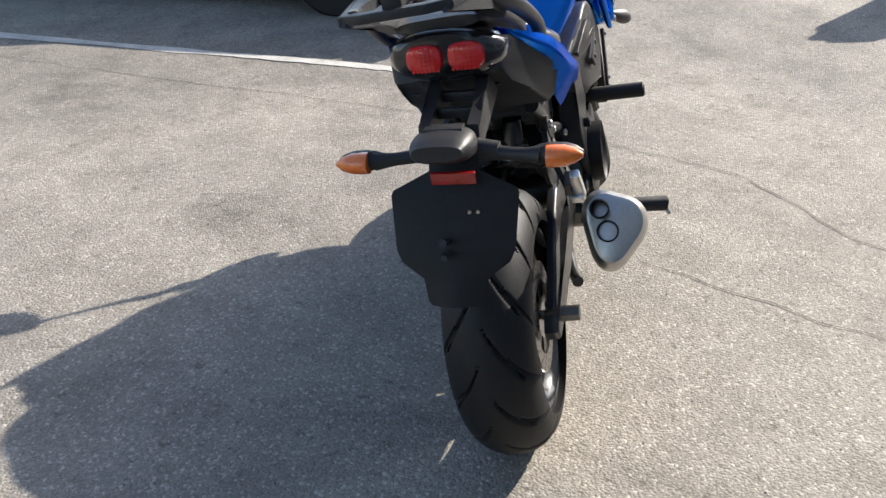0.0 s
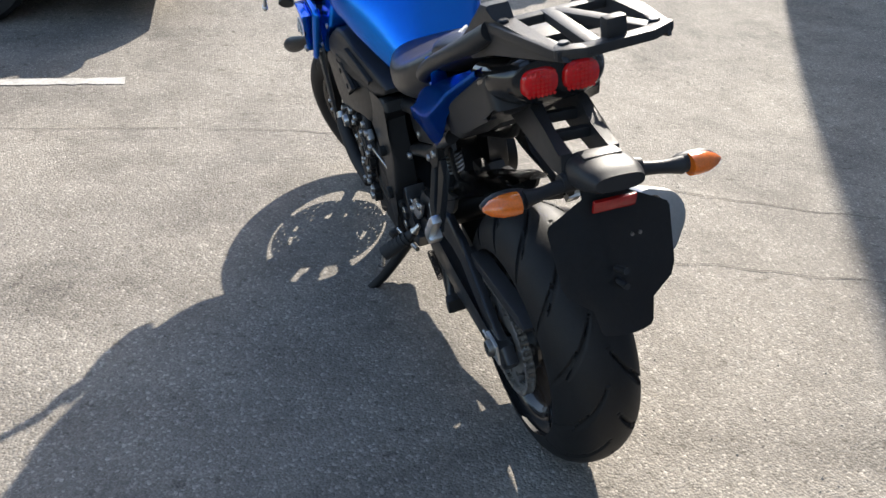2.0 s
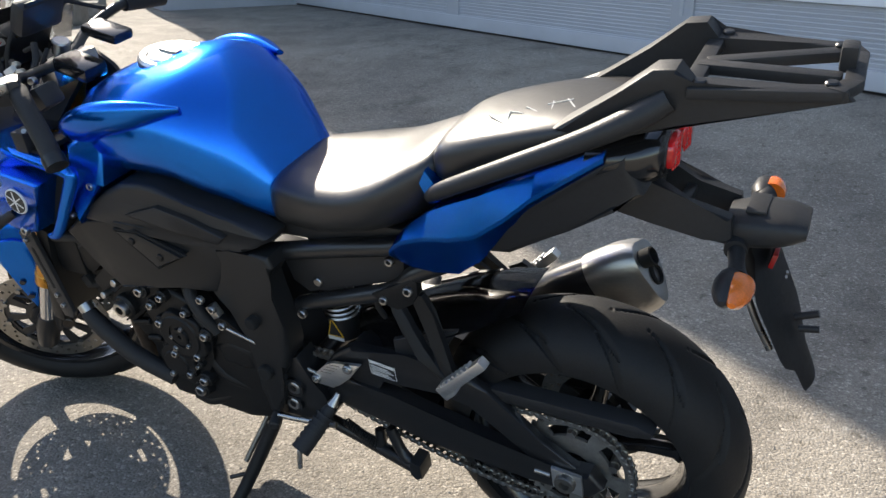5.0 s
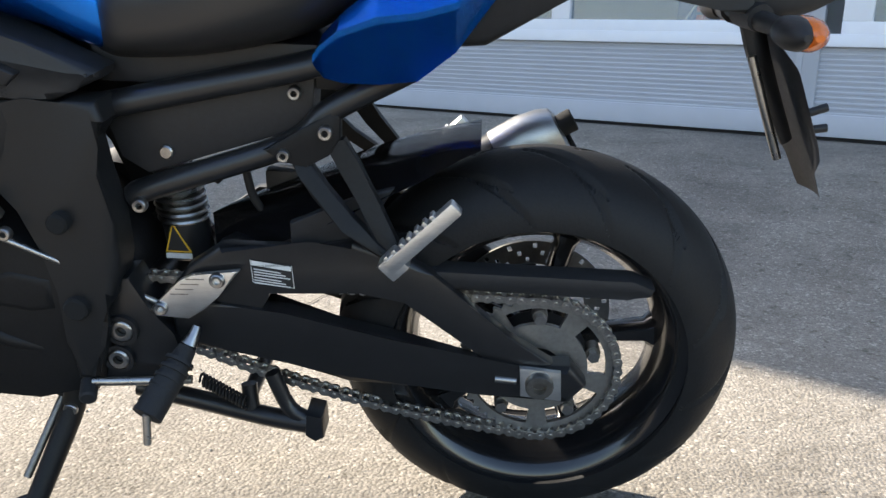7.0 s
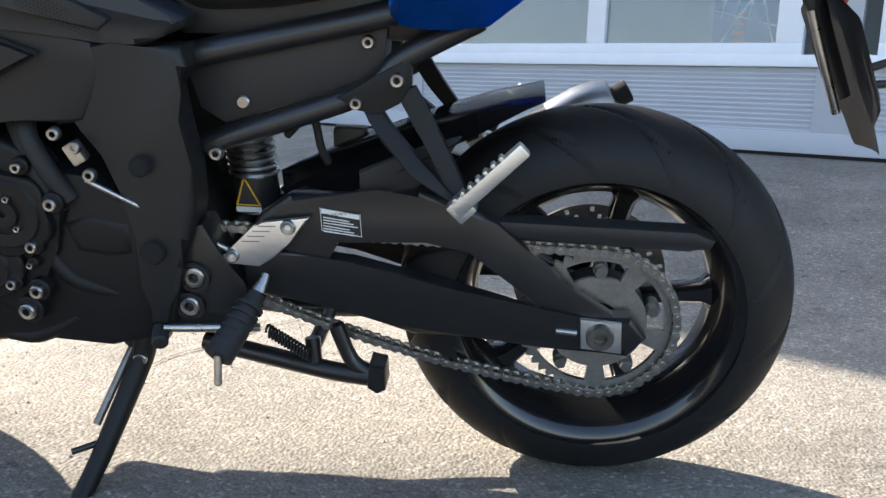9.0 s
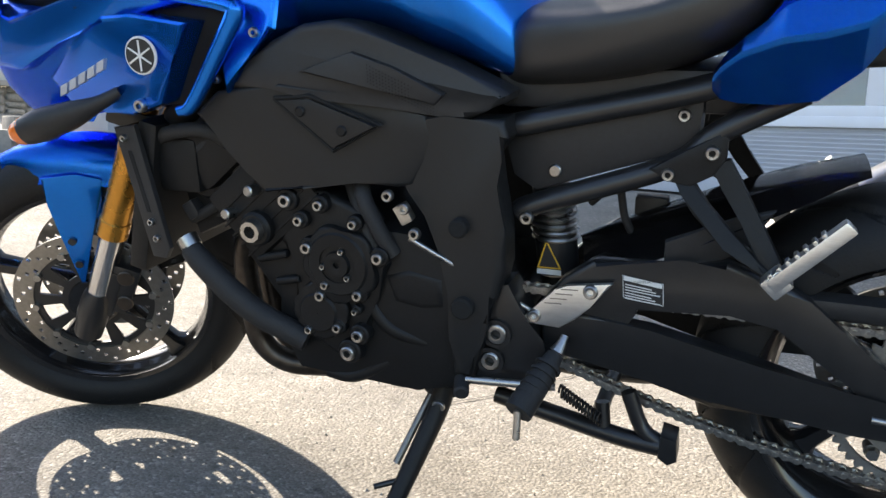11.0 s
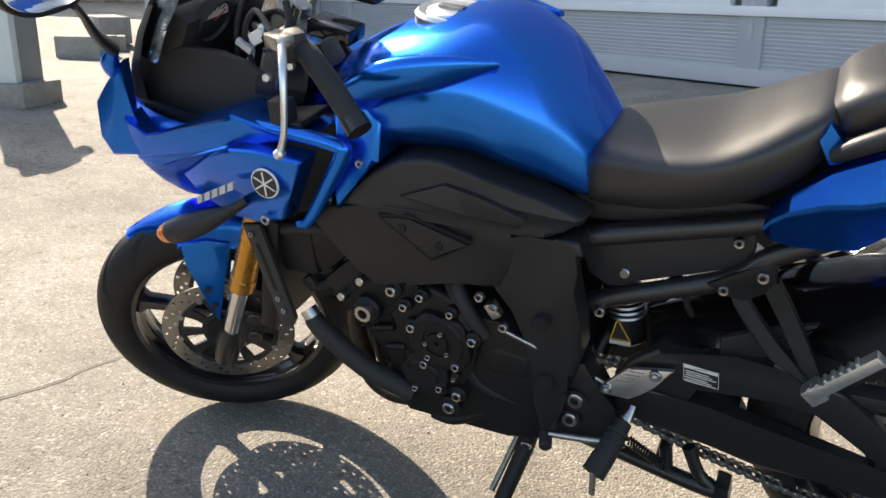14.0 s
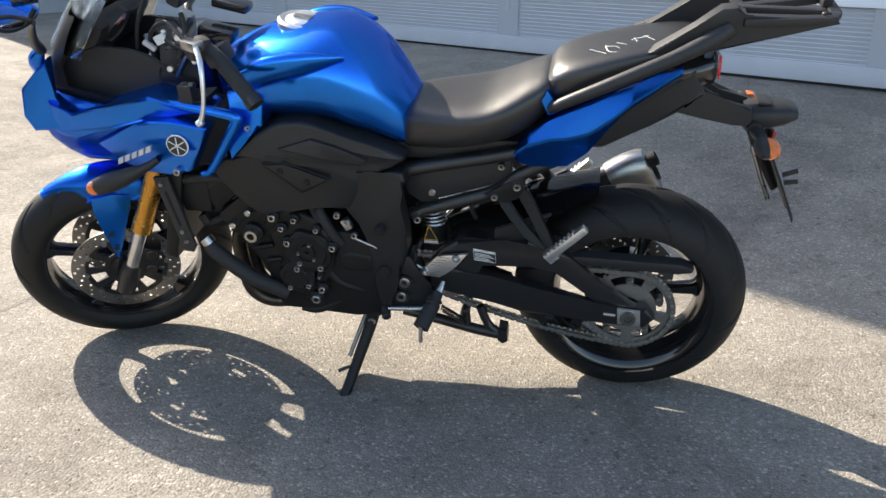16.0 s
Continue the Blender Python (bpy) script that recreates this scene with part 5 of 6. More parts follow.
# grab rails and luggage rack
for side in (1, -1):
    part("grab_rail", tube([(0.235, side * 0.125, 0.862), (0.20, side * 0.142, 0.888), (0.10, side * 0.150, 0.940), (-0.02, side * 0.140, 0.996), (-0.09, side * 0.122, 1.030), (-0.13, side * 0.108, 1.055)], [0.010, 0.013, 0.014, 0.015, 0.018, 0.016], steps=6, flat=1.1), BLACK_PLASTIC, bike, "black cast grab rail")
    part("rail_stay", plate([(0.02, 0.985), (-0.07, 1.045), (-0.120, 1.085), (-0.150, 1.088), (-0.168, 1.066), (-0.345, 1.066, -0.026 * side), (-0.362, 1.050, -0.03 * side), (-0.15, 1.008), (-0.05, 0.972)], side * 0.078, side * 0.116, 0.006), BLACK_PLASTIC, bike, "black cast side arm of the luggage rack")


def rack_bar(pts, wd=0.014, z=0.008):
    """Flat bar of the rack through (x, y) in its sloping plane."""
    bm = bmesh.new()
    for a, b in zip(pts, pts[1:]):
        a, b = Vector(a), Vector(b)
        d = b - a
        c = (a + b) / 2
        zc = 1.058 - (c.x + 0.26) * 0.02
        box((c.x, c.y, zc), (d.length + wd, 2 * wd, 2 * z), 0.004, Matrix.Rotation(math.atan2(d.y, d.x), 4, "Z"), bm)
    return bm


rack = part("luggage_rack", rack_bar([(-0.17, 0.108), (-0.345, 0.080)]), BLACK_PLASTIC, bike, "black cast luggage rack with triangular openings")
for pts in ([(-0.17, -0.108), (-0.345, -0.080)], [(-0.165, -0.105), (-0.165, 0.105)], [(-0.34, -0.085), (-0.356, -0.05), (-0.356, 0.05), (-0.34, 0.085)], [(-0.165, 0.018), (-0.335, 0.030)], [(-0.175, 0.005), (-0.33, -0.062)]):
    part("rack_bar", rack_bar(pts, 0.012), BLACK_PLASTIC, rack)
part("rack_hook", box((-0.345, 0.0, 1.078), (0.022, 0.034, 0.036), 0.006), BLACK_PLASTIC, rack)
for x, y in ((-0.178, 0.100), (-0.178, -0.100), (-0.332, 0.072), (-0.332, -0.072)):
    part("rack_screw", rod((x, y, 1.062), (x, y, 1.071), 0.009, 14, 0.002), BLACK_PAINT, rack)

for ob in bike.children:
    if ob.name.startswith(("rail_stay", "luggage_rack")):
        ob.matrix_local = Matrix.Translation((0.012, -0.004, 0.010))

# ---- front end ----
def fork_point(back, side, z):
    """A point on a fork leg at height z before steering."""
    t = (z - 0.30) / AXIS.z
    return Vector((1.468 + back, side * 0.104, 0.30)) + AXIS * t


for side in (1, -1):
    lower = part("fork_slider", steered(loft([[p for p in r] for r in [[fork_point(0, side, z) + q * (Vector((0.9063, 0, 0.4226)) * math.cos(a) + Vector((0, 1, 0)) * math.sin(a)) for a in [2 * math.pi * k / 24 for k in range(24)]] for z, q in ((0.245, 0.016), (0.252, 0.026), (0.30, 0.030), (0.335, 0.026), (0.345, 0.022))]])), BLACK_PAINT, bike, "black fork foot")
    part("fork_tube", steered(rod(fork_point(0, side, 0.33), fork_point(0, side, 0.50), 0.0205, 24)), CHROME, bike, "chromed inner fork tube")
    part("fork_outer", steered(joined(rod(fork_point(0, side, 0.465), fork_point(0, side, 0.93), 0.0265, 24), rod(fork_point(0, side, 0.462), fork_point(0, side, 0.495), 0.0285, 24, 0.002))), GOLD, bike, "gold anodised upside-down fork tube")
    part("caliper", steered(joined(box((1.405, side * 0.088, 0.345), (0.105, 0.052, 0.052), 0.010, Matrix.Rotation(radians(62), 4, "Y")), box((1.425, side * 0.104, 0.34), (0.03, 0.025, 0.10), 0.005, Matrix.Rotation(radians(-25), 4, "Y")))), BLACK_PAINT, bike, "four-piston front brake caliper")
    for x, z in ((1.388, 0.372), (1.402, 0.318)):
        part("piston_cap", steered(rod((x, side * 0.112, z), (x, side * 0.118, z), 0.016, 20, 0.002)), HEADER_PIPE, bike, "bronze caliper piston cap")
    part("brake_line", steered(tube([(1.40, side * 0.10, 0.40), (1.36, side * 0.11, 0.50), (1.34, side * 0.10, 0.60)], 0.005)), GRIP, bike)
part("front_axle", steered(rod((1.468, -0.13, 0.297), (1.468, 0.13, 0.297), 0.012)), STEEL, bike)
part("lower_triple_clamp", steered(box((1.30, 0, 0.69), (0.08, 0.27, 0.035), 0.01, Matrix.Rotation(radians(-25), 4, "Y"))), BLACK_PAINT, bike)
part("upper_triple_clamp", steered(box((1.185, 0, 0.925), (0.09, 0.27, 0.03), 0.01, Matrix.Rotation(radians(-25), 4, "Y"))), GREY_BLACK, bike)

# front mudguard
rings = []
for k in range(19):
    a = radians(150 - 90 * k / 18)
    R = 0.322 - 0.004 * math.cos(a)
    f = k / 18
    hw = 0.056 + 0.016 * math.sin(math.pi * min(1, f * 1.15)) - 0.034 * smooth(0.75, 1.0, f)
    drop = 0.050 + 0.015 * math.sin(math.pi * f) - 0.03 * smooth(0.8, 1, f)
    rings.append([Vector((1.468 + (R - drop * abs(q) ** 3) * math.cos(a), hw * math.copysign(abs(q) ** 0.8, q), 0.297 + (R - drop * abs(q) ** 3) * math.sin(a))) for q in [-1 + j / 8 for j in range(17)]])
bm = loft(rings, cap=False, closed=False)
bmesh.ops.solidify(bm, geom=bm.faces[:], thickness=0.004)
guard = part("front_mudguard", steered(bm), BLUE, bike, "metallic blue front mudguard", sharp=60)
for side in (1, -1):
    part("guard_leg", steered(plate([(1.395, 0.560), (1.440, 0.575), (1.500, 0.572), (1.502, 0.52), (1.495, 0.44), (1.485, 0.33), (1.458, 0.40), (1.430, 0.47), (1.405, 0.52)], side * 0.062, side * 0.073, 0.005)), BLUE, guard)
    for z in (0.44, 0.39):
        part("guard_bolt", steered(rod((1.478, side * 0.070, z), (1.478, side * 0.078, z), 0.0075, 10)), BLACK_PAINT, guard)

# radiator, brackets
rad = part("radiator", box((1.185, 0, 0.545), (0.035, 0.38, 0.26), 0.006, Matrix.Rotation(radians(-14), 4, "Y")), ENGINE, bike, "black radiator behind the front wheel")
for k in range(24):
    part("radiator_fin", box((1.21, 0, 0.43 + 0.01 * k), (0.004, 0.33, 0.002), 0, Matrix.Rotation(radians(-14), 4, "Y")), ENGINE, rad)
for side in (1, -1):
    br = part("radiator_bracket", plate([(1.208, 0.664), (1.168, 0.669), (1.130, 0.468), (1.140, 0.450), (1.166, 0.452)], side * 0.195, side * 0.205, 0.003), BLACK_PLASTIC, bike)
    # Slot drawn as a near-black patch, its shade put into the colour.
    part("bracket_slot", plate([(1.186, 0.628), (1.178, 0.628), (1.157, 0.528), (1.165, 0.528)], side * 0.204, side * 0.2056, 0), HOLE, br)
    for x, z in ((1.188, 0.648), (1.151, 0.485), (1.158, 0.512)):
        bolt((x, side * 0.206, z), 0.006, br, side)
    part("fan_shroud", box((1.12, side * 0.14, 0.60), (0.08, 0.07, 0.09), 0.012), ENGINE, bike)
    part("coolant_hose", tube([(1.17, side * 0.15, 0.63), (1.12, side * 0.18, 0.655), (1.05, side * 0.175, 0.66), (1.01, side * 0.15, 0.62)], 0.012), GRIP, bike)

# behind the radiator bracket: fan motor, coils and hoses in the dark of the engine bay
for side in (1, -1):
    bay = part("fan_housing", plate([(1.165, 0.640), (1.03, 0.690), (0.985, 0.635), (1.00, 0.575), (1.06, 0.50), (1.125, 0.470)], side * 0.04, side * 0.135, 0.012), ENGINE, bike, "black radiator fan housing and ignition parts")
    part("fan_motor", rod((1.085, side * 0.12, 0.575), (1.085, side * 0.152, 0.575), 0.034, 28, 0.006), ENGINE, bay)
    part("fan_hub", rod((1.085, side * 0.15, 0.575), (1.085, side * 0.160, 0.575), 0.016, 20, 0.003), BLACK_PAINT, bay)
    for x, z, w, h in ((1.135, 0.628, 0.030, 0.020), (1.105, 0.648, 0.022, 0.018), (1.035, 0.648, 0.030, 0.026), (1.025, 0.600, 0.022, 0.030), (1.120, 0.520, 0.024, 0.030)):
        part("connector", box((x, side * 0.142, z), (w, 0.026, h), 0.004, Matrix.Rotation(radians(30), 4, "Y")), BLACK_PLASTIC, bay)
    part("bay_hose", tube([(1.15, side * 0.140, 0.600), (1.12, side * 0.158, 0.610), (1.075, side * 0.160, 0.632), (1.04, side * 0.155, 0.668), (1.00, side * 0.14, 0.690)], 0.011, steps=5), GRIP, bay)
    part("bay_hose", tube([(1.13, side * 0.135, 0.500), (1.09, side * 0.150, 0.520), (1.04, side * 0.152, 0.548), (1.00, side * 0.14, 0.560)], 0.009, steps=5), GRIP, bay)

# fairing
def nose_skin():
    """Open-backed nose shell: half-round sections in plan at each height, swept from the chin to the lip below the screen."""
    rings = []
    for z, xf, hw, xb in ((0.625, 1.505, 0.085, 1.36), (0.66, 1.550, 0.125, 1.30), (0.70, 1.578, 0.160, 1.24), (0.75, 1.590, 0.188, 1.18), (0.80, 1.582, 0.205, 1.12), (0.83, 1.565, 0.212, 1.08), (0.86, 1.542, 0.205, 1.06)):
        ring = []
        for k in range(33):
            q = -1 + 2 * k / 32
            y = hw * math.copysign(abs(q) ** 0.75, q)
            f = (1 - abs(q) ** 2.2)
            ring.append(Vector((xb + (xf - xb) * f ** 0.62, y, z - 0.045 * (1 - f) * smooth(0.75, 0.86, z) + 0.02 * (1 - f))))
        rings.append(ring)
    return rings


bm = loft(nose_skin(), cap=False, closed=False)
bmesh.ops.solidify(bm, geom=bm.faces[:], thickness=0.005)
nose = part("nose_fairing", bm, BLUE, bike, "metallic blue nose fairing", sharp=60)
# lip carrying the screen: a raised rim each side up to the mirror root
for side in (1, -1):
    part("screen_rim", tube([(1.542, side * 0.01, 0.862), (1.520, side * 0.08, 0.880), (1.485, side * 0.14, 0.915), (1.455, side * 0.178, 0.950), (1.425, side * 0.190, 0.985)], [0.014, 0.016, 0.018, 0.020, 0.010], steps=5, flat=0.8), BLUE, nose)
    part("cheek", plate([(1.54, 0.80), (1.525, 0.872), (1.475, 0.915), (1.43, 0.955), (1.445, 0.85), (1.40, 0.815), (1.42, 0.77), (1.52, 0.76)], side * 0.155, side * 0.178, 0.010, seg=3), BLUE, nose)
inner = []
for z, xf, hw, xb in ((0.77, 1.50, 0.15, 1.10), (0.82, 1.525, 0.17, 1.10), (0.88, 1.515, 0.165, 1.40), (0.94, 1.475, 0.165, 1.40), (1.00, 1.435, 0.165, 1.37), (1.05, 1.395, 0.155, 1.34)):
    ring = []
    for k in range(25):
        q = -1 + 2 * k / 24
        f = 1 - abs(q) ** 2.4
        ring.append(Vector((xb + (xf - xb) * f ** 0.6, hw * math.copysign(abs(q) ** 0.8, q), z)))
    inner.append(ring)
bm = loft(inner, cap=False, closed=False)
bmesh.ops.solidify(bm, geom=bm.faces[:], thickness=0.004)
part("inner_fairing", bm, BLACK_PLASTIC, nose, "matt black inner fairing")
for side in (1, -1):
    part("cockpit_panel", plate([(1.408, 0.945), (1.430, 0.904), (1.428, 0.835), (1.373, 0.815), (1.244, 0.858), (1.16, 0.868), (1.120, 0.884), (1.150, 0.925), (1.19, 0.950), (1.24, 0.965), (1.32, 0.972)], side * 0.118, side * 0.130, 0.004), BLACK_PLASTIC, nose, "matt black cockpit side panel")
screen = []
for z, xf, hw, back in ((0.955, 1.505, 0.185, 0.17), (1.02, 1.455, 0.18, 0.16), (1.09, 1.395, 0.165, 0.15), (1.16, 1.325, 0.14, 0.13), (1.21, 1.265, 0.10, 0.09)):
    screen.append([Vector((xf - back * abs(q) ** 2.2, hw * q, z)) for q in [-1 + j / 12 for j in range(25)]])
bm = loft(screen, cap=False, closed=False)
bmesh.ops.solidify(bm, geom=bm.faces[:], thickness=0.003)
part("windscreen", bm, SCREEN, bike, "clear tinted windscreen")

for side in (1, -1):
    s = side
    fp = part("side_fairing", plate([(1.365, 0.735, -0.085 * s), (1.25, 0.795, -0.03 * s), (1.195, 0.818, -0.008 * s), (1.163, 0.837, 0.0), (1.108, 0.840, 0.003 * s), (1.012, 0.828, 0.004 * s), (1.043, 0.772, 0.008 * s), (1.074, 0.712, 0.0), (1.14, 0.690, -0.012 * s), (1.20, 0.690, -0.03 * s), (1.31, 0.688, -0.075 * s)], s * 0.13, s * 0.250, 0.010, seg=3), BLUE, bike, "metallic blue side fairing scoop with a round badge")
    badge = part("badge", rod((1.094, s * 0.250, 0.782), (1.094, s * 0.2545, 0.782), 0.0275, 40, 0.001), WHITE_LABEL, fp, "round black and silver badge")
    part("badge_field", rod((1.094, s * 0.254, 0.782), (1.094, s * 0.2552, 0.782), 0.0245, 40), INK, badge)
    for k in range(3):
        a = math.pi / 2 + 2 * math.pi * k / 3
        c = Vector((1.094, s * 0.2552, 0.782))
        d = Vector((math.cos(a), 0, math.sin(a)))
        part("badge_bar", rod(c - d * 0.022, c + d * 0.022, 0.0016, 6), WHITE_LABEL, badge)
    for k in range(5):
        x0 = 1.165 + 0.021 * k
        yy = s * (0.2505 - 0.16 * max(0, x0 - 1.15) ** 1.0 * 0.55)
        part("lettering_bar", plate([(x0, 0.776 - 0.45 * (x0 - 1.165)), (x0 + 0.014, 0.770 - 0.45 * (x0 - 1.165)), (x0 + 0.018, 0.754 - 0.45 * (x0 - 1.165)), (x0 + 0.004, 0.760 - 0.45 * (x0 - 1.165))], yy - s * 0.006, yy + s * 0.0012, 0), SILVER_PRINT, fp, "silver lettering drawn as plain bars")
    bolt((1.113, s * 0.246, 0.708), 0.010, fp, s)
    part("scoop_frame", tube([(1.16, s * 0.205, 0.872), (1.05, s * 0.218, 0.864), (0.962, s * 0.220, 0.851), (0.950, s * 0.221, 0.838), (0.975, s * 0.226, 0.795), (1.030, s * 0.233, 0.712), (1.055, s * 0.235, 0.700)], [0.006, 0.009, 0.010, 0.011, 0.010, 0.008, 0.006], steps=5, flat=1.3), BLUE, fp)
    # Near-black slab fills the scoop; its colour stands for the shade within.
    part("scoop_shade", plate([(1.16, 0.864), (0.962, 0.846), (1.035, 0.712), (1.12, 0.70), (1.15, 0.80)], s * 0.10, s * 0.205, 0.004), HOLE, fp)
    top = part("upper_fairing_side", plate([(1.455, 0.850, -0.03 * s), (1.38, 0.822, 0.0), (1.165, 0.888, 0.008 * s), (1.02, 0.852, 0.012 * s), (1.12, 0.838, 0.008 * s), (1.20, 0.830, 0.004 * s), (1.30, 0.79, -0.01 * s), (1.40, 0.745, -0.03 * s), (1.47, 0.75, -0.05 * s)], s * 0.12, s * 0.215, 0.010, seg=3), BLUE, bike)
    part("knee_fairing", plate([(0.985, 0.725, 0.02 * s), (0.935, 0.790, 0.016 * s), (0.902, 0.815, 0.004 * s), (0.895, 0.880, -0.01 * s), (0.915, 0.925, -0.03 * s), (0.985, 0.885, -0.01 * s), (0.96, 0.845, 0.008 * s), (0.99, 0.79, 0.02 * s)], s * 0.12, s * 0.195, 0.010, seg=3), BLUE, bike, "metallic blue fairing infill beside the tank")
    bolt((0.936, s * 0.197, 0.811), 0.008, bike, s)
    bolt((0.998, s * 0.212, 0.745), 0.006, bike, s)
    shelf = part("inner_shelf", box((1.14, s * 0.165, 0.862), (0.22, 0.09, 0.012), 0.004, Matrix.Rotation(radians(6), 4, "Y")), GREY_BLACK, bike, "grey plastic fairing shelf")
    # front indicator
    ind = part("front_indicator", tube([(1.175, s * 0.215, 0.722), (1.205, s * 0.232, 0.706), (1.245, s * 0.248, 0.690), (1.290, s * 0.262, 0.675), (1.322, s * 0.270, 0.664)], [0.010, 0.013, 0.023, 0.028, 0.024], steps=5, n=18, flat=0.85), BLACK_PLASTIC, bike, "black front indicator with an amber lens")
    part("amber_lens", tube([(1.318, s * 0.269, 0.666), (1.336, s * 0.273, 0.659), (1.347, s * 0.276, 0.654)], [0.0245, 0.019, 0.005], steps=4, n=18, flat=0.85), AMBER, ind, "amber indicator lens")

# dash
part("dash_panel", box((1.345, 0.0, 0.985), (0.05, 0.25, 0.10), 0.015, Matrix.Rotation(radians(-35), 4, "Y")), BLACK_PLASTIC, bike, "black instrument panel")
c = Matrix.Translation((1.312, 0.045, 1.0)) @ Matrix.Rotation(radians(-125), 4, "Y")
dial = part("tachometer", lathe([(0.001, 0.004), (0.038, 0.004), (0.042, 0.012), (0.046, 0.012), (0.046, -0.01), (0.001, -0.01)], (0, 0, 0), 40, axis="Z"), BLACK_PLASTIC, bike)
dial.matrix_local = c
part("dial_face", lathe([(0.001, 0.0055), (0.038, 0.0055), (0.038, 0.004), (0.001, 0.004)], (0, 0, 0), 40, axis="Z"), WHITE_LABEL, dial)
for k in range(11):
    a = radians(-30 + 24 * k)
    part("dial_tick", rod((0.026 * math.cos(a), 0.026 * math.sin(a), 0.006), (0.035 * math.cos(a), 0.035 * math.sin(a), 0.006), 0.0012, 6), INK, dial)
part("dial_needle", rod((0, 0, 0.0065), (0.02, -0.024, 0.0065), 0.0012, 6), RED_PAINT, dial)
part("digital_display", box((1.315, -0.06, 0.995), (0.008, 0.085, 0.05), 0.003, Matrix.Rotation(radians(-35), 4, "Y")), GLOSS_BLACK, bike)

# handlebar and controls
bar = part("handlebar", tube([(0.935, 0.265, 0.99), (1.02, 0.215, 1.02), (1.075, 0.14, 1.0), (1.13, 0.0, 0.985), (1.20, -0.13, 1.0), (1.20, -0.24, 1.02), (1.195, -0.33, 1.005)], 0.011, steps=6), BLACK_PAINT, bike, "black tubular handlebar")
part("left_grip", tube([(0.985, 0.238, 1.015), (0.95, 0.258, 1.0), (0.90, 0.282, 0.955), (0.870, 0.298, 0.928)], [0.018, 0.0175, 0.0175, 0.0175], steps=4, n=18), GRIP, bar, "black rubber grip")
part("bar_end", tube([(0.872, 0.297, 0.930), (0.858, 0.304, 0.915)], 0.020, steps=1, n=18), BLACK_PAINT, bar)
part("right_grip", tube([(1.20, -0.245, 1.02), (1.195, -0.36, 1.0)], 0.0175, steps=1, n=18), GRIP, bar)
part("switch_block", box((1.0, 0.245, 1.018), (0.05, 0.05, 0.045), 0.010, Matrix.Rotation(radians(-40), 4, "Z")), BLACK_PLASTIC, bar)
part("clutch_lever", tube([(0.99, 0.275, 1.030), (0.965, 0.315, 1.01), (0.958, 0.335, 0.97), (0.962, 0.345, 0.92), (0.972, 0.350, 0.888)], [0.007, 0.0065, 0.0055, 0.005, 0.0065], steps=5), ALU, bar, "bare aluminium clutch lever")
part("lever_ball", rod((0.966, 0.350, 0.893), (0.98, 0.350, 0.884), 0.0085, 12, 0.003), ALU, bar)
part("lever_perch", box((1.005, 0.26, 1.03), (0.05, 0.03, 0.022), 0.005, Matrix.Rotation(radians(-30), 4, "Z")), STEEL, bar)
part("bar_riser", box((1.135, 0.0, 0.965), (0.05, 0.12, 0.05), 0.008), STEEL, bar)
part("clutch_cable", tube([(1.02, 0.25, 1.03), (1.11, 0.17, 1.05), (1.19, 0.11, 0.98), (1.16, 0.10, 0.86), (1.0, 0.10, 0.74)], 0.005), GRIP, bar)
part("wiring_loom", tube([(1.0, 0.24, 1.0), (1.08, 0.15, 0.96), (1.14, 0.11, 0.88), (1.12, 0.10, 0.78)], 0.008), GRIP, bar)
part("brake_hose", tube([(1.19, -0.18, 1.03), (1.22, -0.05, 1.08), (1.25, 0.05, 1.0), (1.27, 0.06, 0.80)], 0.005), GRIP, bar)
part("phone_holder", box((1.105, 0.055, 1.095), (0.035, 0.105, 0.07), 0.012, Matrix.Rotation(radians(-30), 4, "Y")), BLACK_PLASTIC, bike, "black brake fluid reservoir box")
part("display_face", box((1.089, 0.055, 1.103), (0.004, 0.085, 0.052), 0.002, Matrix.Rotation(radians(-30), 4, "Y")), GREY_BLACK, bike)
part("bar_reservoir", box((1.03, -0.03, 1.035), (0.09, 0.055, 0.022), 0.008, Matrix.Rotation(radians(-12), 4, "Y")), GLOSS_BLACK, bike)
part("ignition_lock", rod((1.15, 0.0, 0.99), (1.135, 0.0, 1.02), 0.018, 20, 0.003), STEEL, bike)

# cables, connectors and reservoirs round the steering head
part("connector_block", box((1.155, 0.120, 0.992), (0.030, 0.012, 0.022), 0.003, Matrix.Rotation(radians(25), 4, "Y")), WHITE_LABEL, bar, "white plastic wiring connector")
part("connector_tail", box((1.187, 0.120, 0.975), (0.034, 0.010, 0.012), 0.002, Matrix.Rotation(radians(-35), 4, "Y")), SILVER_PRINT, bar)
res = part("clutch_switch_box", box((1.070, 0.200, 0.890), (0.034, 0.034, 0.050), 0.004), BLACK_PLASTIC, bar, "small black box below the lever")
part("box_screw", rod((1.057, 0.205, 0.914), (1.054, 0.209, 0.918), 0.005, 10), BOLT, res)
part("control_cable", tube([(1.172, 0.100, 1.007), (1.127, 0.130, 0.987), (1.073, 0.170, 0.988), (1.042, 0.200, 0.976)], .0065, steps=5, n=8), GRIP, bar)
part("control_cable", tube([(1.146, 0.120, 0.969), (1.099, 0.150, 0.987), (1.061, 0.180, 0.985), (1.089, 0.160, 0.949), (1.142, 0.120, 0.888)], .0045, steps=5, n=8), STEEL, bar)
part("control_cable", tube([(1.113, 0.080, 1.042), (1.099, 0.100, 1.013), (1.095, 0.130, 0.988), (1.100, 0.150, 0.955)], .0065, steps=5, n=8), GRIP, bar)
part("control_cable", tube([(1.107, 0.060, 1.023), (1.097, 0.100, 0.994), (1.054, 0.150, 0.986), (1.018, 0.180, 0.982)], .0045, steps=5, n=8), GRIP, bar)
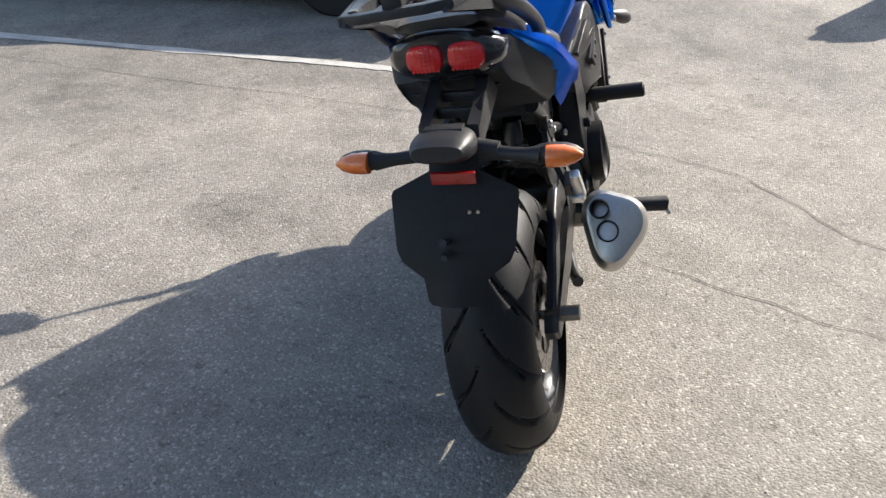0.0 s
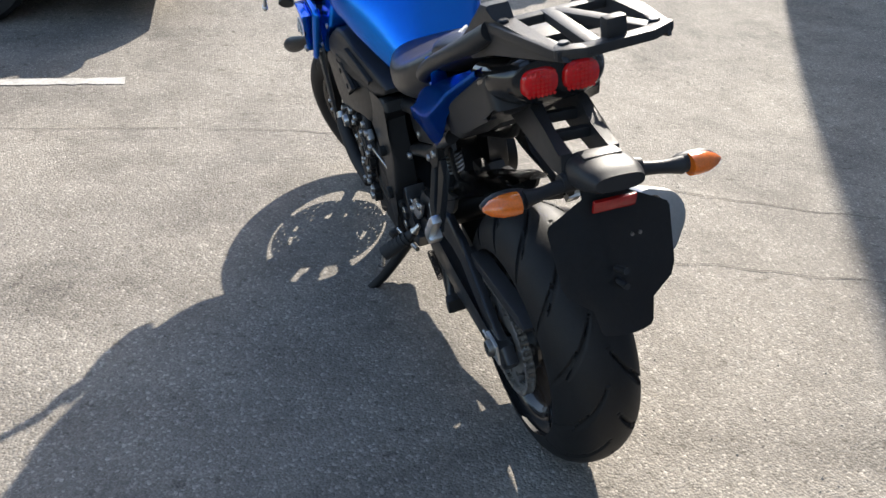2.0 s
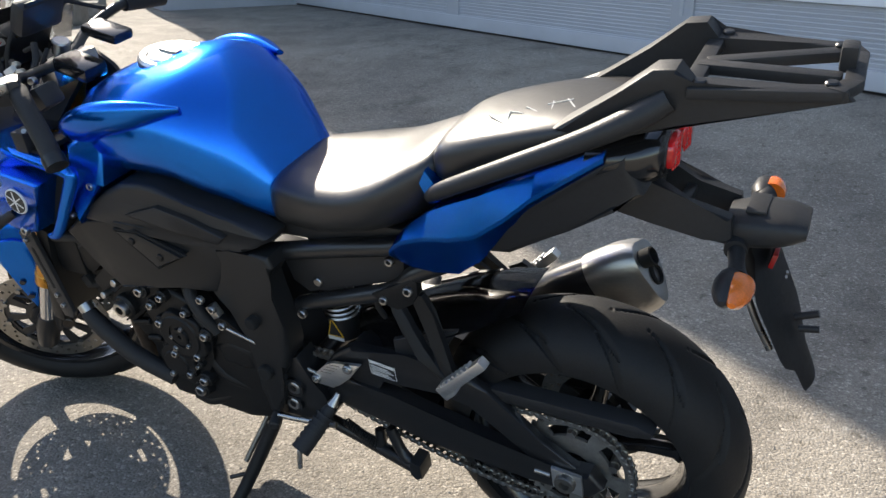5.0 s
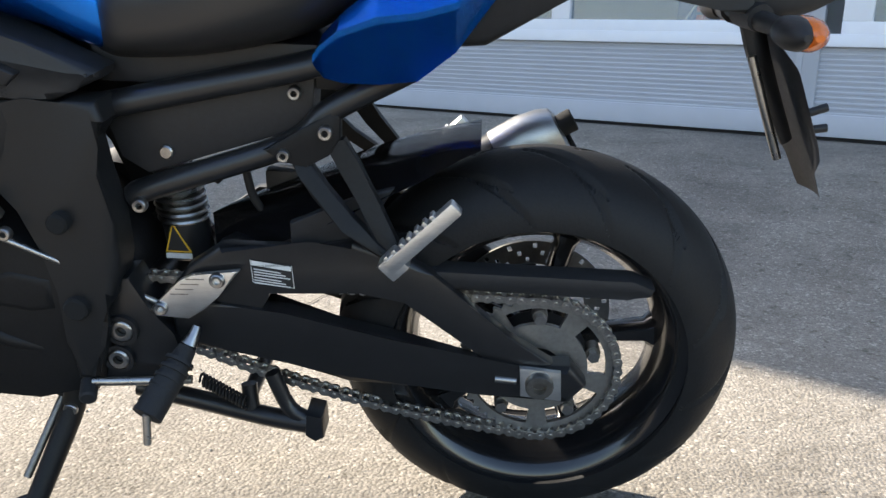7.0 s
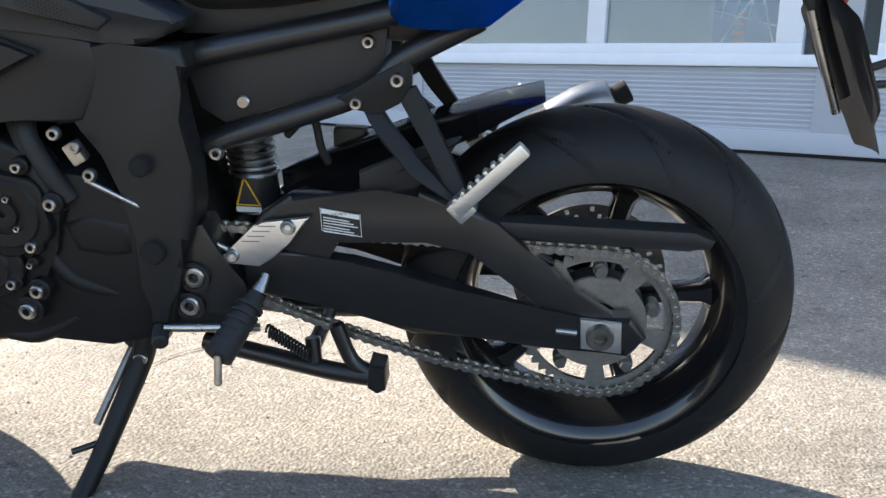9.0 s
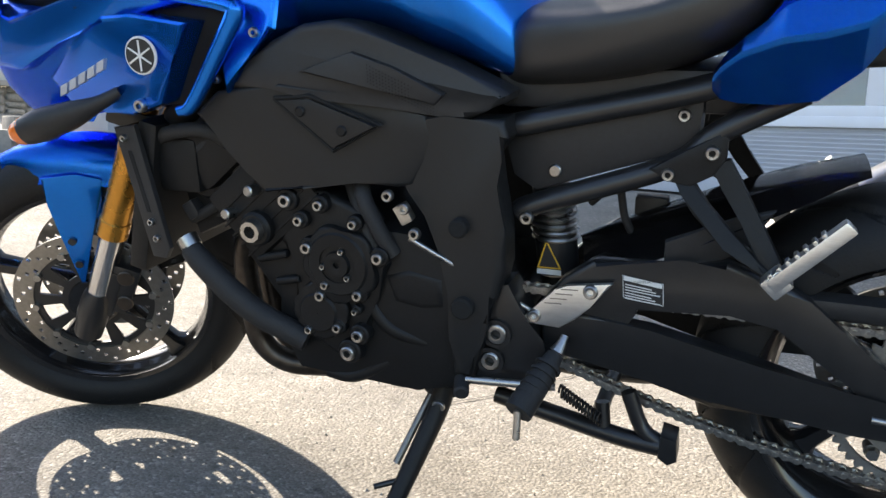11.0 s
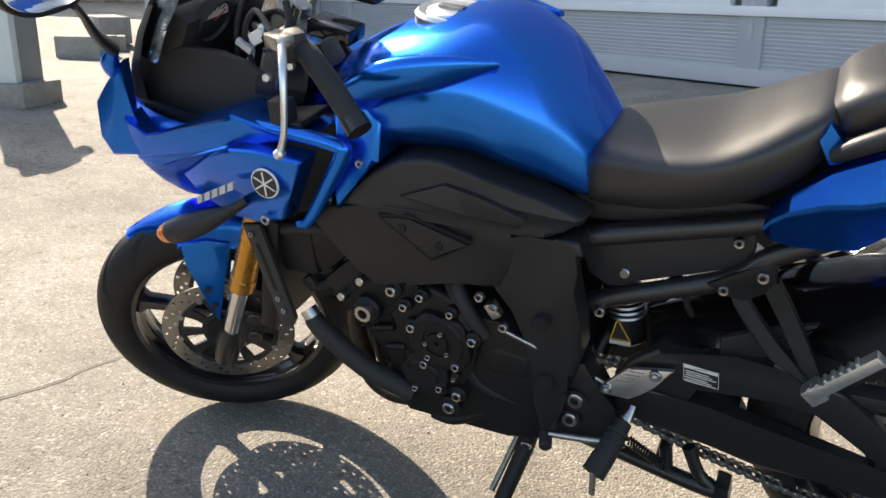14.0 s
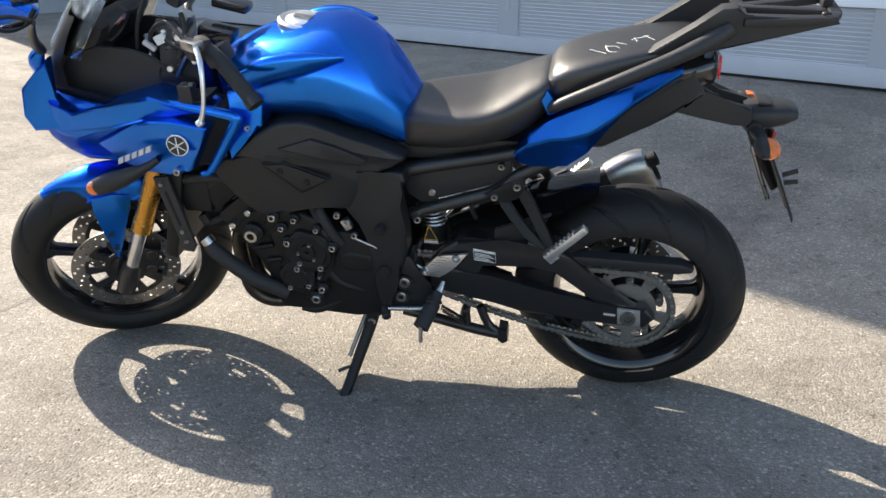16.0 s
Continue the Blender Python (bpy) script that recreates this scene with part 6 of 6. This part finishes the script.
part("control_cable", tube([(1.227, 0.060, 0.980), (1.207, 0.080, 0.950), (1.218, 0.100, 0.919)], .0065, steps=5, n=8), STEEL, bar)
part("control_cable", tube([(1.204, 0.040, 1.006), (1.156, 0.050, 1.019), (1.124, 0.060, 0.998)], .0045, steps=5, n=8), GRIP, bar)
part("clamp_bolt", rod((1.105, 0.130, 1.000), (1.099, 0.144, 1.004), 0.0090, 12, 0.002), STEEL, bar)
part("clamp_bolt", rod((1.155, 0.100, 1.002), (1.149, 0.114, 1.006), 0.0070, 12, 0.002), STEEL, bar)
part("clamp_bolt", rod((1.038, 0.160, 1.001), (1.032, 0.174, 1.005), 0.0080, 12, 0.002), STEEL, bar)
part("clamp_bolt", rod((1.134, 0.140, 0.927), (1.128, 0.154, 0.931), 0.0080, 12, 0.002), STEEL, bar)
part("clamp_bolt", rod((1.042, 0.190, 0.967), (1.036, 0.204, 0.971), 0.0070, 12, 0.002), STEEL, bar)
part("fluid_reservoir", box((1.040, 0.050, 0.990), (0.085, 0.06, 0.03), 0.007, Matrix.Rotation(radians(-14), 4, "Y")), GLOSS_BLACK, bar, "glossy black brake fluid reservoir")
part("switch_housing", box((0.975, 0.200, 0.989), (0.055, 0.05, 0.042), 0.010, Matrix.Rotation(radians(25), 4, "Y")), BLACK_PLASTIC, bar)

# mirrors
for side in (1, -1):
    stem = part("mirror", tube([(1.43, side * 0.19, 0.985), (1.40, side * 0.24, 1.02), (1.35, side * 0.30, 1.072), (1.312, side * 0.345, 1.10)], [0.020, 0.014, 0.009, 0.010], steps=5, flat=0.7), BLACK_PLASTIC, bike, "black rear-view mirror on a stalk")
    rings = []
    for d, g in ((-0.035, 0.35), (-0.026, 0.75), (-0.008, 0.98), (0.004, 1.0), (0.006, 0.94)):
        rings.append([Vector((1.312 - d, side * (0.392 + 0.082 * g * math.copysign(abs(math.cos(a)) ** 0.8, math.cos(a)) + 0.01 * math.sin(a)), 1.145 + 0.050 * g * math.copysign(abs(math.sin(a)) ** 0.8, math.sin(a)))) for a in [2 * math.pi * k / 28 for k in range(28)]])
    part("mirror_shell", loft([[Vector((p.x, p.y, p.z)) for p in r] for r in rings]), BLACK_PLASTIC, stem)
    part("mirror_glass", loft([[Vector((1.3055, side * (0.392 + 0.075 * math.copysign(abs(math.cos(a)) ** 0.8, math.cos(a)) + 0.01 * math.sin(a)), 1.145 + 0.044 * math.copysign(abs(math.sin(a)) ** 0.8, math.sin(a)))) for a in [2 * math.pi * k / 28 for k in range(28)]], [Vector((1.3035, side * (0.392 + 0.074 * math.copysign(abs(math.cos(a)) ** 0.8, math.cos(a)) + 0.01 * math.sin(a)), 1.145 + 0.043 * math.copysign(abs(math.sin(a)) ** 0.8, math.sin(a)))) for a in [2 * math.pi * k / 28 for k in range(28)]]]), MIRROR, stem)


# ---- yard and surroundings ----
def boom_barrier():
    g = new("boom_barrier")
    tagged(g, "grey boom barrier cabinet on a concrete block with a white arm", "boom barrier")
    x, y = 5.42, -2.02
    z = level(x, y)
    g.matrix_world = Matrix.Translation((x, y, z - 0.01)) @ Matrix.Rotation(radians(18), 4, "Z")
    part("concrete_block", box((0, 0, 0.07), (0.42, 0.40, 0.16), 0.02), CONCRETE, g)
    part("cabinet", box((0, 0, 0.53), (0.24, 0.29, 0.78), 0.02), GREY_PAINT, g)
    part("side_door", box((-0.035, 0.125, 0.50), (0.20, 0.06, 0.70), 0.008), PALE_PAINT, g, "pale grey cabinet door")
    part("hood", box((0, 0, 0.95), (0.26, 0.31, 0.10), 0.045, seg=4), GREY_PAINT, g)
    part("boom_arm", box((-0.14, 0.05, 0.86), (0.05, 0.56, 0.085), 0.01), WHITE_LABEL, g, "white barrier arm with a red mark")
    for k, yy in enumerate((-0.10, -0.02, 0.06, 0.12)):
        part("red_bar", box((-0.167, yy, 0.862), (0.003, 0.05, 0.02 + 0.008 * (k % 2)), 0), RED_PAINT, g)
    part("door_lock", box((-0.03, 0.157, 0.42), (0.03, 0.01, 0.10), 0.003), GLOSS_BLACK, g)


boom_barrier()


def concrete_block(x, y, s, turn):
    b = part("concrete_kerb_block", box((0, 0, s[2] / 2), s, 0.02), CONCRETE, None)
    b.matrix_world = Matrix.Translation((x, y, level(x, y) - 0.01)) @ Matrix.Rotation(radians(turn), 4, "Z")
    tagged(b, "rough grey concrete block lying on the yard", "concrete block", "loose concrete blocks")


concrete_block(7.6, -4.3, (0.5, 0.35, 0.22), 20)
concrete_block(8.6, -5.4, (0.9, 0.35, 0.30), -30)
concrete_block(8.0, -4.9, (0.35, 0.3, 0.16), 50)


def stone_wall():
    w_ob = new("garden_wall")
    tagged(w_ob, "painted concrete wall on a rubble stone base", "wall", kind="structure")
    c = Vector((13.2, -7.2, 0))
    d = Vector((0.55, 0.835, 0)).normalized()
    out = Vector((-d.y, d.x, 0))
    z0 = level(c.x, c.y)
    m = Matrix.Translation(c + Vector((0, 0, z0))) @ Matrix.Rotation(math.atan2(d.y, d.x), 4, "Z")
    w_ob.matrix_world = m
    x0, x1 = -3.0, 16.0
    part("core", box(((x0 + x1) / 2, -0.22, 0.15), (x1 - x0, 0.3, 0.6), 0.01), CONCRETE, w_ob)
    part("coping", box(((x0 + x1) / 2, 0.0, 0.50), (x1 - x0, 0.42, 0.09), 0.02), CONCRETE, w_ob)
    part("upper_wall", box(((x0 + x1) / 2, -0.30, 1.05), (x1 - x0, 0.2, 1.05), 0.01), PALE_WALL, w_ob, "pale concrete wall with faded dark scrawls")
    part("top_band", box(((x0 + x1) / 2, -0.28, 1.66), (x1 - x0, 0.26, 0.18), 0.01), CONCRETE, w_ob)
    rnd = random.Random(5)
    x = x0
    n = 0
    while x < 6.0 and n < 280:
        wd = rnd.uniform(0.14, 0.34)
        z = 0.0
        while z < 0.44:
            h = min(rnd.uniform(0.09, 0.17), 0.46 - z)
            if h > 0.04:
                bm = bmesh.new()
                bmesh.ops.create_icosphere(bm, subdivisions=2, radius=0.5)
                for v in bm.verts:
                    v.co = Vector((math.copysign(abs(v.co.x * 2) ** 0.6, v.co.x) * wd * 0.48, math.copysign(abs(v.co.y * 2) ** 0.7, v.co.y) * 0.08, math.copysign(abs(v.co.z * 2) ** 0.6, v.co.z) * h * 0.47)) * rnd.uniform(0.93, 1.05)
                s = part("stone", bm, STONE, w_ob, sharp=80)
                s.location = (x + wd / 2, -0.06 + rnd.uniform(-0.02, 0.02), z + h / 2)
                n += 1
            z += h
        x += wd
    for k in range(9):
        a = -1.6 + 0.72 * k
        pts = [(a, -0.196, 0.85 + 0.5 * rnd.random()) for a in (a, a + 0.3, a + 0.5, a + 0.9)]
        part("scrawl", tube(pts, 0.022, n=6, steps=5, flat=0.12), GREY_PAINT, w_ob)


PALE_WALL = mat("faded_painted_wall", (0.36, 0.37, 0.35), 0.85, 0, 0.35, 7, 0.2)
stone_wall()


def tree(x, y, height, spread, seed, n):
    rnd = random.Random(seed)
    t = new("tree")
    z = level(x, y)
    t.matrix_world = Matrix.Translation((x, y, z - 0.05))
    tagged(t, "leafy green tree behind the wall", "tree", "trees behind the wall")
    limbs = [[(0, 0, 0), (0.05, 0.03, height * 0.3), (0.0, 0.1, height * 0.6), (0.1, 0.1, height * 0.9)]]
    ends = []
    for k in range(9):
        a = 2 * math.pi * k / 9 + rnd.random()
        h0 = height * rnd.uniform(0.28, 0.6)
        e = (spread * 0.75 * math.cos(a), spread * 0.75 * math.sin(a), h0 + height * rnd.uniform(0.1, 0.35))
        limbs.append([(0.03, 0.05, h0), (e[0] * 0.5, e[1] * 0.5, h0 + (e[2] - h0) * 0.7), e])
        ends.append(e)
    part("trunk", tube(limbs[0], [0.14, 0.11, 0.08, 0.03], n=10), BARK, t)
    for l in limbs[1:]:
        part("limb", tube(l, [0.06, 0.04, 0.015], n=7, steps=4), BARK, t)
    verts, faces = [], []
    clumps = [(rnd.gauss(0, spread * 0.42), rnd.gauss(0, spread * 0.42), height * rnd.uniform(0.30, 1.0), rnd.uniform(0.25, 0.6)) for _ in range(46)] + [(*e, 0.5) for e in ends]
    for _ in range(n):
        cx, cy, cz, r = rnd.choice(clumps)
        p = Vector((rnd.gauss(cx, r * 0.6), rnd.gauss(cy, r * 0.6), rnd.gauss(cz, r * 0.45)))
        q = Euler((rnd.uniform(0, 6.3), rnd.uniform(0, 6.3), rnd.uniform(0, 6.3))).to_matrix()
        L = rnd.uniform(0.05, 0.09)
        i = len(verts)
        verts += [p + q @ Vector(v) * L for v in ((-1, 0, 0), (0, -0.45, 0.1), (1, 0, 0), (0, 0.45, 0.1))]
        faces += [(i, i + 1, i + 2), (i, i + 2, i + 3)]
    me = bpy.data.meshes.new("crown")
    me.from_pydata([tuple(v) for v in verts], [], faces)
    me.materials.append(LEAF)
    ob = new("crown", me)
    ob.parent = t


tree(17.5, -7.6, 4.2, 2.0, 2, 9000)
tree(19.0, -4.6, 5.0, 2.3, 3, 9000)
tree(17.5, -10.2, 3.6, 1.8, 4, 8000)
tree(20.5, -1.2, 5.0, 2.4, 6, 8000)
tree(21.0, 3.0, 5.2, 2.4, 7, 8000)


def parked_car():
    """Side-on saloon parked across the top of the yard, long side along y."""
    c = new("parked_car")
    tagged(c, "dark parked car with alloy wheels standing on the yard", "car")
    c.matrix_world = Matrix.Translation((3.54, 0.84, level(3.6, 2.5) - 0.03)) @ Matrix.Rotation(radians(2), 4, "Z")
    # along y: 0 is the front bumper; the near side is x = 0
    def ring(y, z0, z1, inset, roof=0):
        return [Vector((inset + 0.03, y, z0)), Vector((inset, y, z0 + 0.1)), Vector((inset, y, z1 - 0.22)), Vector((inset + 0.12 + roof, y, z1)), Vector((1.75 - inset - 0.12 - roof, y, z1)), Vector((1.75 - inset, y, z1 - 0.22)), Vector((1.75 - inset, y, z0 + 0.1)), Vector((1.75 - inset - 0.03, y, z0))]
    rings = [ring(0.0, 0.25, 0.60, 0.17), ring(0.06, 0.21, 0.68, 0.10), ring(0.25, 0.20, 0.70, 0.03), ring(1.0, 0.20, 0.77, 0.0), ring(1.5, 0.20, 0.81, 0.0), ring(3.6, 0.20, 0.84, 0.0), ring(4.1, 0.22, 0.84, 0.05), ring(4.25, 0.30, 0.78, 0.12)]
    part("body", loft(rings), CAR_PAINT, c)
    roof = [ring(1.50, 0.60, 0.84, 0.10, 0.05), ring(2.25, 0.60, 1.28, 0.12, 0.16), ring(2.9, 0.60, 1.33, 0.12, 0.18), ring(3.6, 0.60, 1.26, 0.12, 0.16), ring(4.05, 0.60, 0.86, 0.10, 0.05)]
    part("cabin", loft(roof), GLOSS_BLACK, c, "dark glazed cabin")
    part("sill", box((0.04, 2.1, 0.24), (0.06, 1.9, 0.08), 0.02), BLACK_PLASTIC, c)
    for y in (1.08, 3.42):
        for x, s in ((0.10, -1), (1.65, 1)):
            wh = part("wheel", lathe([(0.20, -0.10), (0.30, -0.10), (0.325, -0.07), (0.33, 0), (0.325, 0.07), (0.30, 0.10), (0.20, 0.10), (0.20, -0.10)], (0, 0, 0), 48, axis="X"), RUBBER, c, "car wheel")
            wh.location = (x, y, 0.335)
            part("rim", lathe([(0.001, 0.02 * s), (0.06, 0.05 * s), (0.17, 0.04 * s), (0.20, 0.085 * s), (0.205, 0.09 * s), (0.205, -0.02 * s), (0.001, -0.02 * s)], (0, 0, 0), 40, axis="X"), ALU, wh)
    part("number_plate", box((0.875, -0.004, 0.42), (0.52, 0.012, 0.11), 0.004), WHITE_LABEL, c, "blank white plate")
    part("headlamp", box((0.16, 0.12, 0.62), (0.14, 0.20, 0.12), 0.03), PANE, c)


parked_car()


def pebbles():
    rnd = random.Random(11)
    verts, faces = [], []
    for _ in range(6500):
        x, y = rnd.uniform(-1.2, 3.2), rnd.uniform(-2.2, 2.0)
        if rnd.random() > 0.25 + 0.75 * max(0, noise.noise((x * 1.3, y * 1.3, 7.0)) + 0.3):
            continue
        r = rnd.uniform(0.0015, 0.0048)
        z = level(x, y)
        i = len(verts)
        a = rnd.uniform(0, 6.3)
        for k in range(5):
            b = a + 2 * math.pi * k / 5
            q = r * rnd.uniform(0.7, 1.2)
            verts.append((x + q * math.cos(b), y + q * math.sin(b), z - 0.0005))
        verts.append((x, y, z + r * rnd.uniform(0.6, 1.1)))
        faces += [(i + k, i + (k + 1) % 5, i + 5) for k in range(5)]
    me = bpy.data.meshes.new("gravel")
    me.from_pydata(verts, [], faces)
    me.materials.append(STONE)
    tagged(new("gravel", me), "loose pale grit scattered on asphalt", "gravel", kind="stuff")


pebbles()

# behind the window panes: a blue sign board and a white wire rack
p = wall_pose(-0.85, 0, -0.35)
sign = part("sign_board", box((0, 0, 1.35), (0.52, 0.03, 1.9), 0.004), BLUE_SIGN, None)
sign.matrix_world = p
tagged(sign, "blue sign board standing behind the window", "sign board")
for k in range(4):
    part("red_bar", box((0.10, 0.018, 1.02 + 0.05 * k), (0.08, 0.004, 0.03), 0), RED_PAINT, sign)
rk = new("wire_rack")
rk.matrix_world = wall_pose(-0.98, 0, -0.22)
tagged(rk, "white wire drying rack behind the window", "rack")
for a, b in (((0, 0, 0.95), (0.12, 0.02, 1.4)), ((0.35, 0, 0.95), (0.05, 0.02, 1.4)), ((0.02, 0, 1.30), (0.33, 0.02, 1.25)), ((0.0, 0, 1.10), (0.38, 0.02, 1.20)), ((0.05, 0, 1.40), (0.36, 0.02, 1.38)), ((0.12, 0, 1.4), (0.16, 0, 1.15)), ((0.2, 0, 1.4), (0.24, 0, 1.15)), ((0.28, 0, 1.39), (0.32, 0, 1.15))):
    part("wire", rod(a, b, 0.006, 8), WHITE_LABEL, rk)
